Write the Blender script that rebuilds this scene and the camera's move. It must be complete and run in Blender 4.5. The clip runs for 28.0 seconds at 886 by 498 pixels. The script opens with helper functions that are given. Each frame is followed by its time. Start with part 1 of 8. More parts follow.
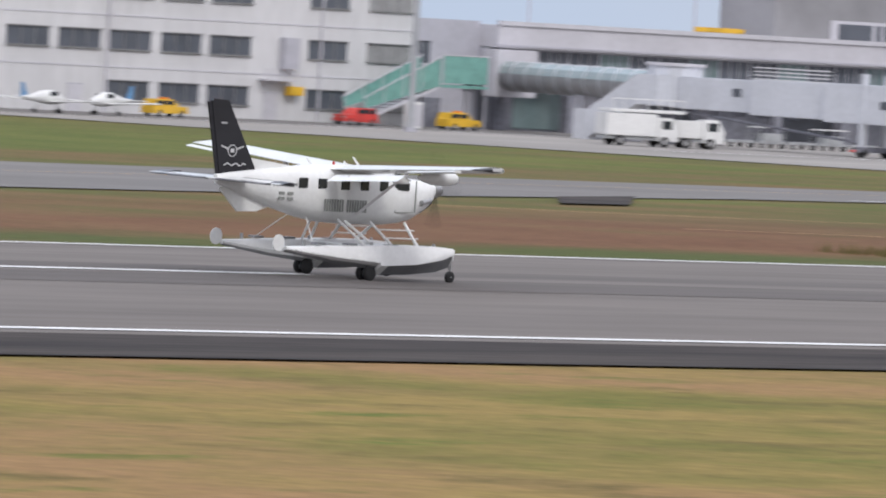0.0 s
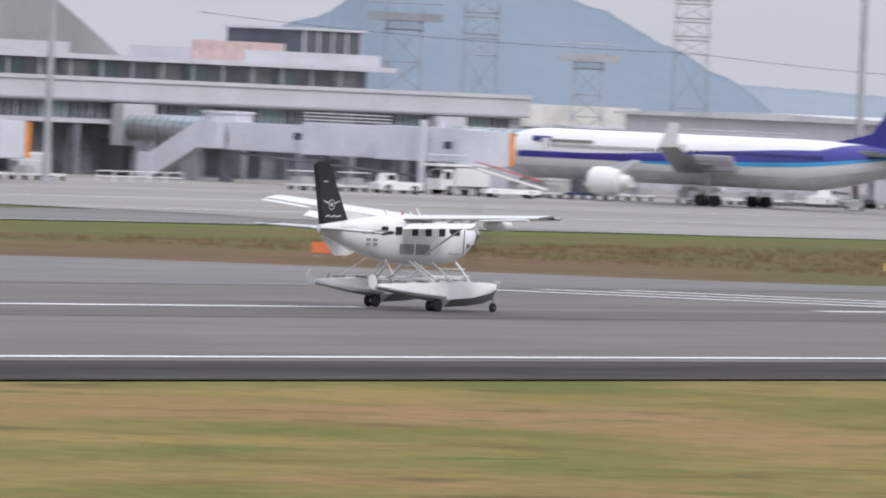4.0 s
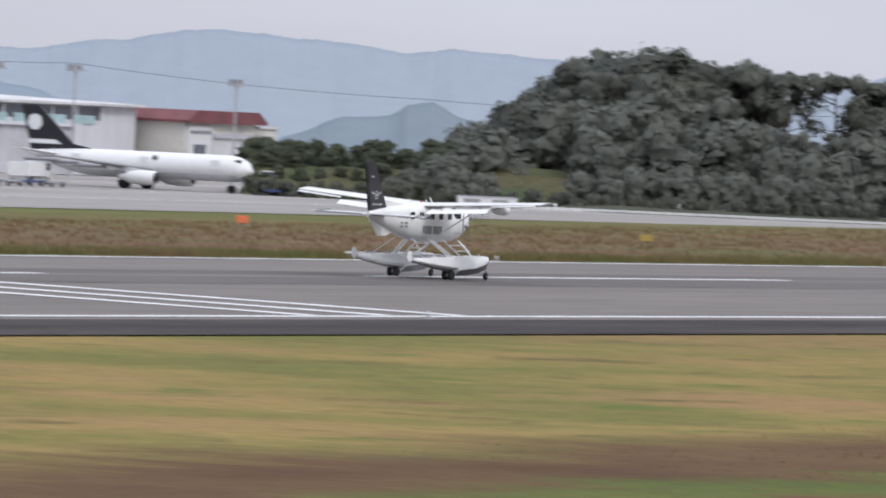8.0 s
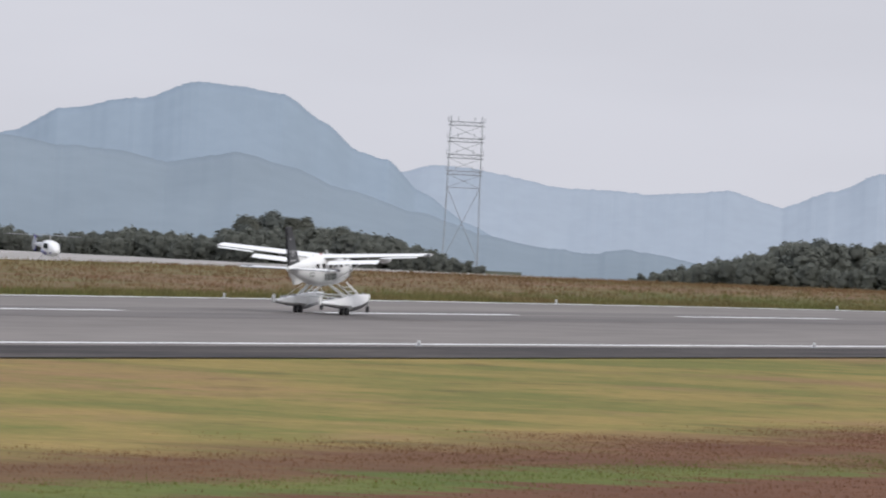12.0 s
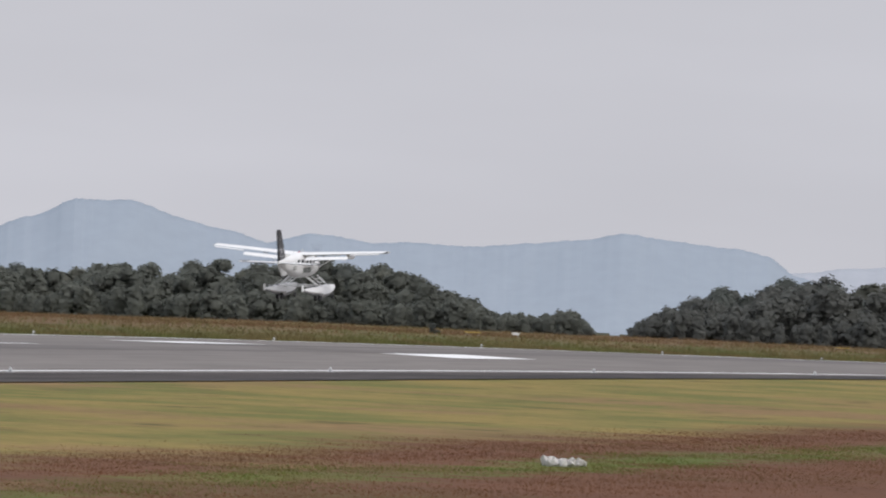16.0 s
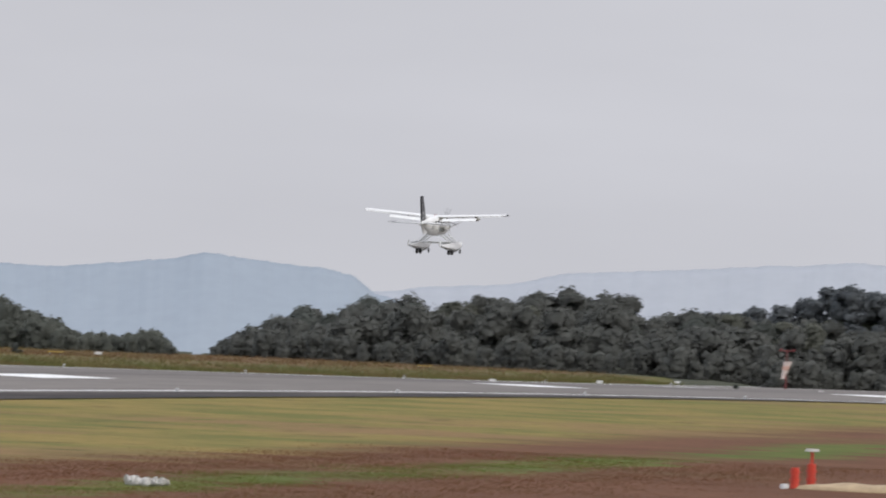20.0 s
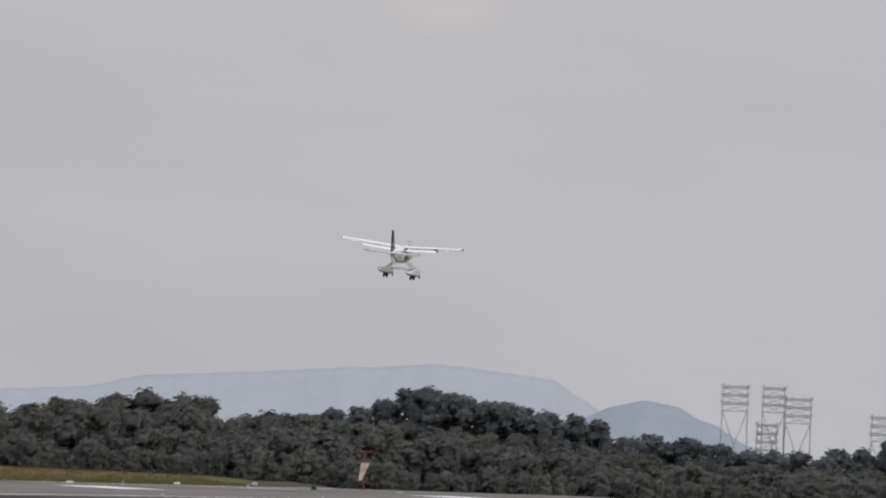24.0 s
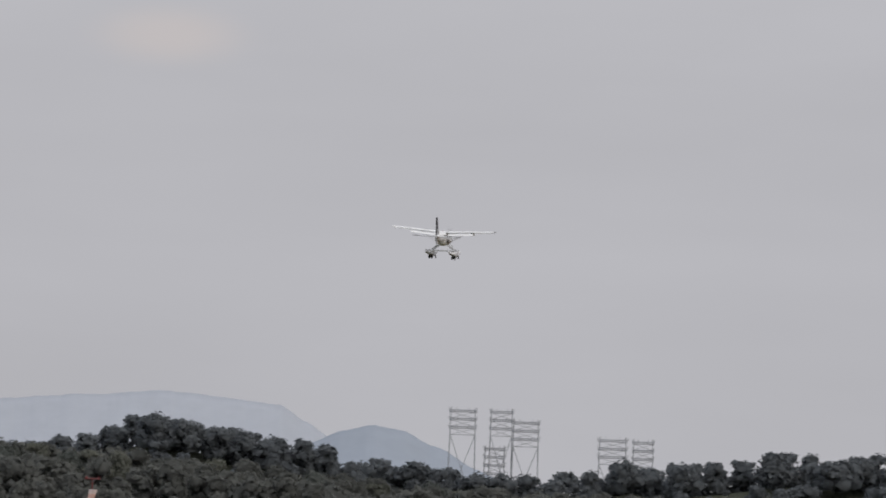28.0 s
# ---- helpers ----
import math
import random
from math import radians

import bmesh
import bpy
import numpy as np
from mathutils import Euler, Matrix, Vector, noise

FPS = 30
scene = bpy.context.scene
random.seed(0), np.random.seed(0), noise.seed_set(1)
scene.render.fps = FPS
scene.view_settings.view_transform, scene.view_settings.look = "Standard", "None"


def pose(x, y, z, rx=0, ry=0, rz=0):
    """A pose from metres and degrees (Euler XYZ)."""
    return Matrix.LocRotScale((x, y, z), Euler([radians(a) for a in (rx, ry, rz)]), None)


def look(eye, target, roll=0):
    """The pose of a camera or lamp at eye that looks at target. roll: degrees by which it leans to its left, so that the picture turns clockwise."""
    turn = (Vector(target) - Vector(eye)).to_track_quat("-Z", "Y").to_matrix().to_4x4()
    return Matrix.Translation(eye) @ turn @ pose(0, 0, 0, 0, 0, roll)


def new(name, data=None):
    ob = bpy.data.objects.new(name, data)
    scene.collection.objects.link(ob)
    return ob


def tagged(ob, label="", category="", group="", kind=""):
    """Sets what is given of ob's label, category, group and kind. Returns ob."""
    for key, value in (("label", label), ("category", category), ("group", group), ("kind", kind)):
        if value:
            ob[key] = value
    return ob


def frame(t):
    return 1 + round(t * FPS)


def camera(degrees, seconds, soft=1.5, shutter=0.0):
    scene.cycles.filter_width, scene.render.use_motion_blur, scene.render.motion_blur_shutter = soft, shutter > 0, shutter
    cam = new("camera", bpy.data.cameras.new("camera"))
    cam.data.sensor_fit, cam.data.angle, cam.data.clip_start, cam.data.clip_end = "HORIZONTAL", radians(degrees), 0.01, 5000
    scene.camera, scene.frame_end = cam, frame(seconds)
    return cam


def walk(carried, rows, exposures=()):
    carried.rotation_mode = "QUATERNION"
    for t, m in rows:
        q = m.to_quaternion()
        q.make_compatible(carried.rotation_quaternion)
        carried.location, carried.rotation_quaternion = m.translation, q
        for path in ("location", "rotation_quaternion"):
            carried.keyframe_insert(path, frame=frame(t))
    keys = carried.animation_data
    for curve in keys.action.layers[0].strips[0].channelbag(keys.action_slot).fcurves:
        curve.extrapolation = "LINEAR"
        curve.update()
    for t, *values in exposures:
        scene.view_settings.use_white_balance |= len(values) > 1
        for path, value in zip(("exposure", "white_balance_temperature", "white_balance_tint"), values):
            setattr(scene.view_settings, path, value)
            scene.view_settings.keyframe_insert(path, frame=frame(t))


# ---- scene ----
EXPO = ((0.0, 0.0, 6250, 11), (3.0, 0.0, 6200, 11), (6.0, 0.0, 6100, 11.5), (11.0, 0.0, 6200, 10), (14.0, 0.06, 6400, 10), (15.0, 0.16, 6380, 10), (16.0, -0.14, 6380, 10), (17.0, -0.15, 6370, 10), (20.0, -0.1, 6380, 9), (21.5, -0.18, 6400, 9.5), (23.5, -0.24, 6480, 9), (24.0, -0.42, 6480, 9), (25.0, -0.6, 6480, 9), (28.0, -0.47, 6480, 9))
EYE = (0.0, 0.0, 8.58)


def aim(bearing, rise, roll):
    b, e = radians(bearing), radians(rise)
    ahead = Vector((math.cos(b) * math.cos(e), math.sin(b) * math.cos(e), math.sin(e)))
    return look(EYE, Vector(EYE) + 100 * ahead, roll)


cam = camera(5.380, 28.0, soft=1.95, shutter=0.5)
walk(cam, [
    (0.0, aim(45.345, -1.408, 3.25)),
    (0.5, aim(44.206, -1.323, 3.19)),
    (1.0, aim(43.243, -1.237, 3.22)),
    (1.5, aim(42.430, -1.277, 2.92)),
    (2.0, aim(41.094, -1.271, 2.65)),
    (2.5, aim(40.120, -1.211, 2.42)),
    (3.0, aim(38.931, -1.116, 2.77)),
    (3.5, aim(37.977, -1.001, 2.70)),
    (5.5, aim(33.774, -1.015, 2.46)),
    (6.0, aim(32.900, -0.977, 2.63)),
    (6.5, aim(31.635, -0.913, 2.67)),
    (7.0, aim(30.538, -0.861, 2.72)),
    (7.5, aim(29.807, -0.812, 2.82)),
    (8.0, aim(28.821, -0.854, 2.66)),
    (8.5, aim(28.027, -0.858, 3.14)),
    (9.0, aim(27.095, -0.795, 2.46)),
    (9.5, aim(26.011, -0.724, 2.47)),
    (10.0, aim(24.733, -0.604, 2.34)),
    (10.5, aim(23.667, -0.502, 2.41)),
    (11.0, aim(22.683, -0.464, 2.39)),
    (11.5, aim(22.186, -0.383, 2.68)),
    (13.5, aim(19.966, -0.433, 2.79)),
    (14.0, aim(18.674, -0.304, 2.51)),
    (14.5, aim(17.507, -0.014, 2.40)),
    (15.0, aim(17.460, 0.126, 2.74)),
    (15.5, aim(17.266, 0.090, 2.88)),
    (16.0, aim(16.966, 0.023, 2.79)),
    (16.5, aim(16.843, -0.015, 3.20)),
    (17.0, aim(16.694, 0.030, 2.87)),
    (17.5, aim(16.116, 0.036, 2.57)),
    (18.0, aim(15.733, 0.072, 2.43)),
    (18.5, aim(15.400, 0.154, 2.64)),
    (19.0, aim(15.214, 0.130, 2.45)),
    (19.5, aim(14.888, 0.200, 2.55)),
    (20.0, aim(14.436, 0.254, 2.55)),
    (20.5, aim(13.940, 0.436, 2.62)),
    (21.0, aim(13.560, 0.524, 2.69)),
    (21.5, aim(13.281, 0.578, 2.44)),
    (23.5, aim(12.285, 0.661, 2.49)),
    (24.0, aim(11.898, 0.982, 2.48)),
    (24.5, aim(11.680, 1.034, 2.31)),
    (25.0, aim(11.381, 1.029, 2.24)),
    (25.5, aim(11.167, 1.081, 2.02)),
    (26.0, aim(10.873, 1.123, 2.15)),
    (26.5, aim(10.949, 1.127, 2.10)),
    (27.0, aim(10.714, 1.174, 2.03)),
    (27.5, aim(10.464, 1.192, 2.09)),
    (28.0, aim(10.243, 1.199, 2.04)),
], exposures=EXPO)

# ---- world and light: an overcast sky, brightest overhead, with one soft sun ----
world = bpy.data.worlds.new("overcast")
scene.world = world
world.use_nodes = True
wn, wl = world.node_tree.nodes, world.node_tree.links
wn.clear()
SUN_EL, SUN_AZ = radians(40), radians(-110)
sky = wn.new("ShaderNodeTexSky")
sky.sky_type, sky.sun_disc, sky.sun_elevation, sky.sun_rotation = "NISHITA", False, SUN_EL, radians(90) - SUN_AZ
sky.dust_density = 4.0
crd = wn.new("ShaderNodeTexCoord")
sep = wn.new("ShaderNodeSeparateXYZ")
wl.new(crd.outputs["Generated"], sep.inputs[0])
grade = wn.new("ShaderNodeMapRange")
grade.inputs["From Min"].default_value, grade.inputs["From Max"].default_value = 0.0, 1.0
grade.inputs["To Min"].default_value, grade.inputs["To Max"].default_value = 1.0, 2.5
wl.new(sep.outputs["Z"], grade.inputs["Value"])
smap = wn.new("ShaderNodeMapping")
smap.inputs["Scale"].default_value = (9.0, 9.0, 40.0)
cloud = wn.new("ShaderNodeTexNoise")
cloud.inputs["Scale"].default_value, cloud.inputs["Detail"].default_value = 1.0, 4.0
wl.new(crd.outputs["Generated"], smap.inputs[0])
wl.new(smap.outputs[0], cloud.inputs["Vector"])
cramp = wn.new("ShaderNodeMapRange")
cramp.inputs["From Min"].default_value, cramp.inputs["From Max"].default_value = 0.3, 0.7
cramp.inputs["To Min"].default_value, cramp.inputs["To Max"].default_value = 0.94, 1.06
wl.new(cloud.outputs[0], cramp.inputs["Value"])
lum = wn.new("ShaderNodeMath")
lum.operation = "MULTIPLY"
wl.new(grade.outputs[0], lum.inputs[0])
wl.new(cramp.outputs[0], lum.inputs[1])
tint = wn.new("ShaderNodeMix")
tint.data_type, tint.blend_type = "RGBA", "MULTIPLY"
tint.inputs["Factor"].default_value = 1.0
clear = wn.new("ShaderNodeMapRange")
clear.interpolation_type = "SMOOTHSTEP"
clear.inputs["From Min"].default_value, clear.inputs["From Max"].default_value = 0.645, 0.71
wl.new(sep.outputs["Y"], clear.inputs["Value"])
hue = wn.new("ShaderNodeMix")
hue.data_type = "RGBA"
hue.inputs[6].default_value, hue.inputs[7].default_value = (0.618, 0.612, 0.652, 1), (0.53, 0.61, 0.74, 1)
wl.new(clear.outputs[0], hue.inputs["Factor"])
off = wn.new("ShaderNodeVectorMath")
off.operation = "SUBTRACT"
CLOUD_B, CLOUD_E = radians(11.95), radians(2.44)
off.inputs[1].default_value = (math.cos(CLOUD_B) * math.cos(CLOUD_E), math.sin(CLOUD_B) * math.cos(CLOUD_E), math.sin(CLOUD_E))
wl.new(crd.outputs["Generated"], off.inputs[0])
wide = wn.new("ShaderNodeVectorMath")
wide.operation = "MULTIPLY"
wide.inputs[1].default_value = (60.0, 130.0, 330.0)
wl.new(off.outputs[0], wide.inputs[0])
size = wn.new("ShaderNodeVectorMath")
size.operation = "LENGTH"
wl.new(wide.outputs[0], size.inputs[0])
puff = wn.new("ShaderNodeMapRange")
puff.interpolation_type = "SMOOTHERSTEP"
puff.inputs["From Min"].default_value, puff.inputs["From Max"].default_value = 1.5, 0.1
puff.inputs["To Min"].default_value, puff.inputs["To Max"].default_value = 0.0, 0.8
wl.new(size.outputs["Value"], puff.inputs["Value"])
warm = wn.new("ShaderNodeMix")
warm.data_type = "RGBA"
warm.inputs[7].default_value = (0.71, 0.655, 0.655, 1)
wl.new(puff.outputs[0], warm.inputs["Factor"])
wl.new(hue.outputs[2], warm.inputs[6])
wl.new(warm.outputs[2], tint.inputs[6])
wl.new(lum.outputs[0], tint.inputs[7])
mix = wn.new("ShaderNodeMix")
mix.data_type, mix.blend_type = "RGBA", "ADD"
mix.inputs["Factor"].default_value = 0.004
wl.new(tint.outputs[2], mix.inputs[6])
wl.new(sky.outputs[0], mix.inputs[7])
bg = wn.new("ShaderNodeBackground")
bg.inputs["Strength"].default_value = 1.0
wl.new(mix.outputs[2], bg.inputs["Color"])
wout = wn.new("ShaderNodeOutputWorld")
wl.new(bg.outputs[0], wout.inputs["Surface"])
sun = new("sun", bpy.data.lights.new("sun", "SUN"))
sun.data.energy, sun.data.angle, sun.data.color = 1.2, radians(14), (1.0, 0.96, 0.9)
sun_dir = Vector((math.cos(SUN_AZ) * math.cos(SUN_EL), math.sin(SUN_AZ) * math.cos(SUN_EL), math.sin(SUN_EL)))
sun.matrix_world = look(sun_dir * 500, (0, 0, 0))


# ---- materials ----
def material(name, base, rough=0.6, vary=0.12, scale=1.0, metal=0.0, bump=0.0, second=None, gloss=0.5, glow=0.0, stretch=(1, 1, 1), coat=0.0):
    """Base colour varied by two sizes of noise; second: a colour that the coarse noise brings in."""
    m = bpy.data.materials.new(name)
    m.use_nodes = True
    n, l = m.node_tree.nodes, m.node_tree.links
    b = n["Principled BSDF"]
    b.inputs["Roughness"].default_value, b.inputs["Metallic"].default_value = rough, metal
    b.inputs["Specular IOR Level"].default_value = gloss
    b.inputs["Coat Weight"].default_value = coat
    c = n.new("ShaderNodeTexCoord")
    mp = n.new("ShaderNodeMapping")
    mp.inputs["Scale"].default_value = stretch
    l.new(c.outputs["Object"], mp.inputs[0])
    outs = []
    for s, d in ((scale, 5.0), (scale * 9.0, 3.0)):
        t = n.new("ShaderNodeTexNoise")
        t.inputs["Scale"].default_value, t.inputs["Detail"].default_value = s, d
        l.new(mp.outputs[0], t.inputs["Vector"])
        outs.append(t.outputs[0])
    two = second or tuple(v * 0.75 for v in base)
    mx = n.new("ShaderNodeMix")
    mx.data_type = "RGBA"
    mx.inputs[6].default_value, mx.inputs[7].default_value = (*base, 1), (*two, 1)
    r = n.new("ShaderNodeMapRange")
    r.inputs["From Min"].default_value, r.inputs["From Max"].default_value = 0.38, 0.68
    l.new(outs[0], r.inputs["Value"])
    l.new(r.outputs[0], mx.inputs["Factor"])
    v = n.new("ShaderNodeHueSaturation")
    q = n.new("ShaderNodeMapRange")
    q.inputs["From Min"].default_value, q.inputs["From Max"].default_value = 0.3, 0.7
    q.inputs["To Min"].default_value, q.inputs["To Max"].default_value = 1 - vary, 1 + vary
    l.new(outs[1], q.inputs["Value"])
    l.new(q.outputs[0], v.inputs["Value"])
    l.new(mx.outputs[2], v.inputs["Color"])
    l.new(v.outputs[0], b.inputs["Base Color"])
    if bump:
        k = n.new("ShaderNodeBump")
        k.inputs["Strength"].default_value = bump
        l.new(outs[1], k.inputs["Height"])
        l.new(k.outputs[0], b.inputs["Normal"])
    if glow:
        l.new(v.outputs[0], b.inputs["Emission Color"])
        b.inputs["Emission Strength"].default_value = glow
    return m


def glass(name, base=(0.03, 0.035, 0.04), rough=0.08):
    m = material(name, base, rough, 0.05, 0.4)
    return m


WHITE = material("white_aircraft_paint", (0.74, 0.745, 0.725), 0.3, 0.04, 0.8, second=(0.67, 0.67, 0.655), coat=0.3)
BLACK = material("black_tail_paint", (0.012, 0.012, 0.016), 0.35, 0.1, 0.8)
GREY_MARK = material("grey_lettering", (0.26, 0.27, 0.25), 0.5, 0.05)
PALE_MARK = material("pale_emblem", (0.6, 0.6, 0.6), 0.5, 0.05)
FLOAT = material("float_grey_white_paint", (0.8, 0.8, 0.79), 0.35, 0.04, 0.7, second=(0.72, 0.72, 0.71))
# Grey float paint, darkened further to hold the shade under the hulls.
FLOAT_BELLY = material("float_grey_and_shade", (0.22, 0.225, 0.235), 0.4, 0.08, 0.8)
STEEL = material("bare_metal", (0.5, 0.5, 0.5), 0.35, 0.08, 2.0, metal=0.9)
RUBBER = material("tyre_rubber", (0.015, 0.015, 0.016), 0.85, 0.15, 3.0)
PANE = glass("dark_window")
ASPHALT = material("runway_asphalt", (0.148, 0.134, 0.124), 0.95, 0.12, 0.03, second=(0.176, 0.16, 0.147), stretch=(0.3, 1.9, 1), gloss=0.15)
ASPHALT_DARK = material("shoulder_asphalt", (0.036, 0.032, 0.032), 0.95, 0.25, 0.09, second=(0.072, 0.063, 0.057), stretch=(0.3, 2.4, 1), gloss=0.1)
TAXI = material("taxiway_asphalt", (0.165, 0.158, 0.152), 0.95, 0.1, 0.04, second=(0.2, 0.19, 0.182), stretch=(0.35, 1.4, 1), gloss=0.15)
CONCRETE = material("apron_concrete", (0.295, 0.279, 0.26), 0.9, 0.1, 0.03, second=(0.23, 0.217, 0.203), stretch=(0.3, 1.8, 1), gloss=0.15)
PAINT = material("white_road_paint", (0.75, 0.75, 0.74), 0.7, 0.05, 0.5, second=(0.62, 0.62, 0.61))
PAINT_OLD = material("worn_yellow_paint", (0.5, 0.3, 0.12), 0.8, 0.1, 0.5)


# ---- mesh helpers ----
def bm_box(bm, x0, x1, y0, y1, z0, z1, m=None):
    r = bmesh.ops.create_cube(bm, size=1)
    t = Matrix.Translation(((x0 + x1) / 2, (y0 + y1) / 2, (z0 + z1) / 2)) @ Matrix.Diagonal((x1 - x0, y1 - y0, z1 - z0, 1))
    bmesh.ops.transform(bm, matrix=(m @ t) if m else t, verts=r["verts"])
    return r["verts"]


def bm_rod(bm, a, b, r0, r1=None, seg=10):
    a, b = Vector(a), Vector(b)
    r = bmesh.ops.create_cone(bm, cap_ends=True, segments=seg, radius1=r0, radius2=r0 if r1 is None else r1, depth=(b - a).length)
    m = Matrix.Translation((a + b) / 2) @ (b - a).to_track_quat("Z", "Y").to_matrix().to_4x4()
    bmesh.ops.transform(bm, matrix=m, verts=r["verts"])
    return r["verts"]


def bm_loft(bm, rings, close=True):
    """Skin over rings of equally many points, capped at both ends."""
    loops = [[bm.verts.new(p) for p in ring] for ring in rings]
    n = len(loops[0])
    for a, b in zip(loops, loops[1:]):
        for i in range(n if close else n - 1):
            bm.faces.new((a[i], a[(i + 1) % n], b[(i + 1) % n], b[i]))
    if close:
        bm.faces.new(loops[0][::-1])
        bm.faces.new(loops[-1])
    return loops


def bm_prism(bm, outline, y0, y1):
    """A plate with an outline in x and z, from y0 to y1."""
    bm_loft(bm, [[(x, y0, z) for x, z in outline], [(x, y1, z) for x, z in outline]])


def mesh_of(name, bm, mat, smooth=False, bevel=0.0):
    if bevel:
        bmesh.ops.bevel(bm, geom=[e for e in bm.edges if e.calc_face_angle(0) > 0.6], offset=bevel, segments=2, affect="EDGES", clamp_overlap=True)
    bmesh.ops.recalc_face_normals(bm, faces=bm.faces)
    me = bpy.data.meshes.new(name)
    bm.to_mesh(me)
    bm.free()
    me.materials.append(mat)
    if smooth:
        for p in me.polygons:
            p.use_smooth = True
        me.set_sharp_from_angle(angle=radians(38))
    return me


def part(name, bm, mat, parent, label="", smooth=False, bevel=0.0):
    ob = new(name, mesh_of(name, bm, mat, smooth, bevel))
    ob.parent = parent
    return tagged(ob, label)


def thing(name, label, category, m=None, group="", kind=""):
    ob = new(name)
    if m:
        ob.matrix_world = m
    return tagged(ob, label, category, group, kind)


def single(name, bm, mat, label, category, group="", kind="", smooth=False, bevel=0.0, m=None):
    ob = new(name, mesh_of(name, bm, mat, smooth, bevel))
    if m:
        ob.matrix_world = m
    return tagged(ob, label, category, group, kind)


# ---- the lie of the land ----
MID = 210.5       # the runway's centre line
HALF = 31.1       # from there to the edge lights
APRON_Z = -1.2
RISE = (-0.36, -0.18, 0.0, 0.22, 0.43, 0.6, 0.8, 0.74, 0.34, -0.29, -0.81, -1.15, -1.44, -1.8)


def rise(x):
    """The runway's long profile: it climbs to a crest and falls away beyond."""
    u = min(max(x / 100.0, 0.0), len(RISE) - 1.001)
    i = int(u)
    s = u - i
    a, b, c, d = (RISE[min(max(k, 0), len(RISE) - 1)] for k in (i - 1, i, i + 1, i + 2))
    return b + 0.5 * s * (c - a + s * (2 * a - 5 * b + 4 * c - d + s * (3 * (b - c) + d - a)))


def level(x, y):
    """Height of the ground."""
    k = min(max((y - 270.0) / 150.0, 0.0), 1.0)
    far = min(max((math.hypot(x, y) - 1080.0) / 900.0, 0.0), 1.0)
    s, t = (min(max(v, 0.0), 1.0) for v in ((x - 540.0) / 220.0, (y - 244.0) / 11.0))
    bank = 0.95 * s * s * (3 - 2 * s) * t * t * (3 - 2 * t) * (1 - min(max((y - 330.0) / 60.0, 0.0), 1.0))
    return rise(x) * (1 - k) + APRON_Z * k + bank - 60.0 * far * far


def crowned(x, y):
    return rise(x) + 0.37 * (1 - min(abs(y - MID) / 29.5, 1.0))


def drape(name, xs, ys, height, mat, lift, label, category, kind="structure", edge=None):
    """A sheet over the ground, quads between the given lines. edge(x, y) moves its points."""
    verts, faces = [], []
    for x in xs:
        for y in ys:
            px, py = edge(x, y) if edge else (x, y)
            verts.append((px, py, height(px, py) + lift))
    n = len(ys)
    for i in range(len(xs) - 1):
        for j in range(n - 1):
            faces.append((i * n + j, (i + 1) * n + j, (i + 1) * n + j + 1, i * n + j + 1))
    me = bpy.data.meshes.new(name)
    me.from_pydata(verts, [], faces)
    me.materials.append(mat)
    for p in me.polygons:
        p.use_smooth = True
    return tagged(new(name, me), label, category, "", kind)


def steps(a, b, d):
    n = max(1, int(round((b - a) / d)))
    return [a + (b - a) * i / n for i in range(n + 1)]


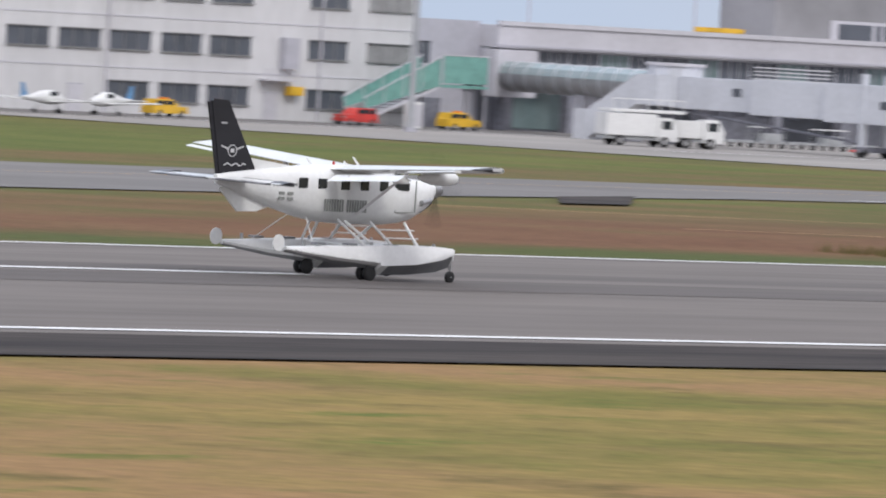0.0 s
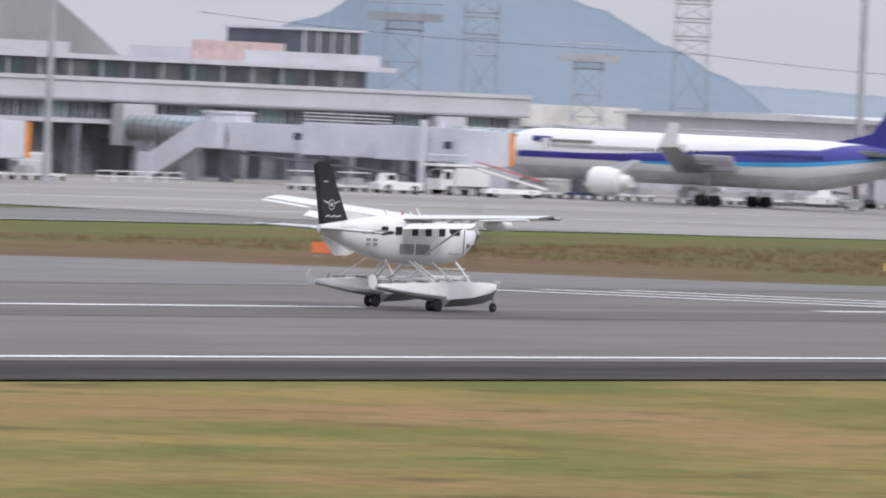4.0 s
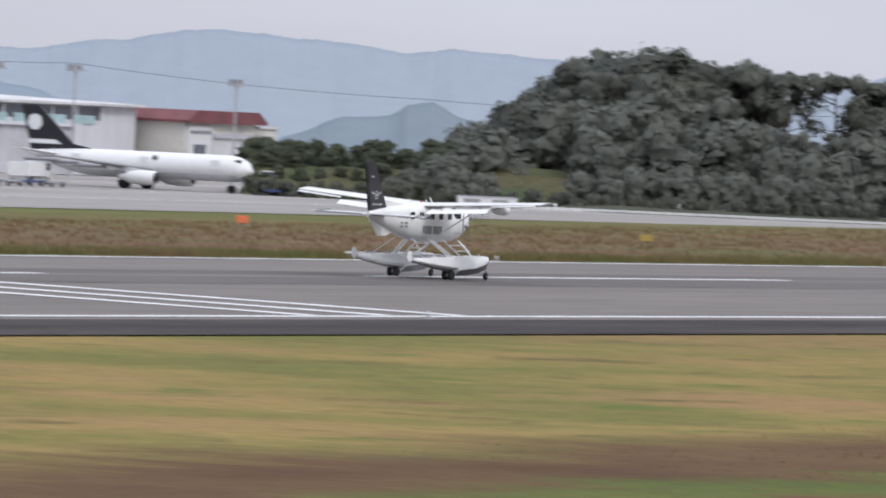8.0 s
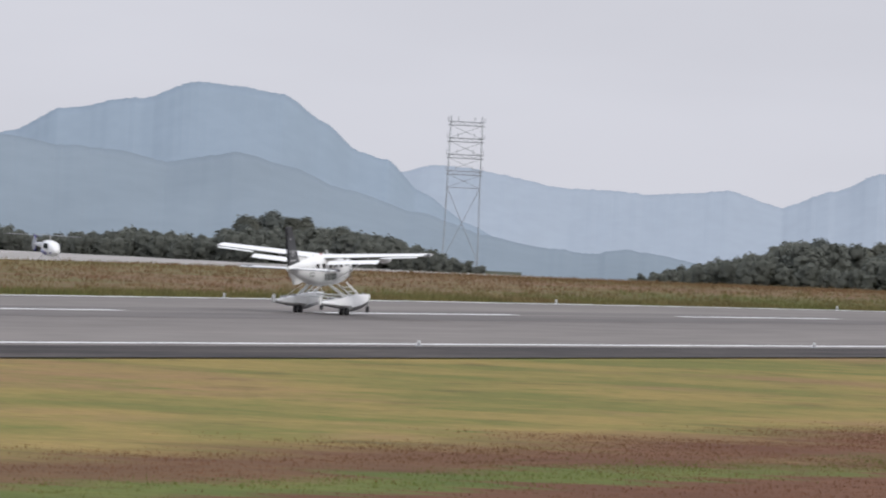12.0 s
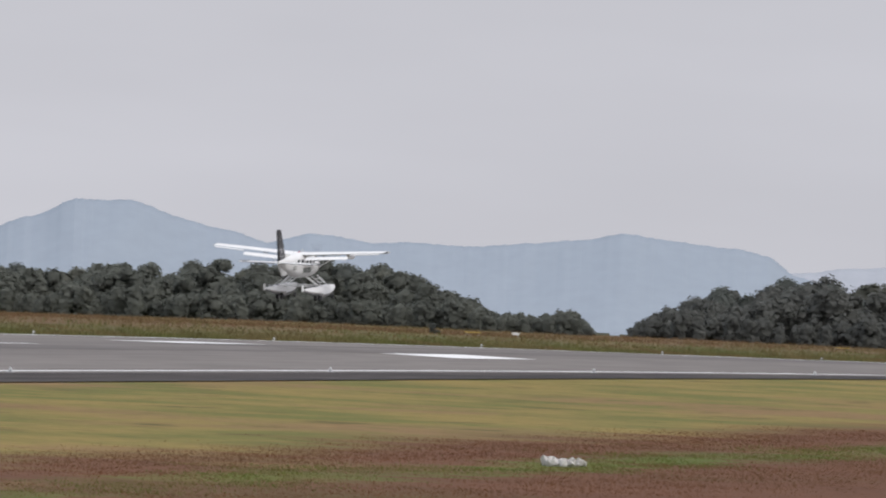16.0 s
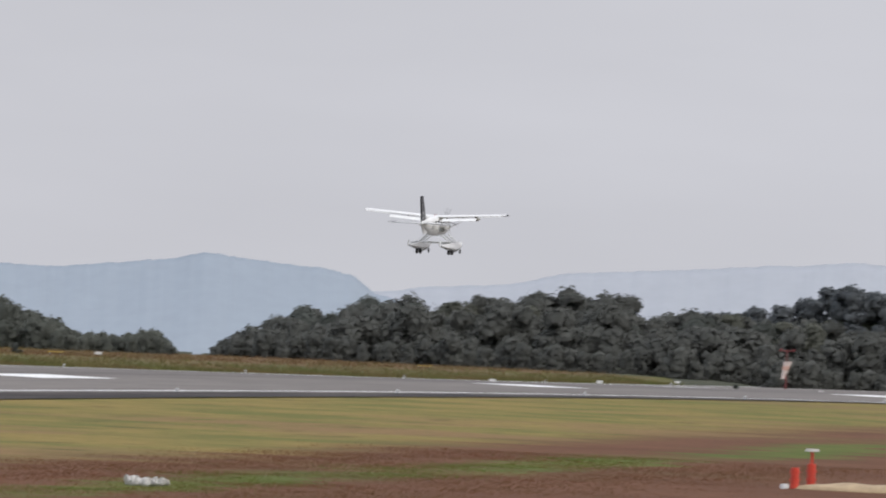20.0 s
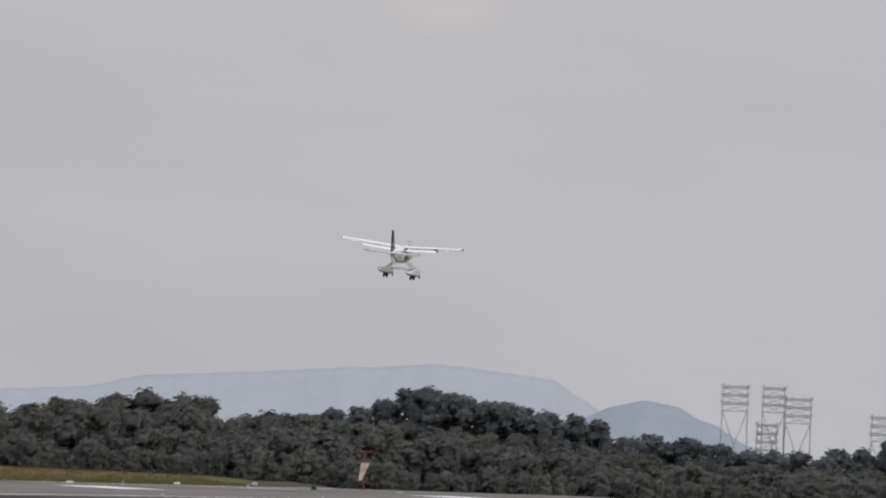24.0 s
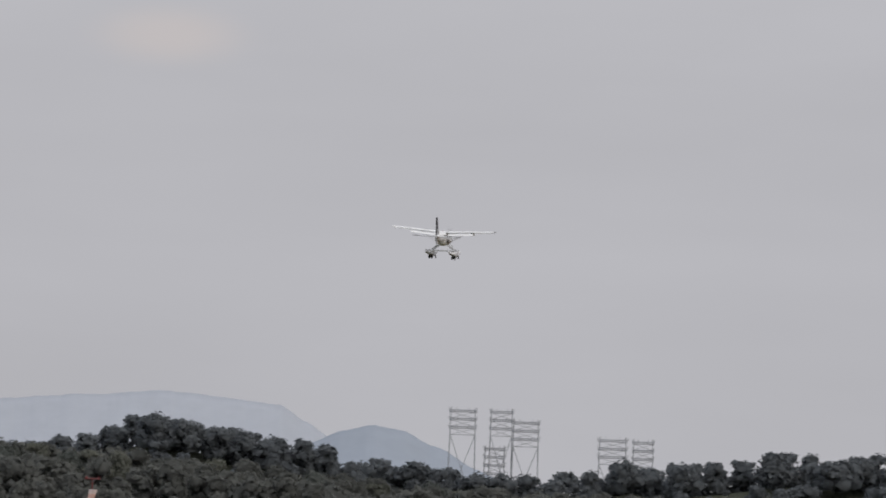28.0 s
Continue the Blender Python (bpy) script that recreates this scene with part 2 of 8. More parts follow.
def grass_material():
    """Mown and rank grass in bands along the runway, with ragged edges."""
    m = bpy.data.materials.new("airfield_grass")
    m.use_nodes = True
    n, l = m.node_tree.nodes, m.node_tree.links
    b = n["Principled BSDF"]
    b.inputs["Roughness"].default_value = 0.95
    b.inputs["Specular IOR Level"].default_value = 0.1
    g = n.new("ShaderNodeNewGeometry")

    def noise(scale, stretch, detail=4.0, rough=0.6):
        mp = n.new("ShaderNodeMapping")
        mp.inputs["Scale"].default_value = stretch
        t = n.new("ShaderNodeTexNoise")
        t.inputs["Scale"].default_value, t.inputs["Detail"].default_value, t.inputs["Roughness"].default_value = scale, detail, rough
        l.new(g.outputs["Position"], mp.inputs[0])
        l.new(mp.outputs[0], t.inputs["Vector"])
        return t.outputs[0]

    def math2(op, a, c):
        k = n.new("ShaderNodeMath")
        k.operation = op
        for s, v in ((0, a), (1, c)):
            if isinstance(v, (int, float)):
                k.inputs[s].default_value = v
            else:
                l.new(v, k.inputs[s])
        return k.outputs[0]

    def ramp(v, lo, hi):
        k = n.new("ShaderNodeMapRange")
        k.inputs["From Min"].default_value, k.inputs["From Max"].default_value = lo, hi
        l.new(v, k.inputs["Value"])
        return k.outputs[0]

    def blend(f, a, c):
        k = n.new("ShaderNodeMix")
        k.data_type = "RGBA"
        for s, v in ((6, a), (7, c)):
            if isinstance(v, tuple):
                k.inputs[s].default_value = (*v, 1)
            else:
                l.new(v, k.inputs[s])
        l.new(f, k.inputs["Factor"])
        return k.outputs[2]

    s = n.new("ShaderNodeSeparateXYZ")
    l.new(g.outputs["Position"], s.inputs[0])
    wob = math2("SUBTRACT", noise(1.0, (0.02, 0.02, 0.05), 4.0), 0.5)
    rag = math2("SUBTRACT", noise(1.0, (0.2, 0.02, 0.1), 5.0, 0.6), 0.5)
    slant = math2("MULTIPLY", math2("SUBTRACT", s.outputs["X"], 300.0), -0.03)
    y = math2("ADD", math2("ADD", s.outputs["Y"], slant), math2("MULTIPLY", wob, 12.0))
    y = math2("ADD", y, math2("MULTIPLY", rag, 15.0))
    yf = math2("ADD", math2("ADD", s.outputs["Y"], math2("MULTIPLY", wob, 22.0)), math2("MULTIPLY", rag, 10.0))
    x = math2("ADD", s.outputs["X"], math2("MULTIPLY", wob, 60.0))
    streak = noise(1.0, (0.06, 0.07, 0.1), 6.0, 0.62)
    mid = noise(1.0, (0.028, 0.034, 0.1), 6.0, 0.64)
    thin = noise(1.0, (0.12, 0.2, 0.1), 5.0, 0.6)
    fine = noise(1.0, (1.3, 0.9, 1.0), 4.0, 0.7)
    big = noise(1.0, (0.008, 0.03, 0.02), 3.0)
    straw = blend(ramp(streak, 0.42, 0.58), (0.232, 0.17, 0.056), (0.142, 0.13, 0.033))
    straw = blend(ramp(mid, 0.5, 0.64), straw, (0.25, 0.155, 0.07))
    straw = blend(ramp(mid, 0.46, 0.34), straw, (0.118, 0.12, 0.032))
    # Thin dark noise paints shadowed creases into the straw.
    straw = blend(ramp(thin, 0.57, 0.7), straw, (0.115, 0.09, 0.03))
    straw = blend(ramp(thin, 0.42, 0.3), straw, (0.1, 0.122, 0.024))
    green = blend(ramp(streak, 0.35, 0.65), (0.085, 0.108, 0.026), (0.125, 0.13, 0.036))
    dark = blend(ramp(streak, 0.35, 0.65), (0.1, 0.044, 0.024), (0.124, 0.059, 0.032))
    dark = blend(ramp(mid, 0.55, 0.7), dark, (0.09, 0.062, 0.024))
    russet = blend(ramp(streak, 0.35, 0.65), (0.128, 0.064, 0.036), (0.16, 0.09, 0.048))
    mixed = blend(ramp(streak, 0.4, 0.62), (0.098, 0.096, 0.032), (0.145, 0.1, 0.046))

    # on this side of the runway: straw, then russet, a green strip, and russet again
    olive_straw = blend(ramp(streak, 0.42, 0.58), (0.2, 0.15, 0.047), (0.118, 0.116, 0.031))
    olive_straw = blend(ramp(mid, 0.52, 0.64), olive_straw, (0.185, 0.118, 0.053))
    # Crease shadows painted into the olive straw as well.
    olive_straw = blend(ramp(thin, 0.58, 0.72), olive_straw, (0.09, 0.072, 0.025))
    olive_straw = blend(ramp(thin, 0.39, 0.27), olive_straw, (0.088, 0.112, 0.022))
    straw = blend(ramp(x, 230.0, 400.0), straw, olive_straw)
    rank = blend(ramp(x, 205.0, 310.0), blend(ramp(streak, 0.35, 0.6), (0.082, 0.044, 0.021), (0.116, 0.072, 0.031)), dark)
    patchy = blend(ramp(mid, 0.75, 0.56), straw, rank)
    col = blend(ramp(y, 121.0, 113.0), straw, patchy)
    col = blend(ramp(x, 132.0, 168.0), straw, col)
    fresh = blend(ramp(mid, 0.5, 0.62), blend(ramp(streak, 0.35, 0.65), (0.06, 0.088, 0.017), (0.11, 0.118, 0.028)), rank)
    fresh = blend(ramp(thin, 0.56, 0.72), fresh, (0.1, 0.08, 0.03))
    col = blend(ramp(y, 107.5, 104.5), col, fresh)
    ends = blend(ramp(x, 135.0, 190.0), green, dark)
    col = blend(ramp(y, 101.4, 99.6), col, ends)
    # beyond it: a green edge, then rank mixed grass, russet where it has seeded
    edge_far = blend(ramp(streak, 0.44, 0.6), (0.07, 0.085, 0.026), (0.105, 0.092, 0.036))
    olive = blend(ramp(streak, 0.4, 0.62), (0.104, 0.096, 0.038), (0.132, 0.092, 0.046))
    brown = blend(ramp(streak, 0.38, 0.62), (0.124, 0.072, 0.042), (0.152, 0.096, 0.054))
    seeded = blend(ramp(x, 285.0, 325.0), russet, blend(ramp(mid, 0.6, 0.4), olive, brown))
    far = blend(ramp(yf, 248.0, 257.0), edge_far, blend(ramp(mid, 0.52, 0.7), seeded, mixed))
    far = blend(ramp(yf, 290.0, 312.0), far, mixed)
    far = blend(ramp(yf, 330.0, 345.0), far, blend(ramp(big, 0.42, 0.6), green, mixed))
    col = blend(ramp(s.outputs["Y"], 209.0, 211.0), col, far)
    h = n.new("ShaderNodeHueSaturation")
    q = n.new("ShaderNodeMapRange")
    q.inputs["From Min"].default_value, q.inputs["From Max"].default_value = 0.3, 0.7
    q.inputs["To Min"].default_value, q.inputs["To Max"].default_value = 0.8, 1.2
    l.new(fine, q.inputs["Value"])
    l.new(q.outputs[0], h.inputs["Value"])
    l.new(col, h.inputs["Color"])
    l.new(h.outputs[0], b.inputs["Base Color"])
    return m


GRASS = grass_material()


def build_ground():
    xs = [-4900, -2500, -1000, -400, -150] + steps(0, 1600, 20)[0:] + [1700, 1900, 2150, 2400, 3200, 4900]
    ys = [-4900, -2500, -1000, -300, 0, 60] + steps(90, 170, 8) + [174, 181, 196, 210.5, 225, 240, 246] + steps(252, 430, 11) + [460, 520, 600, 680, 760, 880, 1000, 1200, 1500, 1800, 2500, 4900]
    drape("ground", xs, ys, lambda x, y: level(x, y) - 0.06, GRASS, 0.0, "dry yellow-green airfield grass with russet seeded bands", "grass")
    xs = steps(-100, 1085, 20)
    edge = MID - 29.5
    drape("runway", xs, [edge - 2.2, edge, edge + 10, edge + 20, MID, MID + 10, MID + 20, MID + 29.5, MID + 30.5], crowned, ASPHALT, 0.0, "grey grooved asphalt runway with darker wheel tracks", "runway")
    drape("shoulder", xs, [168.0, edge - 4, edge - 2.2], lambda x, y: rise(x), ASPHALT_DARK, 0.0, "dark asphalt shoulder along the runway", "shoulder", edge=lambda x, y: (x, y + (max(0.0, x - 420) * 0.018 if y < 170 else 0)))
    drape("wheel_tracks", xs, [MID - 7, MID - 2, MID + 2, MID + 7], crowned, TRACKS, 0.012, "rubber-darkened asphalt along the centre line", "runway")


TRACKS = material("rubbered_asphalt", (0.112, 0.102, 0.097), 0.95, 0.1, 0.03, second=(0.145, 0.132, 0.123), stretch=(0.3, 2.2, 1), gloss=0.15)
build_ground()


def stripe(name, x0, x1, y0, y1, label, mat=None, height=None, group=""):
    return drape(name, steps(x0, x1, 10) if x1 - x0 > 15 else [x0, x1], sorted(steps(y0, y1, 8) + [MID]) if y1 - y0 > 12 else [y0, y1], height or crowned, mat or PAINT, 0.024, label, "marking", "structure")


def build_markings():
    stripe("edge_line", -100, 1085, MID - 30.1, MID - 29.2, "continuous white painted runway edge line", height=lambda x, y: rise(x))
    stripe("edge_line", -100, 262, MID + 29.2, MID + 30.1, "white painted runway edge line broken at the exit")
    stripe("edge_line", 372, 1085, MID + 29.2, MID + 30.1, "white painted runway edge line beyond the exit")
    for x0, x1 in ((20, 61), (91, 132), (162, 202), (233.5, 275), (304.5, 346.8), (375.6, 418), (446, 478), (506.4, 537.8), (566.8, 597)):
        stripe("centre_line_stripe", x0, x1, MID - 0.45, MID + 0.45, "white painted centre line stripe on the runway")
    for x0, x1 in ((651, 671), (800, 821), (950, 974)):
        for y in (MID - 13.5, MID + 7.5):
            stripe("touchdown_bar", x0, x1, y, y + 6.0, "broad white touchdown bar on the runway")
    for x in (319.5, 325.5, 331.5):
        stripe("crossing_line", x - 0.7, x + 0.7, MID - 29, MID + 29.2, "white line painted across the whole runway")


build_markings()


# ---- the seaplane: x ahead, y to its left, z up from the ground, the origin under the wing ----
def ellipse(x, w, z0, z1, n=20, e=2.3):
    """A rounded fuselage section at x, of width w between z0 and z1."""
    ring = []
    for i in range(n):
        a = 2 * math.pi * i / n
        c, s = math.cos(a), math.sin(a)
        ring.append((x, w / 2 * math.copysign(abs(c) ** (2 / e), c), (z0 + z1) / 2 + (z1 - z0) / 2 * math.copysign(abs(s) ** (2 / e), s)))
    return ring


def airfoil(x_lead, chord, y, z, thick, tilt=0.0):
    pts = []
    for u, t in ((0.0, 0.0), (0.03, 0.32), (0.12, 0.48), (0.3, 0.55), (0.6, 0.38), (1.0, 0.04), (1.0, -0.04), (0.6, -0.22), (0.3, -0.38), (0.12, -0.36), (0.03, -0.22)):
        pts.append((x_lead - u * chord, y, z + t * thick - u * chord * tilt))
    return pts


def wheel_parts(parent, at, r, width, twin):
    """Wheels on one axle; returns the turning part."""
    hub = new("wheel")
    bm = bmesh.new()
    span = 0.16 + width * 0.3 if twin else width * 0.3
    bm_rod(bm, (0, -span, 0), (0, span, 0), r * 0.5, seg=14)
    me = mesh_of("wheel", bm, STEEL)
    bpy.data.objects.remove(hub)
    hub = new("wheel", me)
    hub.parent = parent
    hub.location = at
    for dy in ((-0.16, 0.16) if twin else (0,)):
        bm = bmesh.new()
        rings = []
        for k in range(9):
            a = math.pi * k / 8
            rr, yy = r * 0.5 + r * 0.5 * math.sin(a) ** 0.6, dy - width / 2 * math.cos(a)
            rings.append([(rr * math.cos(2 * math.pi * i / 18), yy, rr * math.sin(2 * math.pi * i / 18)) for i in range(18)])
        bm_loft(bm, rings)
        part("tyre", bm, RUBBER, hub, "black rubber tyre", smooth=True)
    return hub


def build_seaplane():
    plane = thing("seaplane", "white single-engine high-wing seaplane with black fin on wheeled floats", "airplane")
    moving = []
    # fuselage: nose, cabin, and the boom rising to the tail
    bm = bmesh.new()
    secs = [(3.68, 0.42, 2.6, 3.0), (3.5, 0.66, 2.36, 3.06), (3.12, 0.94, 2.1, 3.1), (2.6, 1.16, 1.84, 3.15), (2.1, 1.3, 1.73, 3.24), (1.6, 1.38, 1.68, 3.4), (1.1, 1.4, 1.66, 3.48), (0.0, 1.4, 1.65, 3.5), (-1.2, 1.36, 1.71, 3.48), (-2.0, 1.24, 1.83, 3.42), (-3.0, 0.98, 2.08, 3.32), (-4.0, 0.66, 2.36, 3.22), (-4.8, 0.4, 2.6, 3.13), (-5.3, 0.2, 2.76, 3.06)]
    bm_loft(bm, [ellipse(x, w, a, b) for x, w, a, b in secs])
    fus = part("fuselage", bm, WHITE, plane, smooth=True)
    # dark lower nose intake and exhaust
    bm = bmesh.new()
    bm_rod(bm, (3.28, -0.36, 2.5), (2.72, -0.62, 2.42), 0.1, 0.08)
    part("exhaust_stack", bm, STEEL, plane, "bare metal exhaust stack", smooth=True)
    bm = bmesh.new()
    bm_loft(bm, [ellipse(3.54, 0.44, 2.34, 2.5, 12), ellipse(3.1, 0.5, 2.06, 2.3, 12), ellipse(2.5, 0.4, 1.88, 2.0, 12)])
    part("air_intake", bm, BLACK, plane, "dark chin air intake", smooth=True)
    # spinner and propeller
    bm = bmesh.new()
    bm_loft(bm, [[(x, r * math.cos(2 * math.pi * i / 14), r * math.sin(2 * math.pi * i / 14)) for i in range(14)] for x, r in ((0.0, 0.25), (0.15, 0.24), (0.32, 0.17), (0.42, 0.07), (0.45, 0.01))])
    prop = part("propeller", bm, STEEL, plane, "polished metal spinner with dark blades", smooth=True)
    prop.location = (3.68, 0, 2.8)
    for k in range(4):
        bm = bmesh.new()
        m = Matrix.Rotation(math.pi / 2 * k, 4, "X")
        bm_loft(bm, [[m @ Vector((0.16 + 0.02 * s + tw * q, q, z)) for q, s in ((-w, 0), (0, 1), (w, 0), (0, -1))] for z, w, tw in ((0.2, 0.03, 1.0), (0.6, 0.036, 0.7), (1.0, 0.034, 0.4), (1.2, 0.02, 0.3))])
        part("blade", bm, BLACK, prop, "dark propeller blade", smooth=True)
    moving.append((prop, "x"))
    # wings, with flaps lowered behind them
    for side in (1, -1):
        bm = bmesh.new()
        bm_loft(bm, [airfoil(0.95 - 0.04 * k, 1.72 - 0.36 * k, side * (0.2 + 6.27 * k), 3.44 + 0.4 * k, 0.3 - 0.1 * k) for k in (0, 0.25, 0.5, 0.75, 1.0)])
        wing = part("wing", bm, WHITE, plane, smooth=True)
        wing.location = (-0.22, 0, -0.1)
        bm = bmesh.new()
        bm_loft(bm, [airfoil(0.82 - 0.02 * k, 1.3 - 0.35 * k, side * (6.47 + 0.12 * k), 3.85, 0.18 - 0.1 * k) for k in (0, 1)])
        part("wing_tip", bm, BLACK, wing, "dark wing tip cap", smooth=True)
        bm = bmesh.new()
        bm_box(bm, 0.3, 0.7, side * 6.56 - 0.05, side * 6.56 + 0.05, 3.82, 3.92)
        part("tip_light", bm, PALE_MARK, wing, "small tip light", bevel=0.015)
        bm = bmesh.new()
        bm_loft(bm, [airfoil(-0.74, 0.5 - 0.05 * k, side * (0.8 + 3.15 * k), 3.285 + 0.187 * k, 0.1, 0.38) for k in (0, 0.5, 1)])
        part("flap", bm, WHITE, wing, "lowered white flap", smooth=True)
        bm = bmesh.new()
        bm_loft(bm, [airfoil(-0.6 - 0.02 * k, 0.36, side * (4.05 + 2.15 * k), 3.59 + 0.159 * k, 0.09) for k in (0, 1)])
        part("aileron", bm, WHITE, wing, smooth=True)
        for y in (1.5, 3.6):
            bm = bmesh.new()
            bm_box(bm, -1.0, -0.4, side * y - 0.03, side * y + 0.03, 3.135 + 0.024 * y, 3.295 + 0.024 * y)
            part("flap_hinge", bm, FLOAT, wing, bevel=0.01)
        # strut
        bm = bmesh.new()
        bm_loft(bm, [[(0.0 + 0.09 * c, side * y, z + 0.035 * s) for c, s in ((1, 0), (0.3, 1), (-1, 0), (0.3, -1))] for y, z in ((0.66, 2.0), (2.95, 3.46))])
        part("wing_strut", bm, FLOAT, plane, "grey wing strut", smooth=True)
        bm = bmesh.new()
        bm_rod(bm, (-0.1, side * 2.5, 3.48), (-0.25, side * 2.5, 3.1), 0.02)
        part("vent_tube", bm, STEEL, plane)
        # tailplane
        bm = bmesh.new()
        bm_loft(bm, [airfoil(-4.38 - 0.2 * k, 1.15 - 0.3 * k, side * (0.05 + 2.9 * k), 2.92, 0.13 - 0.04 * k) for k in (0, 0.5, 1.0)])
        tail = part("tailplane", bm, WHITE, plane, smooth=True)
        bm = bmesh.new()
        bm_loft(bm, [airfoil(-4.54 - 0.2 * k, 0.8 - 0.3 * k, side * (2.4 + 0.62 * k), 2.922, 0.16 - 0.02 * k) for k in (0, 1.0)])
        part("tailplane_tip", bm, BLACK, tail, "black tailplane tip", smooth=True)
        bm = bmesh.new()
        bm_loft(bm, [airfoil(-4.36 - 0.2 * k, 0.2, side * (0.3 + 2.65 * k), 2.925, 0.12 - 0.03 * k) for k in (0, 1.0)])
        part("de_icing_boot", bm, BLACK, tail, "black rubber de-icing boot", smooth=True)
        bm = bmesh.new()
        bm_loft(bm, [airfoil(-5.36, 0.28, side * (0.25 + 2.4 * k), 2.9, 0.07) for k in (0, 1.0)])
        part("elevator", bm, ELEVATOR, tail, "elevator darkened for underside shade and boot black", smooth=True)
        # cabin windows and doors
        for x, w in ((1.85, 0.62), (1.05, 0.34), (0.25, 0.34), (-0.55, 0.34), (-1.45, 0.36), (-2.2, 0.36)):
            wall = 0.64 if x > 1.5 else 0.585 if x < -2 else 0.635 if x < -1 else 0.685
            bm = bmesh.new()
            bm_box(bm, x - w / 2, x + w / 2, side * wall - 0.02, side * wall + 0.02, 2.74 if x < 1.5 else 2.78, 3.06 if x < 1.5 else 3.02)
            part("window", bm, PANE, fus, "dark cabin window", bevel=0.012)
        bm = bmesh.new()
        for x in (1.62, 2.46):
            bm_box(bm, x - 0.01, x + 0.01, side * 0.62 - 0.02, side * 0.62 + 0.02, 2.1, 3.1)
        bm_box(bm, 1.62, 2.46, side * 0.62 - 0.02, side * 0.62 + 0.02, 2.1, 2.12)
        part("cockpit_door", bm, GREY_MARK, fus, "thin grey cockpit door outline")
        # company lettering as plain grey bars, and the registration
        for k in range(17):
            if k == 8:
                continue
            bm = bmesh.new()
            bm_box(bm, 0.3 - 0.105 * k, 0.355 - 0.105 * k, side * 0.69 - 0.014, side * 0.69 + 0.014, 2.06, 2.44)
            part("lettering_bar", bm, GREY_MARK, fus, "grey lettering bar")
        for k in range(6):
            bm = bmesh.new()
            bm_box(bm, -2.62 - 0.14 * k, -2.53 - 0.14 * k, side * (0.525 - 0.02 * k) - 0.02, side * (0.525 - 0.02 * k) + 0.02, 2.76, 2.88)
            part("registration_bar", bm, GREY_MARK, fus, "dark grey marking bar")
        for x in (-2.66, -2.98):
            for z in (2.4, 2.56):
                bm = bmesh.new()
                bm_box(bm, x - 0.11, x + 0.11, side * (0.515 if x > -2.8 else 0.47) - 0.03, side * (0.53 if x > -2.8 else 0.48) + 0.012, z - 0.045, z + 0.045)
                part("crest", bm, GREY_MARK, fus, "small grey crest")
        # float, with keel, step and rudder
        fl = new("float")
        fl.parent = plane
        fy = side * 1.45
        bm = bmesh.new()
        rows = ((3.45, 0.1, 0.72, 0.98, 1.04), (3.25, 0.36, 0.5, 0.86, 1.08), (2.7, 0.62, 0.34, 0.72, 1.12), (1.6, 0.74, 0.24, 0.56, 1.13), (0.4, 0.76, 0.2, 0.5, 1.12), (0.1, 0.75, 0.2, 0.5, 1.1), (0.09, 0.75, 0.36, 0.58, 1.1), (-1.7, 0.62, 0.54, 0.7, 1.05), (-2.9, 0.42, 0.72, 0.82, 1.0), (-3.6, 0.26, 0.82, 0.9, 0.98))
        bm_loft(bm, [[(x, fy, k), (x, fy + w / 2, c), (x, fy + w / 2 * 0.96, (c + t) / 2), (x, fy + w * 0.36, t), (x, fy - w * 0.36, t), (x, fy - w / 2 * 0.96, (c + t) / 2), (x, fy - w / 2, c)] for x, w, k, c, t in rows])
        me = mesh_of("float", bm, FLOAT, smooth=True)
        bpy.data.objects.remove(fl)
        fl = new("float", me)
        fl.parent = plane
        tagged(fl, "pale grey-white amphibious float")
        bm = bmesh.new()
        bm_loft(bm, [[(x, fy, k - 0.012), (x, fy + w / 2 + 0.01, c), (x, fy, k + 0.05), (x, fy - w / 2 - 0.01, c)] for x, w, k, c, t in rows[1:5]])
        part("chine", bm, FLOAT_BELLY, fl, "planing bottom darkened for the shade beneath", smooth=True)
        bm = bmesh.new()
        bm_loft(bm, [[(x, fy, k - 0.012), (x, fy + w / 2 + 0.01, c + 0.02), (x, fy, k + 0.05), (x, fy - w / 2 - 0.01, c + 0.02)] for x, w, k, c, t in rows[6:]])
        part("afterbody_bottom", bm, FLOAT_BELLY, fl, "afterbody bottom darkened for the shade beneath", smooth=True)
        bm = bmesh.new()
        bm_prism(bm, [(-3.6 - 0.24 + 0.24 * math.cos(2 * math.pi * i / 12), 1.08 + 0.26 * math.sin(2 * math.pi * i / 12)) for i in range(12)], fy - 0.02, fy + 0.02)
        part("water_rudder", bm, WHITE, fl, "raised white water rudder", bevel=0.008)
        for x in (2.1, 0.8, -0.9, -2.2):
            bm = bmesh.new()
            bm_box(bm, x - 0.2, x + 0.2, fy - 0.14, fy + 0.14, 1.08, 1.14)
            part("hatch", bm, FLOAT_BELLY, fl, "grey float hatch cover", bevel=0.005)
        for x in (2.6, 0.0, -2.8):
            bm = bmesh.new()
            bm_box(bm, x - 0.05, x + 0.05, fy - 0.03, fy + 0.03, 1.02, 1.2)
            part("cleat", bm, STEEL, fl, "small metal cleat", bevel=0.01)
        # wheels
        bm = bmesh.new()
        bm_rod(bm, (-0.12, fy, 0.55), (-0.17, fy, 0.25), 0.05)
        bm_rod(bm, (-0.17, fy - 0.2, 0.25), (-0.17, fy + 0.2, 0.25), 0.035)
        bm_box(bm, -0.34, 0.0, fy - 0.09, fy + 0.09, 0.42, 0.6)
        part("main_gear_leg", bm, STEEL, fl, "metal main gear leg", bevel=0.005)
        moving.append((wheel_parts(plane, (-0.17, fy, 0.24), 0.24, 0.2, True), "y"))
        bm = bmesh.new()
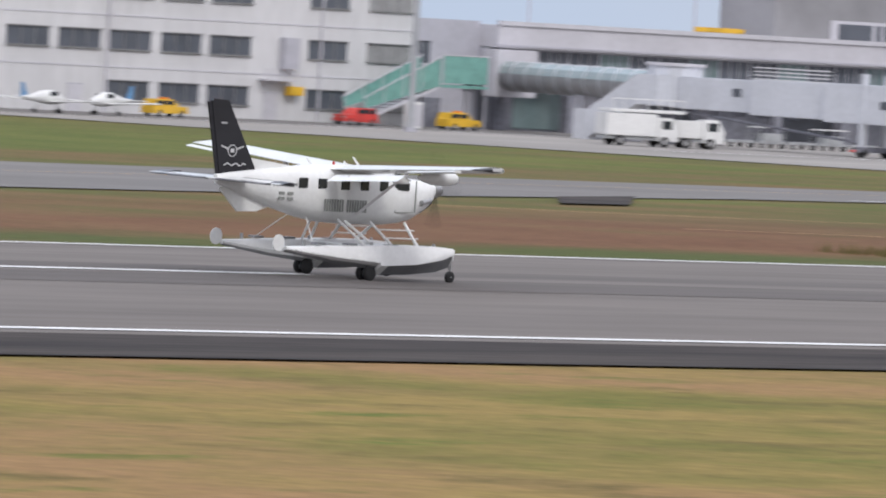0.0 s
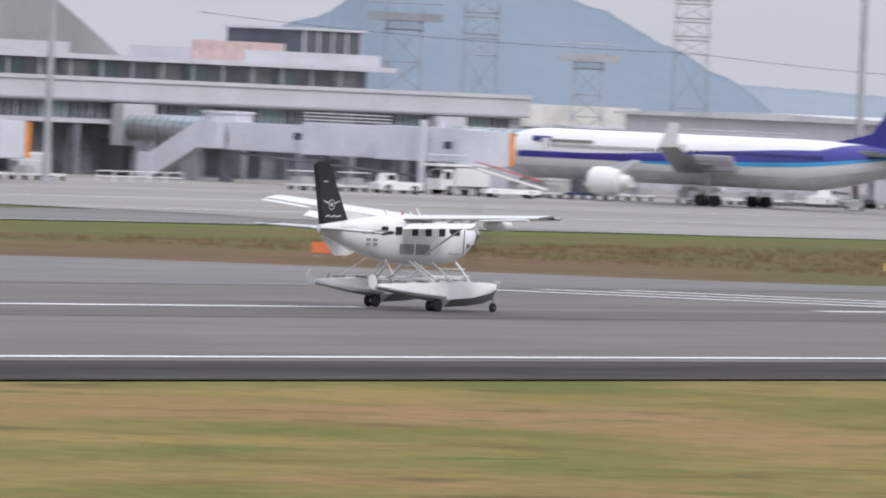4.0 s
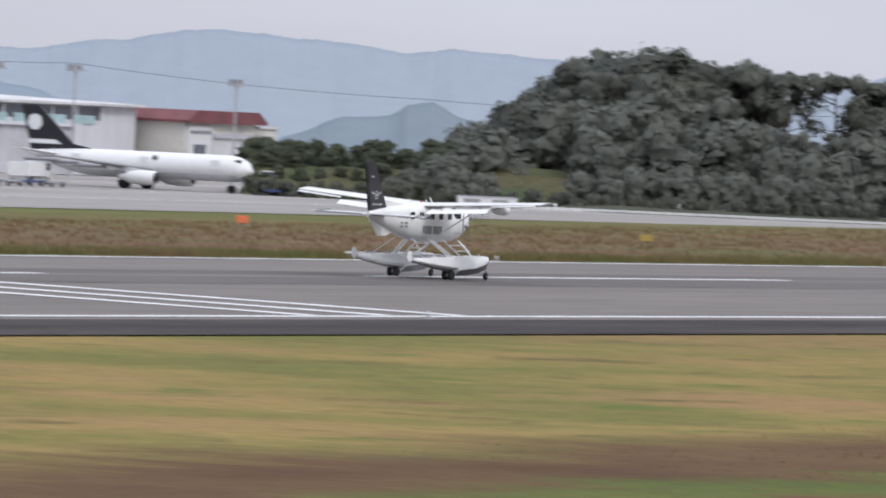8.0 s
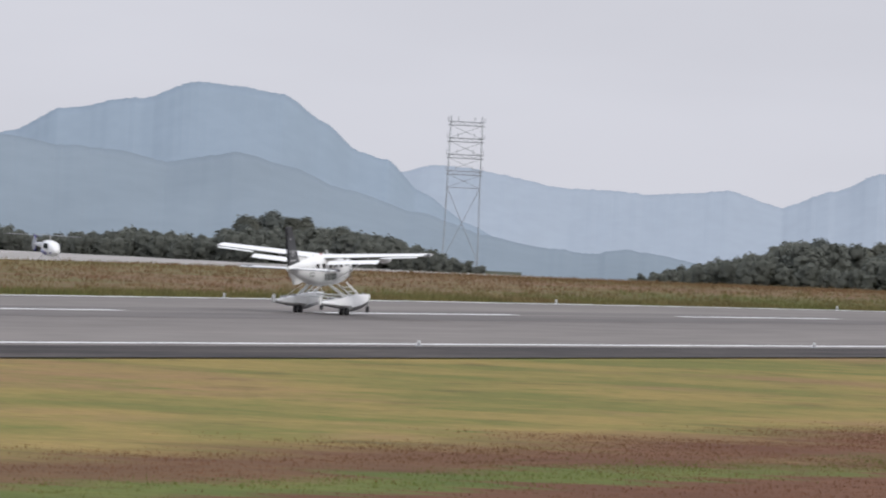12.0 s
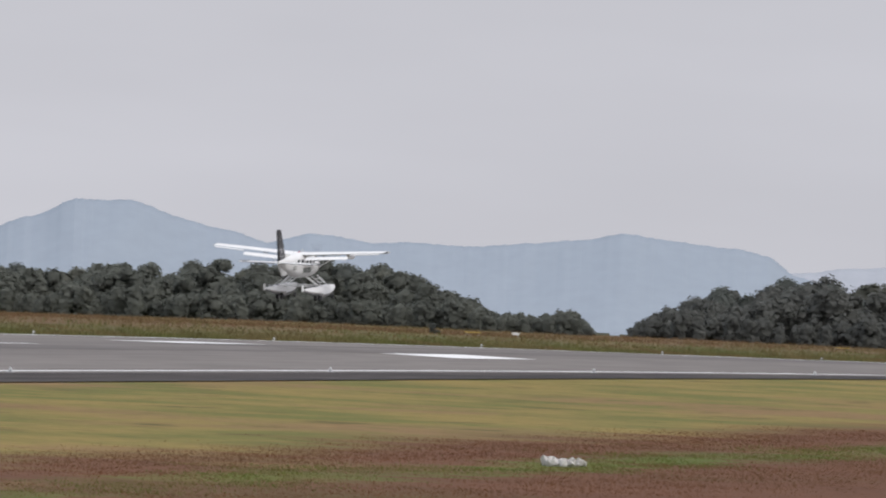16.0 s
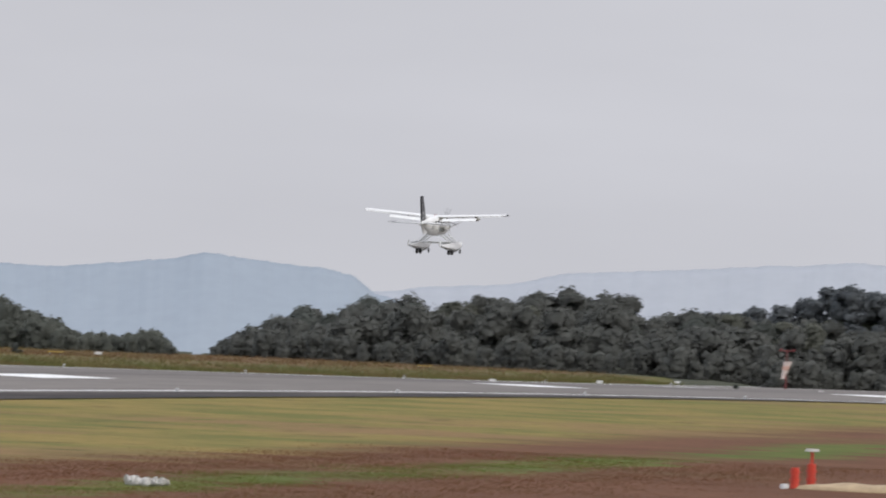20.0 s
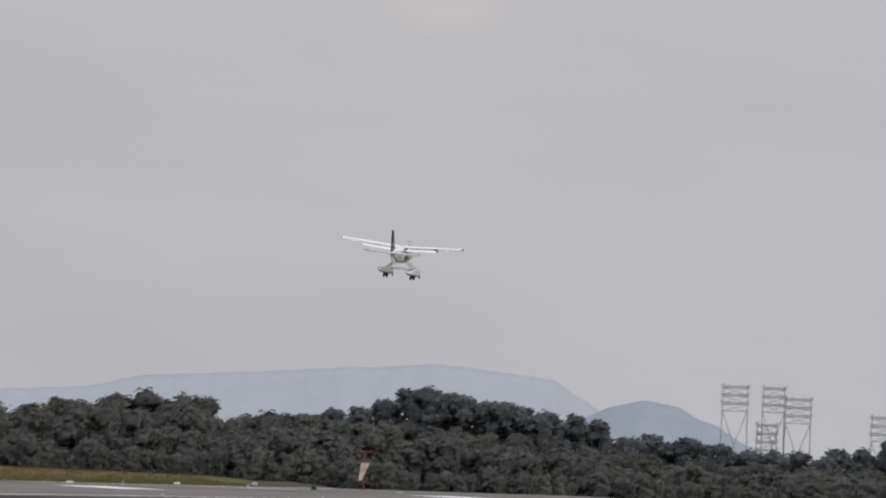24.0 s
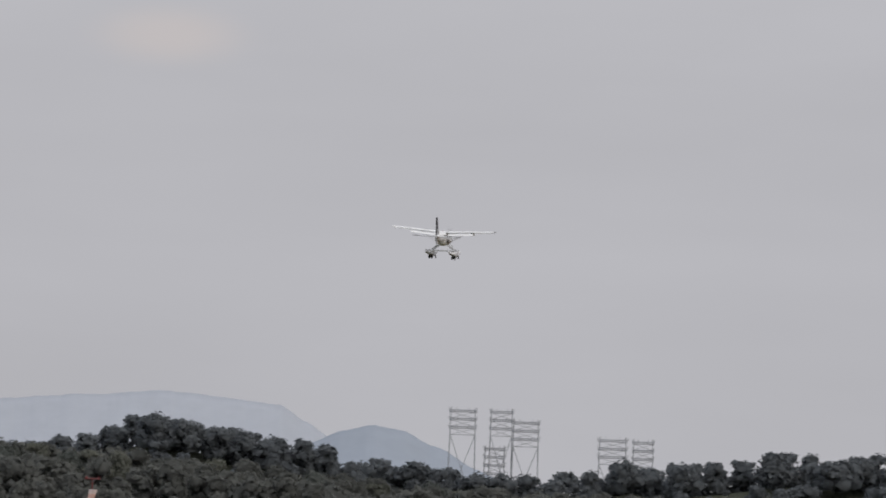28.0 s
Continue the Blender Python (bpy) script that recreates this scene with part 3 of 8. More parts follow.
        bm_rod(bm, (3.36, fy, 0.98), (3.36, fy, 0.2), 0.035)
        bm_rod(bm, (3.15, fy, 0.8), (3.34, fy, 0.36), 0.02)
        bm_rod(bm, (3.34, fy - 0.09, 0.19), (3.34, fy + 0.09, 0.19), 0.025)
        part("nose_gear_leg", bm, STEEL, fl, "thin metal nose gear leg")
        moving.append((wheel_parts(plane, (3.34, fy, 0.19), 0.19, 0.13, False), "y"))
        # float legs, steps and bracing
        for a, b, r in (((0.85, fy, 1.1), (0.62, side * 0.62, 1.78), 0.045), ((1.9, fy, 1.1), (2.05, side * 0.62, 1.78), 0.05), ((0.05, fy, 1.1), (-0.42, side * 0.6, 1.78), 0.045), ((-0.3, fy, 1.1), (-0.72, side * 0.6, 1.82), 0.04), ((-2.4, fy, 1.02), (-1.9, side * 0.45, 1.86), 0.014)):
            bm = bmesh.new()
            bm_rod(bm, a, b, r)
            part("float_leg", bm, WHITE, plane, smooth=True)
        for k in (0.3, 0.62):
            bm = bmesh.new()
            bm_rod(bm, (0.85 - 0.23 * k - 0.1, fy + (side * 0.62 - fy) * k, 1.1 + 0.75 * k), (1.9 + 0.15 * k + 0.2, fy + (side * 0.62 - fy) * k, 1.1 + 0.75 * k), 0.02)
            part("boarding_step", bm, WHITE, plane)
    for x in (1.9, -0.3):
        bm = bmesh.new()
        bm_rod(bm, (x, -1.2, 1.04), (x, 1.2, 1.04), 0.045)
        part("spreader_bar", bm, WHITE, plane, smooth=True)
    # windscreen
    bm = bmesh.new()
    for s in (1, -1):
        bm_loft(bm, [[(2.42, s * 0.06, 3.2), (2.36, s * 0.46, 3.1), (2.34, s * 0.46, 3.07), (2.4, s * 0.06, 3.16)], [(1.7, s * 0.06, 3.44), (1.74, s * 0.46, 3.34), (1.72, s * 0.46, 3.3), (1.68, s * 0.06, 3.4)]])
    part("windscreen", bm, PANE, fus, "dark sloping windscreen")
    # fin, black, with the emblem and the wave in pale lines
    bm = bmesh.new()
    bm_prism(bm, [(-3.62, 3.02), (-4.95, 5.24), (-5.03, 5.32), (-5.6, 5.34), (-5.68, 5.28), (-5.18, 3.0)], -0.055, 0.055)
    fin = part("fin", bm, BLACK, plane, "black fin and rudder with a pale emblem", bevel=0.03)
    bm = bmesh.new()
    bm_prism(bm, [(-2.0, 3.36), (-3.2, 3.5), (-4.16, 3.6), (-4.4, 3.2), (-4.1, 3.02), (-2.6, 3.14)], -0.05, 0.05)
    part("dorsal_fillet", bm, WHITE, plane, bevel=0.03)
    bm = bmesh.new()
    bm_prism(bm, [(-3.0, 2.14), (-3.6, 1.95), (-4.35, 1.93), (-5.12, 2.62), (-4.9, 2.74), (-4.0, 2.6)], -0.04, 0.04)
    part("ventral_fin", bm, WHITE, plane, bevel=0.02)
    bm = bmesh.new()
    bm_prism(bm, [(-5.16, 2.98), (-5.28, 2.98), (-5.8, 5.24), (-5.66, 5.26)], -0.035, 0.035)
    part("rudder_edge", bm, BLACK, fin, bevel=0.01)
    for side in (1, -1):
        bm = bmesh.new()
        for i in range(18):
            a = 2 * math.pi * i / 18
            m = Matrix.Translation((-4.74 + 0.17 * math.cos(a), side * 0.062, 3.78 + 0.17 * math.sin(a))) @ Matrix.Rotation(-a, 4, "Y")
            bm_box(bm, -0.012, 0.012, -0.008, 0.008, -0.034, 0.034, m)
        bm_box(bm, -4.81, -4.67, side * 0.062 - 0.008, side * 0.062 + 0.008, 3.72, 3.84)
        for k in (1, -1):
            bm_prism(bm, [(-4.74 + k * 0.16, 3.86), (-4.74 + k * 0.46, 3.94), (-4.74 + k * 0.46, 3.9), (-4.74 + k * 0.17, 3.8)], side * 0.062 - 0.008, side * 0.062 + 0.008)
        part("fin_emblem", bm, PALE_MARK, fin, "pale winged circle emblem")
        bm = bmesh.new()
        pts = [(-4.16 - 0.05 * i, 3.36 + 0.035 * math.sin(i * 0.95)) for i in range(19)]
        for (xa, za), (xb, zb) in zip(pts, pts[1:]):
            bm_prism(bm, [(xa, za - 0.016), (xa, za + 0.016), (xb, zb + 0.016), (xb, zb - 0.016)], side * 0.062 - 0.008, side * 0.062 + 0.008)
        part("fin_wave", bm, PALE_MARK, fin, "pale wavy line")
        bm = bmesh.new()
        bm_box(bm, -5.25, -5.02, side * 0.062 - 0.008, side * 0.062 + 0.008, 4.6, 4.64)
        part("fin_dash", bm, PALE_MARK, fin, "small pale mark")
    # radar pod under the near wing, and aerials on the roof
    bm = bmesh.new()
    bm_loft(bm, [[(x, -3.55 + r * math.cos(2 * math.pi * i / 14), 3.33 + r * math.sin(2 * math.pi * i / 14)) for i in range(14)] for x, r in ((1.45, 0.03), (1.4, 0.12), (1.25, 0.2), (0.95, 0.24), (0.4, 0.22), (0.0, 0.12), (-0.2, 0.03))])
    part("radar_pod", bm, WHITE, plane, "white radar pod under the wing", smooth=True)
    for x, z, hgt in ((0.6, 3.48, 0.26), (-1.35, 3.44, 0.2), (0.1, 3.5, 0.1)):
        bm = bmesh.new()
        bm_prism(bm, [(x, z), (x - 0.12, z), (x - 0.3 * hgt / 0.4 - 0.14, z + hgt), (x - 0.3 * hgt / 0.4 - 0.08, z + hgt)], -0.012, 0.012)
        part("aerial", bm, WHITE, plane, bevel=0.004)
    bm = bmesh.new()
    bm_rod(bm, (-0.5, 0, 3.48), (-0.5, 0, 3.58), 0.05, 0.03)
    part("beacon", bm, BEACON, plane, "small red beacon")
    return plane, moving


# Dark grey puts the tail's underside shade and boot black into the elevator.
ELEVATOR = material("elevator_shade_grey", (0.1, 0.1, 0.105), 0.5, 0.06, 1.0)
BEACON = material("red_lens", (0.5, 0.05, 0.04), 0.3, 0.05)
seaplane, turning = build_seaplane()


# ---- distance: hazy mountains, each a broad ridge built from its summits ----
def polar(bearing, dist, z=0.0):
    b = radians(bearing)
    return Vector((dist * math.cos(b), dist * math.sin(b), z))


# Distance haze is put into the slopes: blue-grey base colour plus emission.
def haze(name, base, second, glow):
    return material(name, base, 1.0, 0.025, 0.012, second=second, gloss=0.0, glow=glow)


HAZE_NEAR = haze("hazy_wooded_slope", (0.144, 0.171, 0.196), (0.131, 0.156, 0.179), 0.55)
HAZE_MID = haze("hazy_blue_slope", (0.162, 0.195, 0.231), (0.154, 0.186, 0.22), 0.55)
HAZE_FAR = haze("haze_painted_pale_slope", (0.204, 0.231, 0.266), (0.2, 0.227, 0.262), 0.55)
HAZE_FAR2 = haze("haze_painted_grey_slope", (0.21, 0.23, 0.265), (0.2, 0.22, 0.25), 0.55)
HAZE_FAINT = haze("haze_painted_faint_slope", (0.262, 0.275, 0.302), (0.258, 0.271, 0.298), 0.55)


def skyline(ctrl, b):
    """Elevation at a bearing, eased between summits and saddles."""
    for (b0, e0), (b1, e1) in zip(ctrl, ctrl[1:]):
        if b1 <= b <= b0:
            k = (b0 - b) / (b0 - b1)
            return e0 + (e1 - e0) * (0.45 * k + 0.55 * k * k * (3 - 2 * k))
    return ctrl[0][1] if b > ctrl[0][0] else ctrl[-1][1]


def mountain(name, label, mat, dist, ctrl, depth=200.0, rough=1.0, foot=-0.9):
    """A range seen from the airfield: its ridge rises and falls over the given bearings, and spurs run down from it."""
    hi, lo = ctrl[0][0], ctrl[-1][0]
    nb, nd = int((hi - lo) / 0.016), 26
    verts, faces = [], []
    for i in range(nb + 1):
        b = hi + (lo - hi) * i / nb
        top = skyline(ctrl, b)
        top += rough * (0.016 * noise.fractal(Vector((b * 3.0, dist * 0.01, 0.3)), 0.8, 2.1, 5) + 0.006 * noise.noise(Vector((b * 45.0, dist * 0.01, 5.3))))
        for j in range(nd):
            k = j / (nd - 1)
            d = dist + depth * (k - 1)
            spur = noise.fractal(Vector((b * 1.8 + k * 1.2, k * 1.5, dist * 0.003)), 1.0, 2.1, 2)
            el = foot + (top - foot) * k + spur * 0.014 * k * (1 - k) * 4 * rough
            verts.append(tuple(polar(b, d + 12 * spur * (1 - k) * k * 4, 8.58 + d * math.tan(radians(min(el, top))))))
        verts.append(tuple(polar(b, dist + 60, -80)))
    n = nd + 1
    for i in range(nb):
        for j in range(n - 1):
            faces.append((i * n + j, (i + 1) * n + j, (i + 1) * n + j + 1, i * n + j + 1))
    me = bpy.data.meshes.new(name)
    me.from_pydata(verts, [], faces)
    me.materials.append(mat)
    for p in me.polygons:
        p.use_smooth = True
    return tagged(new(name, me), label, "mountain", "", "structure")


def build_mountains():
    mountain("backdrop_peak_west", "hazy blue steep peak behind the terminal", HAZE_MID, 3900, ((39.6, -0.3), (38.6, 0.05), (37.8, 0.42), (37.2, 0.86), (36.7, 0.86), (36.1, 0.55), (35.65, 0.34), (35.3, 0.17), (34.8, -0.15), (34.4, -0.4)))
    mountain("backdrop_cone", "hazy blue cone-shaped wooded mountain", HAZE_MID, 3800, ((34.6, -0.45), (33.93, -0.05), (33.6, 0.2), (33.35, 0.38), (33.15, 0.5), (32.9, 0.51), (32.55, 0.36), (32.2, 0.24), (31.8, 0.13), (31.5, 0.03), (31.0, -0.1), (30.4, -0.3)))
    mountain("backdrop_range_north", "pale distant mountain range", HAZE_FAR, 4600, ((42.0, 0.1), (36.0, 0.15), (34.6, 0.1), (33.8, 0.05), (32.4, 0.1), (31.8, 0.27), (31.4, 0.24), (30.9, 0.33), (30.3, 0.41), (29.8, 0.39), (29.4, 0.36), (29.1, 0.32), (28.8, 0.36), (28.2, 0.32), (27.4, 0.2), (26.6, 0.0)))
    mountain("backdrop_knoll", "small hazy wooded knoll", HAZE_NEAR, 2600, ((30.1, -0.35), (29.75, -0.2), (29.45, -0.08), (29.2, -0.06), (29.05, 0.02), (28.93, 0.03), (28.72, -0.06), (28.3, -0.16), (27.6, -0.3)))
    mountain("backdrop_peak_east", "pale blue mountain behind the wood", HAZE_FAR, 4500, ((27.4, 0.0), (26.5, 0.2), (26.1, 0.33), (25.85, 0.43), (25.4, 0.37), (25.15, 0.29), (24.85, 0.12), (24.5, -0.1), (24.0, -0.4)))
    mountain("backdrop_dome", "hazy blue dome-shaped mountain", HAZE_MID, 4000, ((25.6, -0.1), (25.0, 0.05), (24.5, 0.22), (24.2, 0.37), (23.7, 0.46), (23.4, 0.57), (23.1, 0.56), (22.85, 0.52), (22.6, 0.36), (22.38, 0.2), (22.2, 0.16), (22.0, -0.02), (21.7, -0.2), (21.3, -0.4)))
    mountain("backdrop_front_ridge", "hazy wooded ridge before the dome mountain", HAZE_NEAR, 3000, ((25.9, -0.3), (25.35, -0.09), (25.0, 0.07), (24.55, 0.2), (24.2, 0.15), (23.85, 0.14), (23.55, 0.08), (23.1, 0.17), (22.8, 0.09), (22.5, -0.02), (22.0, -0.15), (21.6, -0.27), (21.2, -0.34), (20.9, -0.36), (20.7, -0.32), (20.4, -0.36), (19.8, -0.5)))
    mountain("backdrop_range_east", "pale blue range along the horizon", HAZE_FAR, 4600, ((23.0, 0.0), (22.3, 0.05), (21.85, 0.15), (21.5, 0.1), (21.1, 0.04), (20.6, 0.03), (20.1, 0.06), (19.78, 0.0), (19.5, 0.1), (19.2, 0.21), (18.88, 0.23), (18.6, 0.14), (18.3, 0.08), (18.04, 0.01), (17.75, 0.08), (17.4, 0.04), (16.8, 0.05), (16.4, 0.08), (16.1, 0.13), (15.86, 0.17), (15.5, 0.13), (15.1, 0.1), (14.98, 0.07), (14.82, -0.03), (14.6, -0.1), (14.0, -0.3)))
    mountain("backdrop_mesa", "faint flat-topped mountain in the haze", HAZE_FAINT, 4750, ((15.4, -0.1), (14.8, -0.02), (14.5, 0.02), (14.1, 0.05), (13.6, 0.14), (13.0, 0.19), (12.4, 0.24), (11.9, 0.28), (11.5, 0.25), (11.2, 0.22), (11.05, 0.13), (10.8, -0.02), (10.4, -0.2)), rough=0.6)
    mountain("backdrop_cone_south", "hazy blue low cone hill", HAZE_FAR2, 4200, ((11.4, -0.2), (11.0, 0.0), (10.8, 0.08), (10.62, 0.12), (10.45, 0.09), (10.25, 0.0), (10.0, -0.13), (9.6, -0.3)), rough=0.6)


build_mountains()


# ---- paved surfaces beyond the runway ----
def lerp_at(table, y):
    for (y0, v0), (y1, v1) in zip(table, table[1:]):
        if y0 <= y <= y1:
            return v0 + (v1 - v0) * (y - y0) / (y1 - y0)
    return table[0][1] if y < table[0][0] else table[-1][1]


def build_paving():
    flat = lambda x, y: level(x, y)
    near = ((60, 300), (291, 320), (326, 333), (379, 360), (440, 380), (480, 388), (1200, 392))
    far = ((60, 345), (361, 397), (495, 427), (540, 440), (1200, 470))
    drape("taxiway", steps(60, 545, 15), steps(0, 1, 0.12), flat, TAXI, 0.0, "grey asphalt taxiway beside the runway", "taxiway",
          edge=lambda x, u: (x, lerp_at(near, x) * (1 - u) + lerp_at(far, x) * u))
    left = ((241, 280), (250, 288), (256, 294), (262, 300), (268, 307), (274, 316))
    right = ((241, 388), (244, 377), (252, 358), (262, 346), (268, 339), (274, 333))
    drape("exit_taxiway", steps(0, 1, 0.1), steps(240.8, 274, 3), flat, TAXI, 0.015, "grey asphalt exit widening from the runway", "taxiway",
          edge=lambda u, y: (lerp_at(left, y) * (1 - u) + lerp_at(right, y) * u, y))
    west = ((380, 545), (440, 543), (470, 536), (494, 526), (525, 514), (554, 505), (660, 470))
    drape("apron", steps(0, 1, 0.03), [386, 400, 413, 425, 440, 455, 470, 494, 525, 554, 580, 620, 660], flat, CONCRETE, 0.0, "pale concrete apron before the terminal", "apron",
          edge=lambda u, y: (lerp_at(west, y) * (1 - u) + (1075 - max(0, y - 440) * 0.3) * u, y))
    stripe("service_road_line", 420, 590, 574.3, 574.9, "white line along the service road", height=flat)
    drape("service_road", steps(380, 600, 15), [574, 582, 592.9], flat, TAXI, 0.012, "dark asphalt service road before the office", "road")
    for y in (446, 484, 528):
        stripe("apron_line", 545, 985, y, y + 0.5, "white painted guide line on the apron", height=flat)
    drape("taxi_line", steps(60, 540, 15), [0, 1], flat, PAINT_OLD, 0.03, "worn yellow taxiway centre line", "marking", edge=lambda x, u: (x, (lerp_at(near, x) + lerp_at(far, x)) / 2 + 0.3 * u))
    drape("taxi_edge_line", steps(395, 545, 15), [0, 1], flat, PAINT, 0.03, "white taxiway edge line", "marking", edge=lambda x, u: (x, lerp_at(near, x) + 1.5 + 0.5 * u))
    for cx, cy, rx, ry, a0 in ((284, 262, 22, 16, -90), (330, 314, 26, 13, 110)):
        for k in range(14):
            pts = [(cx + rx * math.cos(radians(a0 + 12 * q)), cy + ry * math.sin(radians(a0 + 12 * q))) for q in (k, k + 1)]
            drape("lead_off_line", [0, 1], [0, 1], flat, PAINT_OLD, 0.05, "worn orange-yellow curved lead-off line", "marking", edge=lambda u, v, p=pts: (p[0][0] + (p[1][0] - p[0][0]) * u + 0.5 * v, p[0][1] + (p[1][1] - p[0][1]) * u + 0.3 * v))
    drape("patch", [0, 0.25, 0.5, 0.75, 1], [0, 0.5, 1], flat, ASPHALT_DARK, 0.035, "dark bare patch at the taxiway's edge", "patch", edge=lambda u, v: (330 + 7 * u + (19 + 8 * u) * v, 326 + 2 * u + (19 + 7 * u) * v))
    drape("patch", [0, 0.25, 0.5, 0.75, 1], [0, 0.5, 1], flat, ASPHALT_DARK, 0.035, "dark stained sliver of the exit beside the runway", "patch", edge=lambda u, v: (283 + 20 * u, 249.5 + 5 * u + 3.2 * v * math.sin(0.3 + 2.6 * u)))


build_paving()

# ---- the terminal side ----
WALL_W = material("white_office_wall", (0.62, 0.615, 0.62), 0.7, 0.05, 0.15, second=(0.55, 0.545, 0.55), stretch=(1, 1, 0.3))
WALL_G = material("grey_panel_wall", (0.46, 0.455, 0.5), 0.7, 0.06, 0.15, second=(0.41, 0.405, 0.445))
# Undercroft shade is painted in: dark grey for its wall and columns.
WALL_D = material("undercroft_shade_and_dark_parts", (0.15, 0.155, 0.185), 0.7, 0.2, 0.3, second=(0.24, 0.24, 0.275))
# Shade of the upper recess, painted in as a darker wall grey.
RECESS = material("painted_recess_shade", (0.2, 0.2, 0.225), 0.6, 0.15, 0.3)
# Near black on the shopfronts, painting in the deep shade behind the columns.
SHADE = material("painted_shopfront_shade", (0.06, 0.065, 0.08), 0.7, 0.2, 0.4)
ROOF_G = material("grey_curved_roof", (0.3, 0.29, 0.29), 0.6, 0.04, 0.1)
BAND = material("pale_metal_fascia", (0.56, 0.55, 0.585), 0.5, 0.05, 0.2, second=(0.5, 0.49, 0.52))
PANE_B = glass("bluish_glazing", (0.105, 0.115, 0.135), 0.15)
PANE_G = glass("greenish_glazing", (0.17, 0.23, 0.235), 0.2)
BLIND = material("window_blind", (0.3, 0.3, 0.3), 0.8, 0.08)
GREEN_NET = material("green_mesh_cladding", (0.19, 0.4, 0.35), 0.7, 0.1, 1.0)
ORANGE = material("orange_bumper", (0.85, 0.3, 0.05), 0.6, 0.06)
BRIDGE = material("pale_bridge_panel", (0.6, 0.615, 0.66), 0.5, 0.06, 0.3, second=(0.53, 0.545, 0.585))
TUBE = material("grey_tunnel_cladding", (0.32, 0.32, 0.33), 0.5, 0.05, 0.3)
BLUE_TRIM = material("blue_trim", (0.1, 0.25, 0.45), 0.5, 0.05)
PINK = material("faded_pink_panel", (0.6, 0.45, 0.43), 0.7, 0.1, 0.8)
FRONT = 593.0     # the terminal's apron front


def build_box(parent, name, x0, x1, y0, y1, h0, h1, mat, label="", bevel=0.0):
    bm = bmesh.new()
    bm_box(bm, x0, x1, y0, y1, APRON_Z + h0, APRON_Z + h1)
    return part(name, bm, mat, parent, label, bevel=bevel)


def window(parent, x0, x1, h0, h1, y, mat=None, mullions=1, frame_mat=None):
    """A framed window set in a wall that faces the runway: recessed pane, sill, frame and mullions."""
    w = build_box(parent, "window", x0, x1, y - 0.06, y + 0.05, h0, h1, mat or PANE_B, "dark window")
    f = frame_mat or WALL_W
    build_box(w, "window_sill", x0 - 0.1, x1 + 0.1, y - 0.22, y - 0.06, h0 - 0.12, h0, f)
    build_box(w, "window_head", x0 - 0.1, x1 + 0.1, y - 0.22, y - 0.06, h1, h1 + 0.1, f)
    for k in range(mullions):
        x = x0 + (x1 - x0) * (k + 1) / (mullions + 1)
        build_box(w, "mullion", x - 0.04, x + 0.04, y - 0.1, y - 0.06, h0, h1, f)
    return w


FRAME_D = material("grey_window_frame", (0.22, 0.22, 0.22), 0.5, 0.05)


def build_office():
    b = thing("office_building", "white three-storey airport office with rows of dark windows", "building")
    y = FRONT
    build_box(b, "wall", 470, 581, y, y + 30, 0, 15.5, WALL_W)
    build_box(b, "roof", 469.5, 581.5, y - 0.4, y + 30.5, 15.5, 16.0, BAND)
    for h in (3.9, 8.3, 12.6):
        build_box(b, "storey_band", 470, 581, y - 0.05, y, h, h + 0.12, BAND)
    for x in (476, 530.2, 544.2, 569.4):
        build_box(b, "drainpipe", x, x + 0.18, y - 0.2, y - 0.02, 0, 15.5, BAND)
    for h0, h1 in ((5.5, 7.05), (10.0, 11.5), (1.2, 2.75)):
        for x0, x1 in ((477, 481), (484, 488), (492, 496.4), (499, 503.5), (507, 511.5), (515, 519.5), (526, 531), (532.7, 537.5), (538.7, 543.4), (544.6, 549.3), (550.6, 555.2), (556.3, 561.1), (568.1, 572.7), (575.2, 581 - 0.6)):
            if h0 < 2 and x0 in (538.7, 526, 532.7):
                continue
            window(b, x0, x1, h0, h1, y, BLIND if x0 in (575.2,) else PANE_B, 2, FRAME_D)
    for x0, x1, h in ((526.4, 531.6, 2.6), (540, 541.6, 2.3), (563, 564.6, 2.3)):
        d = build_box(b, "door", x0, x1, y - 0.08, y + 0.05, 0, h, BAND, "pale grey door")
        build_box(d, "door_frame", x0 - 0.1, x1 + 0.1, y - 0.06, y - 0.02, h, h + 0.12, WALL_G)
    build_box(b, "balcony", 562.2, 566, y - 1.1, y, 3.4, 3.55, BAND)
    for k in range(6):
        build_box(b, "baluster", 562.2 + 0.72 * k, 562.28 + 0.72 * k, y - 1.1, y - 1.02, 3.55, 4.5, BAND)
    build_box(b, "ladder_cage", 564.6, 566.4, y - 0.7, y - 0.05, 4.5, 7.2, WALL_G)
    build_box(b, "sign_box", 565.2, 567.0, y - 0.9, y - 0.3, 2.2, 3.0, YELLOW, "small yellow sign box", bevel=0.05)


YELLOW = material("yellow_paint", (0.75, 0.45, 0.03), 0.4, 0.06, 1.0)
RED = material("red_paint", (0.6, 0.05, 0.04), 0.35, 0.06, 1.0)
VAN_W = material("white_vehicle_paint", (0.74, 0.74, 0.73), 0.35, 0.05, 0.5, second=(0.67, 0.67, 0.66))
VAN_G = material("grey_vehicle_paint", (0.4, 0.41, 0.42), 0.4, 0.06, 1.0)
STONE = material("pale_stones", (0.55, 0.53, 0.5), 0.9, 0.15, 2.0)
LAMP_Y = material("amber_panel", (0.85, 0.55, 0.06), 0.5, 0.05)


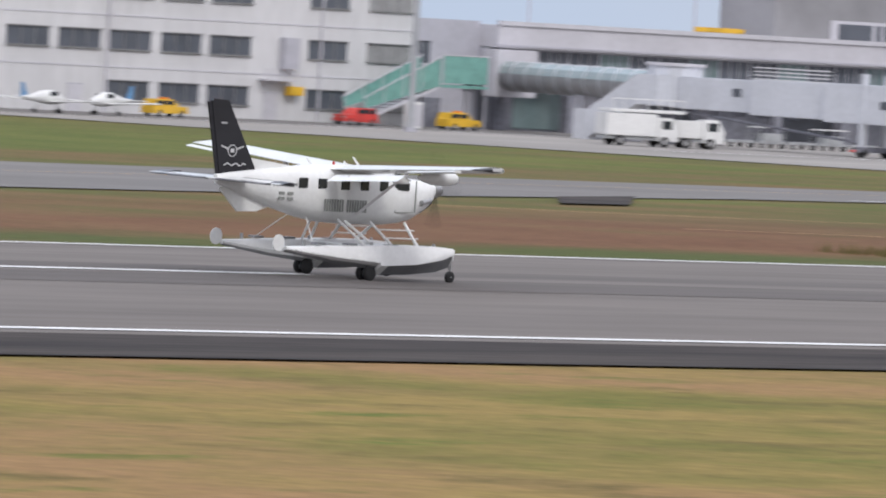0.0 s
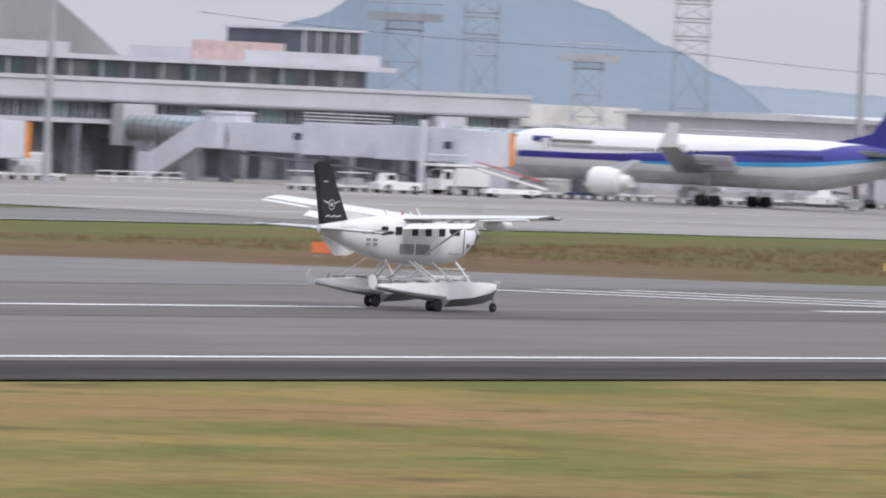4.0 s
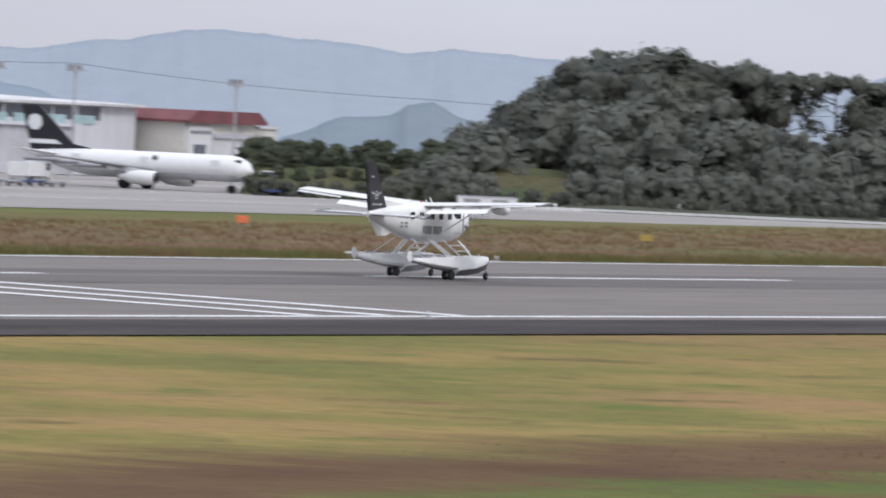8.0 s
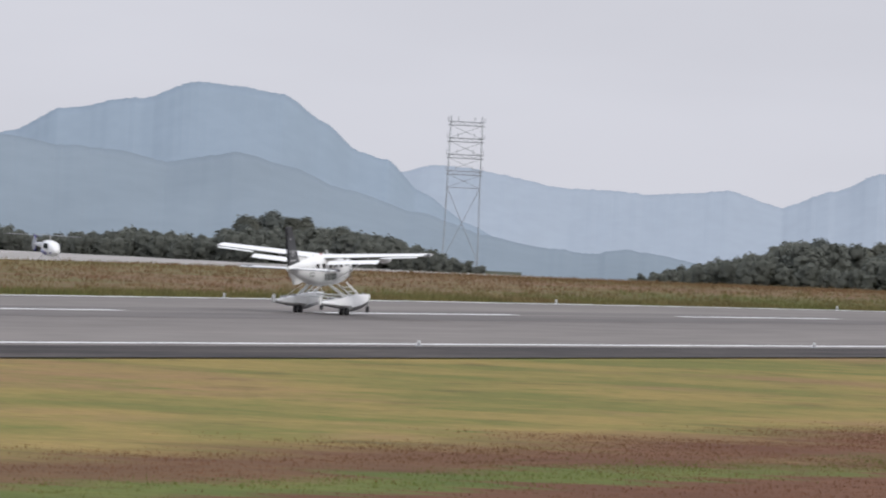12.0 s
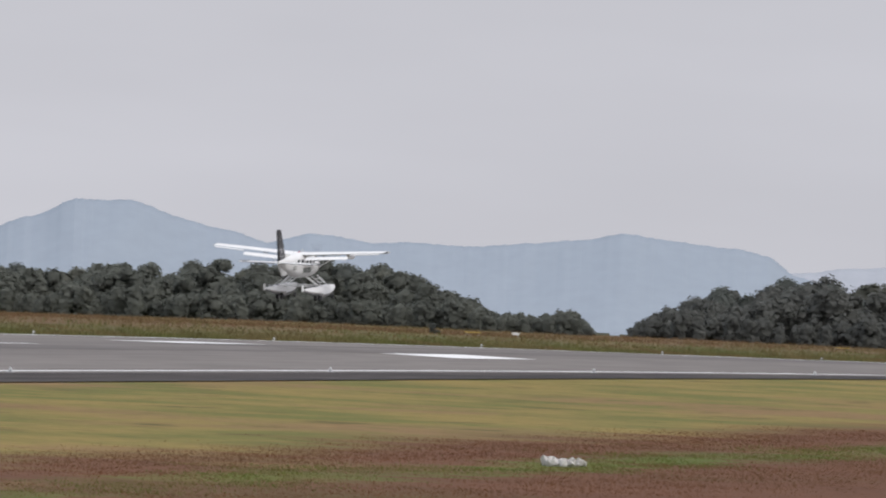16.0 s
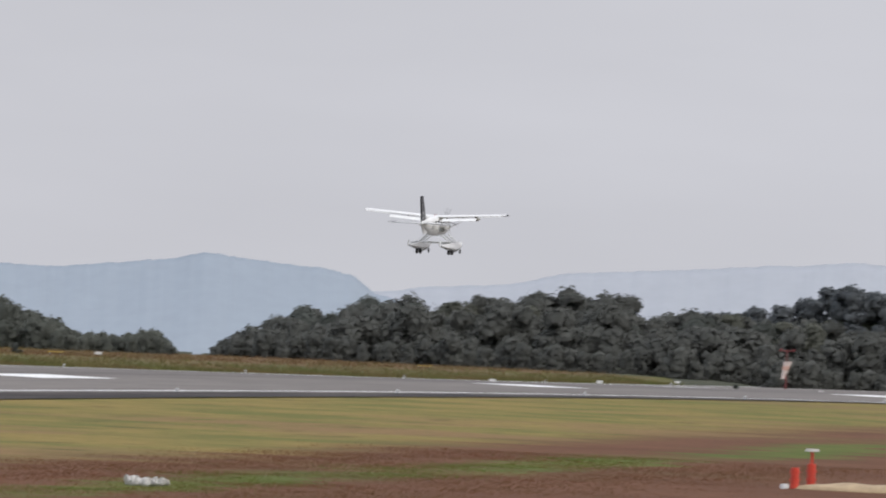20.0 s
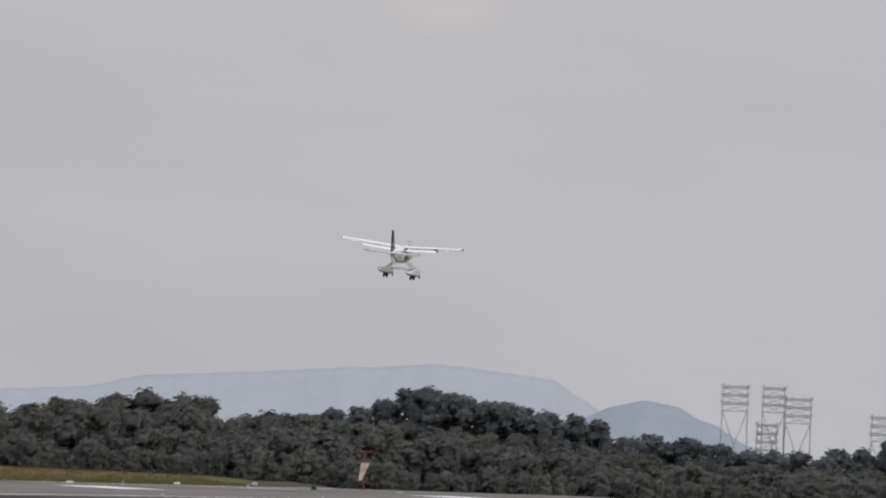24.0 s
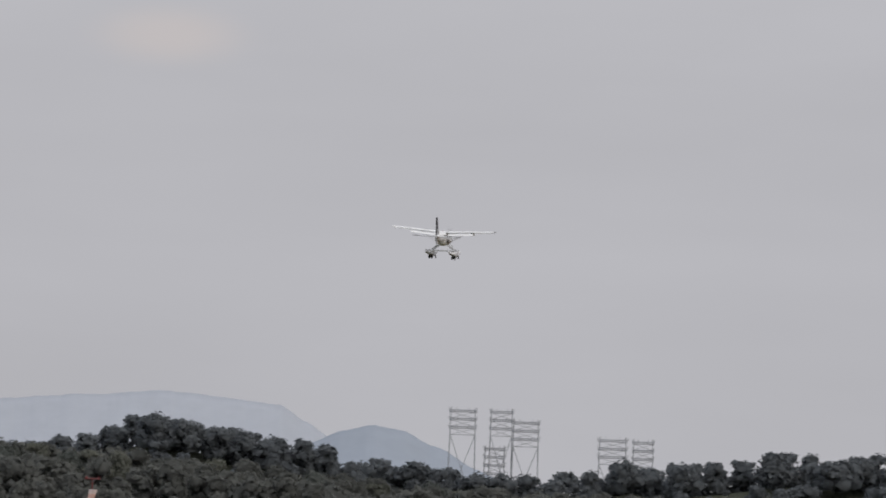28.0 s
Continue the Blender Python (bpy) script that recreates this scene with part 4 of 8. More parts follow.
def build_green_stairs():
    s = thing("escape_stairs", "green mesh-clad outdoor stairs against the terminal", "stairs")
    y0, y1 = FRONT - 5.0, FRONT - 2.4
    a = APRON_Z
    for yy in (y0, y1):
        bm = bmesh.new()
        bm_loft(bm, [[(570.6, q, a + 1.5), (579.6, q, a + 3.75), (579.6, q, a + 6.3), (570.2, q, a + 2.3)] for q in (yy, yy + 0.08)])
        part("side_panel", bm, GREEN_NET, s, "translucent green mesh panel")
        for k in range(5):
            u = k / 4
            bm = bmesh.new()
            bm_rod(bm, (570.4 + 9.1 * u, yy - 0.03, a + 1.5 + 2.25 * u), (570.4 + 9.1 * u, yy - 0.03, a + 2.35 + 3.95 * u), 0.045, seg=6)
            part("stanchion", bm, BAND, s)
        bm = bmesh.new()
        bm_rod(bm, (570.2, yy - 0.03, a + 2.35), (579.6, yy - 0.03, a + 6.35), 0.06, seg=6)
        part("handrail", bm, BAND, s)
    bm = bmesh.new()
    bm_loft(bm, [[(570.0, y0, a + 0.3), (570.0, y1, a + 0.3), (570.0, y1, a + 0.1), (570.0, y0, a + 0.1)], [(579.6, y0, a + 3.8), (579.6, y1, a + 3.8), (579.6, y1, a + 3.6), (579.6, y0, a + 3.6)]])
    part("flight", bm, BAND, s)
    for k in range(12):
        build_box(s, "tread", 570.3 + 0.77 * k, 570.9 + 0.77 * k, y0 + 0.1, y1 - 0.1, 0.45 + 0.29 * k, 0.5 + 0.29 * k, BAND)
    build_box(s, "landing", 579.6, 585.4, y0, y1, 3.6, 3.85, GREEN_NET)
    build_box(s, "landing_screen", 579.8, 585.2, y0 - 0.06, y0, 4.0, 6.4, GREEN_NET, "green mesh screen round the landing")
    build_box(s, "screen_cap", 579.6, 585.4, y0 - 0.1, y0 + 0.04, 6.4, 6.52, BAND)
    for x in (579.8, 585.2):
        for yy in (y0 + 0.1, y1):
            bm = bmesh.new()
            bm_rod(bm, (x, yy, a), (x, yy, a + 3.7), 0.08)
            part("post", bm, WALL_G, s)


def build_terminal():
    t = thing("terminal_building", "long pale grey airport terminal with glazed upper floor", "building")
    y = FRONT
    build_box(t, "infill_wall", 581, 591, y + 2, y + 30, 0, 9.6, WALL_G)
    window(t, 582.5, 584.8, 5.6, 7.6, y + 2, PANE_B, 1, WALL_G)
    window(t, 589.2, 590.6, 3.6, 5.4, y + 2, PANE_B, 0, WALL_G)
    build_box(t, "door", 583.5, 586.5, y + 1.9, y + 2.05, 0, 2.6, WALL_D, "dark doorway")
    x0, x1 = 591, 802
    build_box(t, "ground_floor_wall", x0, x1, y + 3.5, y + 32, 0, 5.4, WALL_D, "ground floor wall painted dark for the shade behind columns")
    build_box(t, "upper_wall", x0, x1, y + 0.8, y + 32, 5.4, 7.4, WALL_G)
    build_box(t, "floor_edge", x0, x1, y + 0.2, y + 3.5, 5.1, 5.5, BAND)
    build_box(t, "fascia", x0, x1, y - 0.3, y + 32, 7.35, 9.35, BAND, "pale panelled fascia")
    build_box(t, "fascia_trim", x0, x1, y - 0.42, y - 0.3, 7.5, 7.65, WALL_G)
    build_box(t, "parapet", x0, x1, y - 0.5, y - 0.1, 9.35, 9.75, BAND)
    k = 0
    x = x0 + 2.5
    while x < x1 - 4:
        if not (x < 596):
            window(t, x, x + 3.6, 5.6, 7.2, y + 0.8, PANE_B if k % 3 else PANE_G, 2, WALL_G)
        k += 1
        x += 3.9
    x = x0 + 1.0
    while x < x1:
        build_box(t, "column", x, x + 1.0, y + 0.4, y + 1.4, 0, 5.1, WALL_D, "grey column darkened to paint in shade")
        x += 9.0
    for x, w, m in ((597, 6, PANE_G), (612, 8, SHADE), (632, 7, SHADE), (648, 6, PANE_B), (668, 8, SHADE), (684, 8, PANE_B), (700, 6, SHADE), (716, 8, SHADE), (735, 9, PANE_B), (752, 9, SHADE), (772, 10, PANE_B), (788, 8, SHADE)):
        build_box(t, "shopfront", x, x + w, y + 3.38, y + 3.5, 0.2, 3.6, m)
    # blocks on the roof
    build_box(t, "plant_block", 631, 651.5, y + 4, y + 11, 9.35, 16.5, WALL_H, "tall grey windowless block")
    build_box(t, "louvre_frame", 638.5, 649.5, y + 3.8, y + 4, 9.4, 11.5, BAND)
    build_box(t, "louvre", 639.5, 644, y + 3.7, y + 3.82, 9.7, 11.2, PANE_B, "dark louvre")
    for k in range(4):
        build_box(t, "louvre", 644.6 + 1.1 * k, 645.2 + 1.1 * k, y + 3.7, y + 3.82, 9.7, 11.2, PANE_B, "dark louvre slot")
    build_box(t, "rooftop_box", 651.5, 679, y + 5, y + 30, 9.35, 13.1, BAND2, "lower pale grey block")
    build_box(t, "rooftop_shed", 652, 658.5, y + 2.5, y + 5, 9.35, 10.7, WALL_W)
    for k in range(3):
        build_box(t, "vent_slot", 661 + 5 * k, 664 + 5 * k, y + 4.9, y + 5.0, 11.6, 11.75, WALL_D)
    build_box(t, "deck_recess", 679, 779, y + 4, y + 30, 9.35, 11.5, RECESS, "recessed upper floor with its shade painted dark")
    build_box(t, "deck_slab", 679, 727, y + 1.5, y + 30, 11.5, 13.1, BAND, "pale deck slab")
    build_box(t, "upper_slab", 727, 781, y + 1.5, y + 30, 11.5, 12.0, BAND, "thin pale roof slab")
    for k in range(20):
        if k % 3:
            build_box(t, "upper_window", 680 + 4.9 * k, 683.9 + 4.9 * k, y + 3.86, y + 3.99, 9.6, 11.3, (PANE_B, BLIND, PANE_G)[k % 3])
        build_box(t, "upper_post", 679.2 + 4.9 * k, 679.4 + 4.9 * k, y + 2.2, y + 2.4, 9.35, 11.5, WALL_G)
    rail = build_box(t, "rail_base", 679, 712, y + 1.4, y + 1.6, 13.1, 13.35, BLUE_TRIM, "blue base of the deck screen")
    build_box(rail, "top_rail", 679, 712, y + 1.4, y + 1.6, 15.4, 15.6, BAND)
    for k in range(13):
        build_box(rail, "screen_post", 679 + 2.7 * k, 679.2 + 2.7 * k, y + 1.4, y + 1.6, 13.3, 15.4, BAND)
        if k > 5 and k < 12:
            build_box(rail, "screen_pane", 679.4 + 2.7 * k, 681.5 + 2.7 * k, y + 1.46, y + 1.54, 13.4, 15.3, PANE_B)
    # arched roof
    bm = bmesh.new()
    arc = [(722.5 + 23.5 * math.cos(math.pi * i / 24), APRON_Z + 11.8 + 10.5 * (1 - abs(math.cos(math.pi * i / 24)) ** 1.2)) for i in range(25)]
    bm_loft(bm, [[(x, yy, z) for x, z in arc] for yy in (y + 10, y + 40)])
    part("arched_roof", bm, ROOF_G, t, "big grey arched roof")
    # pavilion and planting at the east end
    build_box(t, "pavilion_base", 757, 780, y + 3, y + 18, 12.0, 13.2, BAND)
    pv = build_box(t, "pavilion", 768, 778, y + 4, y + 14, 13.2, 15.5, PANE_B, "small glass roof pavilion")
    build_box(pv, "pavilion_roof", 767.6, 778.4, y + 3.6, y + 14.4, 15.5, 15.75, BAND)
    for k in range(5):
        build_box(pv, "pavilion_post", 768 + 2.4 * k, 768.2 + 2.4 * k, y + 3.85, y + 4, 13.2, 15.5, BAND)
    build_box(t, "roof_panel", 749, 764, y + 3.2, y + 3.5, 12.0, 14.0, PINK, "faded pink panels on the roof edge")
    build_box(t, "roof_crane", 618.5, 624.5, y + 1.5, y + 2.2, 9.75, 10.2, YELLOW, "yellow roof gantry", bevel=0.05)
    for x in (601, 622.5, 668):
        bm = bmesh.new()
        bm_rod(bm, (x, y + 6, APRON_Z + 9.3), (x, y + 6, APRON_Z + 19), 0.1)
        part("roof_mast", bm, WALL_G, t, "thin grey mast")


WALL_H = material("grey_block_wall", (0.3, 0.295, 0.305), 0.7, 0.04, 0.15)
BAND2 = material("light_grey_block", (0.42, 0.41, 0.415), 0.7, 0.04, 0.15)


PANE_T = glass("tunnel_glazing", (0.3, 0.36, 0.36), 0.25)


def build_bridge(x, y_front, y_end, y_rot, shift, drop, lean=8.0):
    """A passenger bridge: round tunnel from the terminal, turret with stairs, and a telescopic arm on a wheeled leg."""
    b = thing("boarding_bridge", "pale grey boarding bridge with round tunnel and orange bumper", "boarding bridge", group="boarding bridges")
    a = APRON_Z
    y_in = y_rot + 1.5

    def axis(yy):
        return x + lean * (yy - y_in) / (y_front - y_in)

    bm = bmesh.new()
    bm_loft(bm, [[(axis(yy) + 1.65 * math.cos(2 * math.pi * i / 16), yy, a + 4.9 + 1.35 * math.sin(2 * math.pi * i / 16)) for i in range(16)] for yy in (y_front, y_in)])
    part("tunnel", bm, TUBE, b, "grey rounded tunnel", smooth=True)
    n = 10
    for k in range(n):
        y0 = y_in + 1 + (y_front - y_in - 2) * k / n
        y1 = y0 + (y_front - y_in - 2) / n
        bm = bmesh.new()
        bm_loft(bm, [[(axis(yy) + r * math.cos(g), yy, a + 4.9 + r * 0.82 * math.sin(g)) for r, g in ((1.7, 2.0), (1.7, 2.5), (1.7, 3.0), (1.5, 3.0), (1.5, 2.5), (1.5, 2.0))] for yy in (y0 + 0.12, y1 - 0.12)])
        part("tunnel_pane", bm, PANE_T, b, "greenish tunnel pane")
        bm = bmesh.new()
        bm_loft(bm, [[(axis(yy) + 1.72 * math.cos(2 * math.pi * i / 16), yy, a + 4.9 + 1.42 * math.sin(2 * math.pi * i / 16)) for i in range(16)] for yy in (y0 - 0.08, y0 + 0.08)])
        part("tunnel_rib", bm, BRIDGE, b, "pale tunnel rib")
    xf = axis(y_front)
    build_box(b, "portal", xf - 2.6, xf + 2.6, y_front - 1.6, y_front, 3.0, 7.2, BAND, "pale box where the tunnel meets the building", bevel=0.05)
    for k in range(2):
        build_box(b, "pier", axis(y_rot + 6.5 + k * 9) - 0.8, axis(y_rot + 6.5 + k * 9) + 0.8, y_rot + 6 + k * 9, y_rot + 7 + k * 9, 0, 3.7, WALL_G, "grey concrete pier")
    bm = bmesh.new()
    bm_rod(bm, (x, y_rot, a + 3.2), (x, y_rot, a + 6.7), 2.5, seg=12)
    tur = part("turret", bm, BRIDGE, b, "round turret")
    bm = bmesh.new()
    bm_rod(bm, (x, y_rot, a + 6.7), (x, y_rot, a + 6.95), 2.7, seg=12)
    part("turret_roof", bm, BAND, tur)
    for k in range(4):
        build_box(b, "cable_duct", x + 1.62, x + 1.72, y_rot - 4 - 3 * k, y_rot - 2.5 - 3 * k, 2.7, 3.1, WALL_D)
    bm = bmesh.new()
    bm_rod(bm, (x - 1.2, y_rot - 2.5, a + 3.0 - 0.1), (x - 1.2 + shift * 0.8, y_end + 5.0, a + 1.7 - drop), 0.12, seg=8)
    part("drive_beam", bm, WALL_D, b, "dark beam under the arm")
    bm = bmesh.new()
    bm_rod(bm, (x, y_rot, a), (x, y_rot, a + 3.2), 0.7, seg=14)
    part("turret_column", bm, WALL_D, b)
    # telescopic arm in three boxes
    d = (y_end - (y_rot - 2)) / 3
    for k in range(3):
        y0, y1 = y_rot - 2 + d * k, y_rot - 2 + d * (k + 1)
        xs = x + shift * (k + 0.5) / 3
        hh = 3.2 - drop * (k + 0.5) / 3
        g = 0.14 * k
        seg = build_box(b, "arm_section", xs - 1.5 - g, xs + 1.5 + g, y1, y0, hh, hh + 2.75 + 2 * g, BRIDGE, "pale telescopic arm", bevel=0.06)
        for j in range(1 if k != 1 else 0):
            build_box(seg, "arm_window", xs - 1.54 - g, xs - 1.48 - g, y1 + 1.5 + j * abs(d) * 0.5, y1 + 2.5 + j * abs(d) * 0.5, hh + 1.3, hh + 2.0, PANE_B)
        if k == 1:
            for q in range(4):
                bm = bmesh.new()
                bm_rod(bm, (xs - 1.4, y0, a + hh + 3.1 + 0.32 * q), (xs - 1.4, y1, a + hh + 3.1 + 0.32 * q), 0.05, seg=6)
                part("roof_rail", bm, WALL_W, seg, "white roof railing")
    xe = x + shift
    he = 3.2 - drop
    cab = build_box(b, "cab", xe - 1.9, xe + 1.9, y_end - 3.4, y_end + 0.2, he - 0.2, he + 3.2, BRIDGE, "docking cab", bevel=0.08)
    build_box(cab, "bumper", xe + 1.9, xe + 2.6, y_end - 3.5, y_end - 0.2, he - 0.1, he + 3.1, ORANGE, "orange docking bumper", bevel=0.08)
    yl = y_end + 4.5
    for s in (-1.5, 1.5):
        bm = bmesh.new()
        bm_box(bm, xe + s - 0.25, xe + s + 0.25, yl - 0.25, yl + 0.25, a + 0.8, a + 7.0)
        part("lift_column", bm, BRIDGE, b, "white lifting column")
        bm = bmesh.new()
        bm_rod(bm, (xe + s - 0.2, yl, a + 0.45), (xe + s + 0.2, yl, a + 0.45), 0.45, seg=16)
        part("wheel", bm, RUBBER, b, "black bridge wheel", smooth=True)
    build_box(b, "bogie", xe - 1.8, xe + 1.8, yl - 0.35, yl + 0.35, 0.45, 0.9, WALL_D)
    # service stairs beside the turret
    bm = bmesh.new()
    bm_loft(bm, [[(x - 2.2, yy, a + h), (x - 3.6, yy, a + h), (x - 3.6, yy, a + h + 2.6), (x - 2.2, yy, a + h + 2.6)] for yy, h in ((y_rot + 6.5, 0.2), (y_rot + 1.0, 3.3), (y_rot - 1.5, 3.3))])
    part("stair_housing", bm, BRIDGE, b, "enclosed sloping service stairs")
    build_box(b, "stair_foot", x - 3.8, x - 2.0, y_rot + 6.5, y_rot + 8.2, 0, 2.6, BRIDGE)


def build_airside():
    build_office()
    build_green_stairs()
    build_terminal()
    build_bridge(581, 592.8, 532, 561, -1, 0.5, 11.0)
    build_bridge(657, 593.2, 543, 571, -4.7, 0.9)
    build_bridge(727, 593.2, 540, 574, -5.7, 0.2)
    build_bridge(780, 594, 526, 570, -6, 0.4)


build_airside()


# ---- vehicles and small things on the apron ----
def rounded_body(bm, outline, w, y=0.0):
    """A side outline in x and z, w wide, drawn in a little at the top."""
    zs = [z for _, z in outline]
    zt, zb = max(zs), min(zs)
    rings = []
    for s, k in ((-1, 0.9), (-0.96, 1.0), (0.96, 1.0), (1, 0.9)):
        rings.append([(x, y + s * w / 2 * (1 - 0.12 * max(0, (z - zb) / (zt - zb) - 0.5) * 2), z) for x, z in outline])
    bm_loft(bm, rings)


def wheels_on(parent, xs, w, r):
    for x in xs:
        for s in (-1, 1):
            bm = bmesh.new()
            bm_rod(bm, (x, s * (w / 2 - 0.2), r), (x, s * (w / 2 + 0.01), r), r, seg=14)
            wh = part("wheel", bm, RUBBER, parent, "black tyre", bevel=0.03)
            bm = bmesh.new()
            bm_rod(bm, (x, s * (w / 2), r), (x, s * (w / 2 + 0.03), r), r * 0.55, seg=10)
            part("hub", bm, STEEL, wh)


def build_car(m, paint, label, light=None):
    c = thing("car", label, "car", m, "apron cars")
    bm = bmesh.new()
    rounded_body(bm, [(-1.95, 0.3), (-1.95, 0.95), (-1.85, 1.02), (-0.9, 1.05), (2.0, 0.9), (2.0, 0.35)], 1.65)
    part("body", bm, paint, c)
    bm = bmesh.new()
    rounded_body(bm, [(-1.85, 1.0), (-1.65, 1.5), (0.3, 1.52), (1.0, 0.98)], 1.55)
    cab = part("cabin", bm, paint, c)
    for s in (-1, 1):
        for x0, x1 in ((-1.6, -0.7), (-0.6, 0.4)):
            bm = bmesh.new()
            bm_box(bm, x0, x1, s * 0.74 - 0.03, s * 0.74 + 0.03, 1.05, 1.4)
            part("side_window", bm, PANE, cab)
    wheels_on(c, (-1.25, 1.3), 1.65, 0.3)
    for s in (-0.6, 0.6):
        bm = bmesh.new()
        bm_box(bm, 1.97, 2.02, s - 0.15, s + 0.15, 0.62, 0.78)
        part("headlight", bm, PALE_MARK, c)
    if light:
        bm = bmesh.new()
        bm_box(bm, -0.3, 0.0, -0.5, 0.5, 1.52, 1.66)
        part("light_bar", bm, light, c, bevel=0.03)
    return c


def build_truck(m, label, length=7.5, box_h=3.3, paint=None, lift=False):
    t = thing("service_truck", label, "truck", m, "service trucks")
    paint = paint or VAN_W
    bm = bmesh.new()
    bm_box(bm, -length / 2, length / 2 - 0.2, -0.9, 0.9, 0.55, 0.8)
    part("chassis", bm, VAN_G, t)
    bm = bmesh.new()
    bm_box(bm, -length / 2, length / 2 - 1.9, -1.15, 1.15, 0.85, box_h)
    part("cargo_box", bm, paint, t, bevel=0.05)
    bm = bmesh.new()
    rounded_body(bm, [(length / 2 - 1.8, 0.5), (length / 2 - 1.8, 2.45), (length / 2 - 0.5, 2.45), (length / 2, 1.5), (length / 2, 0.5)], 2.1)
    cab = part("cab", bm, paint, t)
    for s in (-1, 1):
        bm = bmesh.new()
        bm_box(bm, length / 2 - 1.4, length / 2 - 0.55, s * 0.99 - 0.05, s * 0.99 + 0.05, 1.5, 2.2)
        part("side_window", bm, PANE, cab)
    bm = bmesh.new()
    bm_loft(bm, [[(length / 2 - 0.46, s, 2.35), (length / 2 - 0.42, s, 2.35), (length / 2 + 0.01, s, 1.55), (length / 2 - 0.05, s, 1.55)] for s in (-0.85, 0.85)])
    part("windscreen", bm, PANE, cab)
    wheels_on(t, (-length / 2 + 1.3, length / 2 - 1.2), 2.2, 0.45)
    if lift:
        bm = bmesh.new()
        bm_box(bm, -length / 2 + 0.3, length / 2 + 0.6, -1.2, 1.2, box_h + 0.1, box_h + 0.35)
        part("platform", bm, paint, t, bevel=0.03)
        for k in range(7):
            bm = bmesh.new()
            bm_rod(bm, (-length / 2 + 0.4 + k * 1.1, -1.15, box_h + 0.35), (-length / 2 + 0.4 + k * 1.1, -1.15, box_h + 1.2), 0.035, seg=6)
            part("railing_post", bm, paint, t)
        bm = bmesh.new()
        bm_rod(bm, (-length / 2 + 0.4, -1.15, box_h + 1.2), (length / 2 + 0.5, -1.15, box_h + 1.2), 0.035, seg=6)
        part("railing", bm, paint, t)
    return t


def build_cart(m, label="low white baggage cart on the apron", canopy=True, paint=None):
    c = thing("baggage_cart", label, "cart", m, "apron carts")
    bm = bmesh.new()
    bm_box(bm, -1.6, 1.6, -0.75, 0.75, 0.4, 0.62)
    part("bed", bm, paint or VAN_W, c, bevel=0.03)
    if canopy:
        bm = bmesh.new()
        bm_box(bm, -1.6, 1.6, -0.8, 0.8, 1.75, 1.85)
        part("canopy", bm, VAN_W, c, bevel=0.03)
        for x in (-1.5, 1.5):
            for y in (-0.7, 0.7):
                bm = bmesh.new()
                bm_rod(bm, (x, y, 0.6), (x, y, 1.76), 0.035, seg=6)
                part("post", bm, VAN_G, c)
        bm = bmesh.new()
        bm_box(bm, -1.3, 0.9, -0.6, 0.6, 0.62, 1.3)
        part("load", bm, VAN_G, c, "covered load", bevel=0.05)
    wheels_on(c, (-1.1, 1.1), 1.5, 0.22)
    return c


NAVY_P = material("dark_blue_vehicle_paint", (0.05, 0.07, 0.2), 0.4, 0.06)


def build_loader(m, label="white belt loader with its belt raised"):
    """A low truck with a sloping conveyor belt."""
    t = thing("belt_loader", label, "loader", m, "belt loaders")
    bm = bmesh.new()
    rounded_body(bm, [(-2.8, 0.4), (-2.8, 0.85), (1.6, 0.85), (2.8, 0.75), (2.8, 0.4)], 1.7)
    part("body", bm, VAN_W, t)
    bm = bmesh.new()
    bm_loft(bm, [[(-3.6, s, 0.8), (3.8, s, 2.6), (3.8, s, 2.85), (-3.6, s, 1.05)] for s in (-0.45, 0.45)])
    belt = part("belt_frame", bm, VAN_W, t)
    bm = bmesh.new()
    bm_loft(bm, [[(-3.5, s, 1.07), (3.7, s, 2.86), (3.7, s, 2.9), (-3.5, s, 1.11)] for s in (-0.36, 0.36)])
    part("belt", bm, RUBBER, belt, "black rubber belt")
    for s in (-0.45, 0.45):
        bm = bmesh.new()
        bm_rod(bm, (-3.0, s, 1.7), (3.6, s, 3.3), 0.035, seg=6)
        part("rail", bm, RED, belt, "red side rail")
    bm = bmesh.new()
    bm_box(bm, -0.9, 0.1, -0.85, -0.45, 0.85, 1.6)
    part("driver_seat", bm, VAN_G, t, bevel=0.05)
    wheels_on(t, (-1.9, 1.9), 1.6, 0.36)
    return t


def build_tug(m, label="white aircraft towing tractor on the apron"):
    t = thing("tow_tractor", label, "tractor", m, "tow tractors")
    bm = bmesh.new()
    rounded_body(bm, [(-2.4, 0.35), (-2.4, 1.1), (0.6, 1.15), (2.4, 1.0), (2.4, 0.35)], 2.1)
    part("body", bm, VAN_W, t)
    bm = bmesh.new()
    rounded_body(bm, [(0.3, 1.1), (0.4, 1.9), (1.5, 1.9), (1.8, 1.05)], 1.5)
    cab = part("cab", bm, VAN_W, t)
    for s in (-1, 1):
        bm = bmesh.new()
        bm_box(bm, 0.55, 1.45, s * 0.7 - 0.06, s * 0.7 + 0.06, 1.25, 1.75)
        part("side_window", bm, PANE, cab)
    wheels_on(t, (-1.5, 1.5), 2.1, 0.42)
    return t


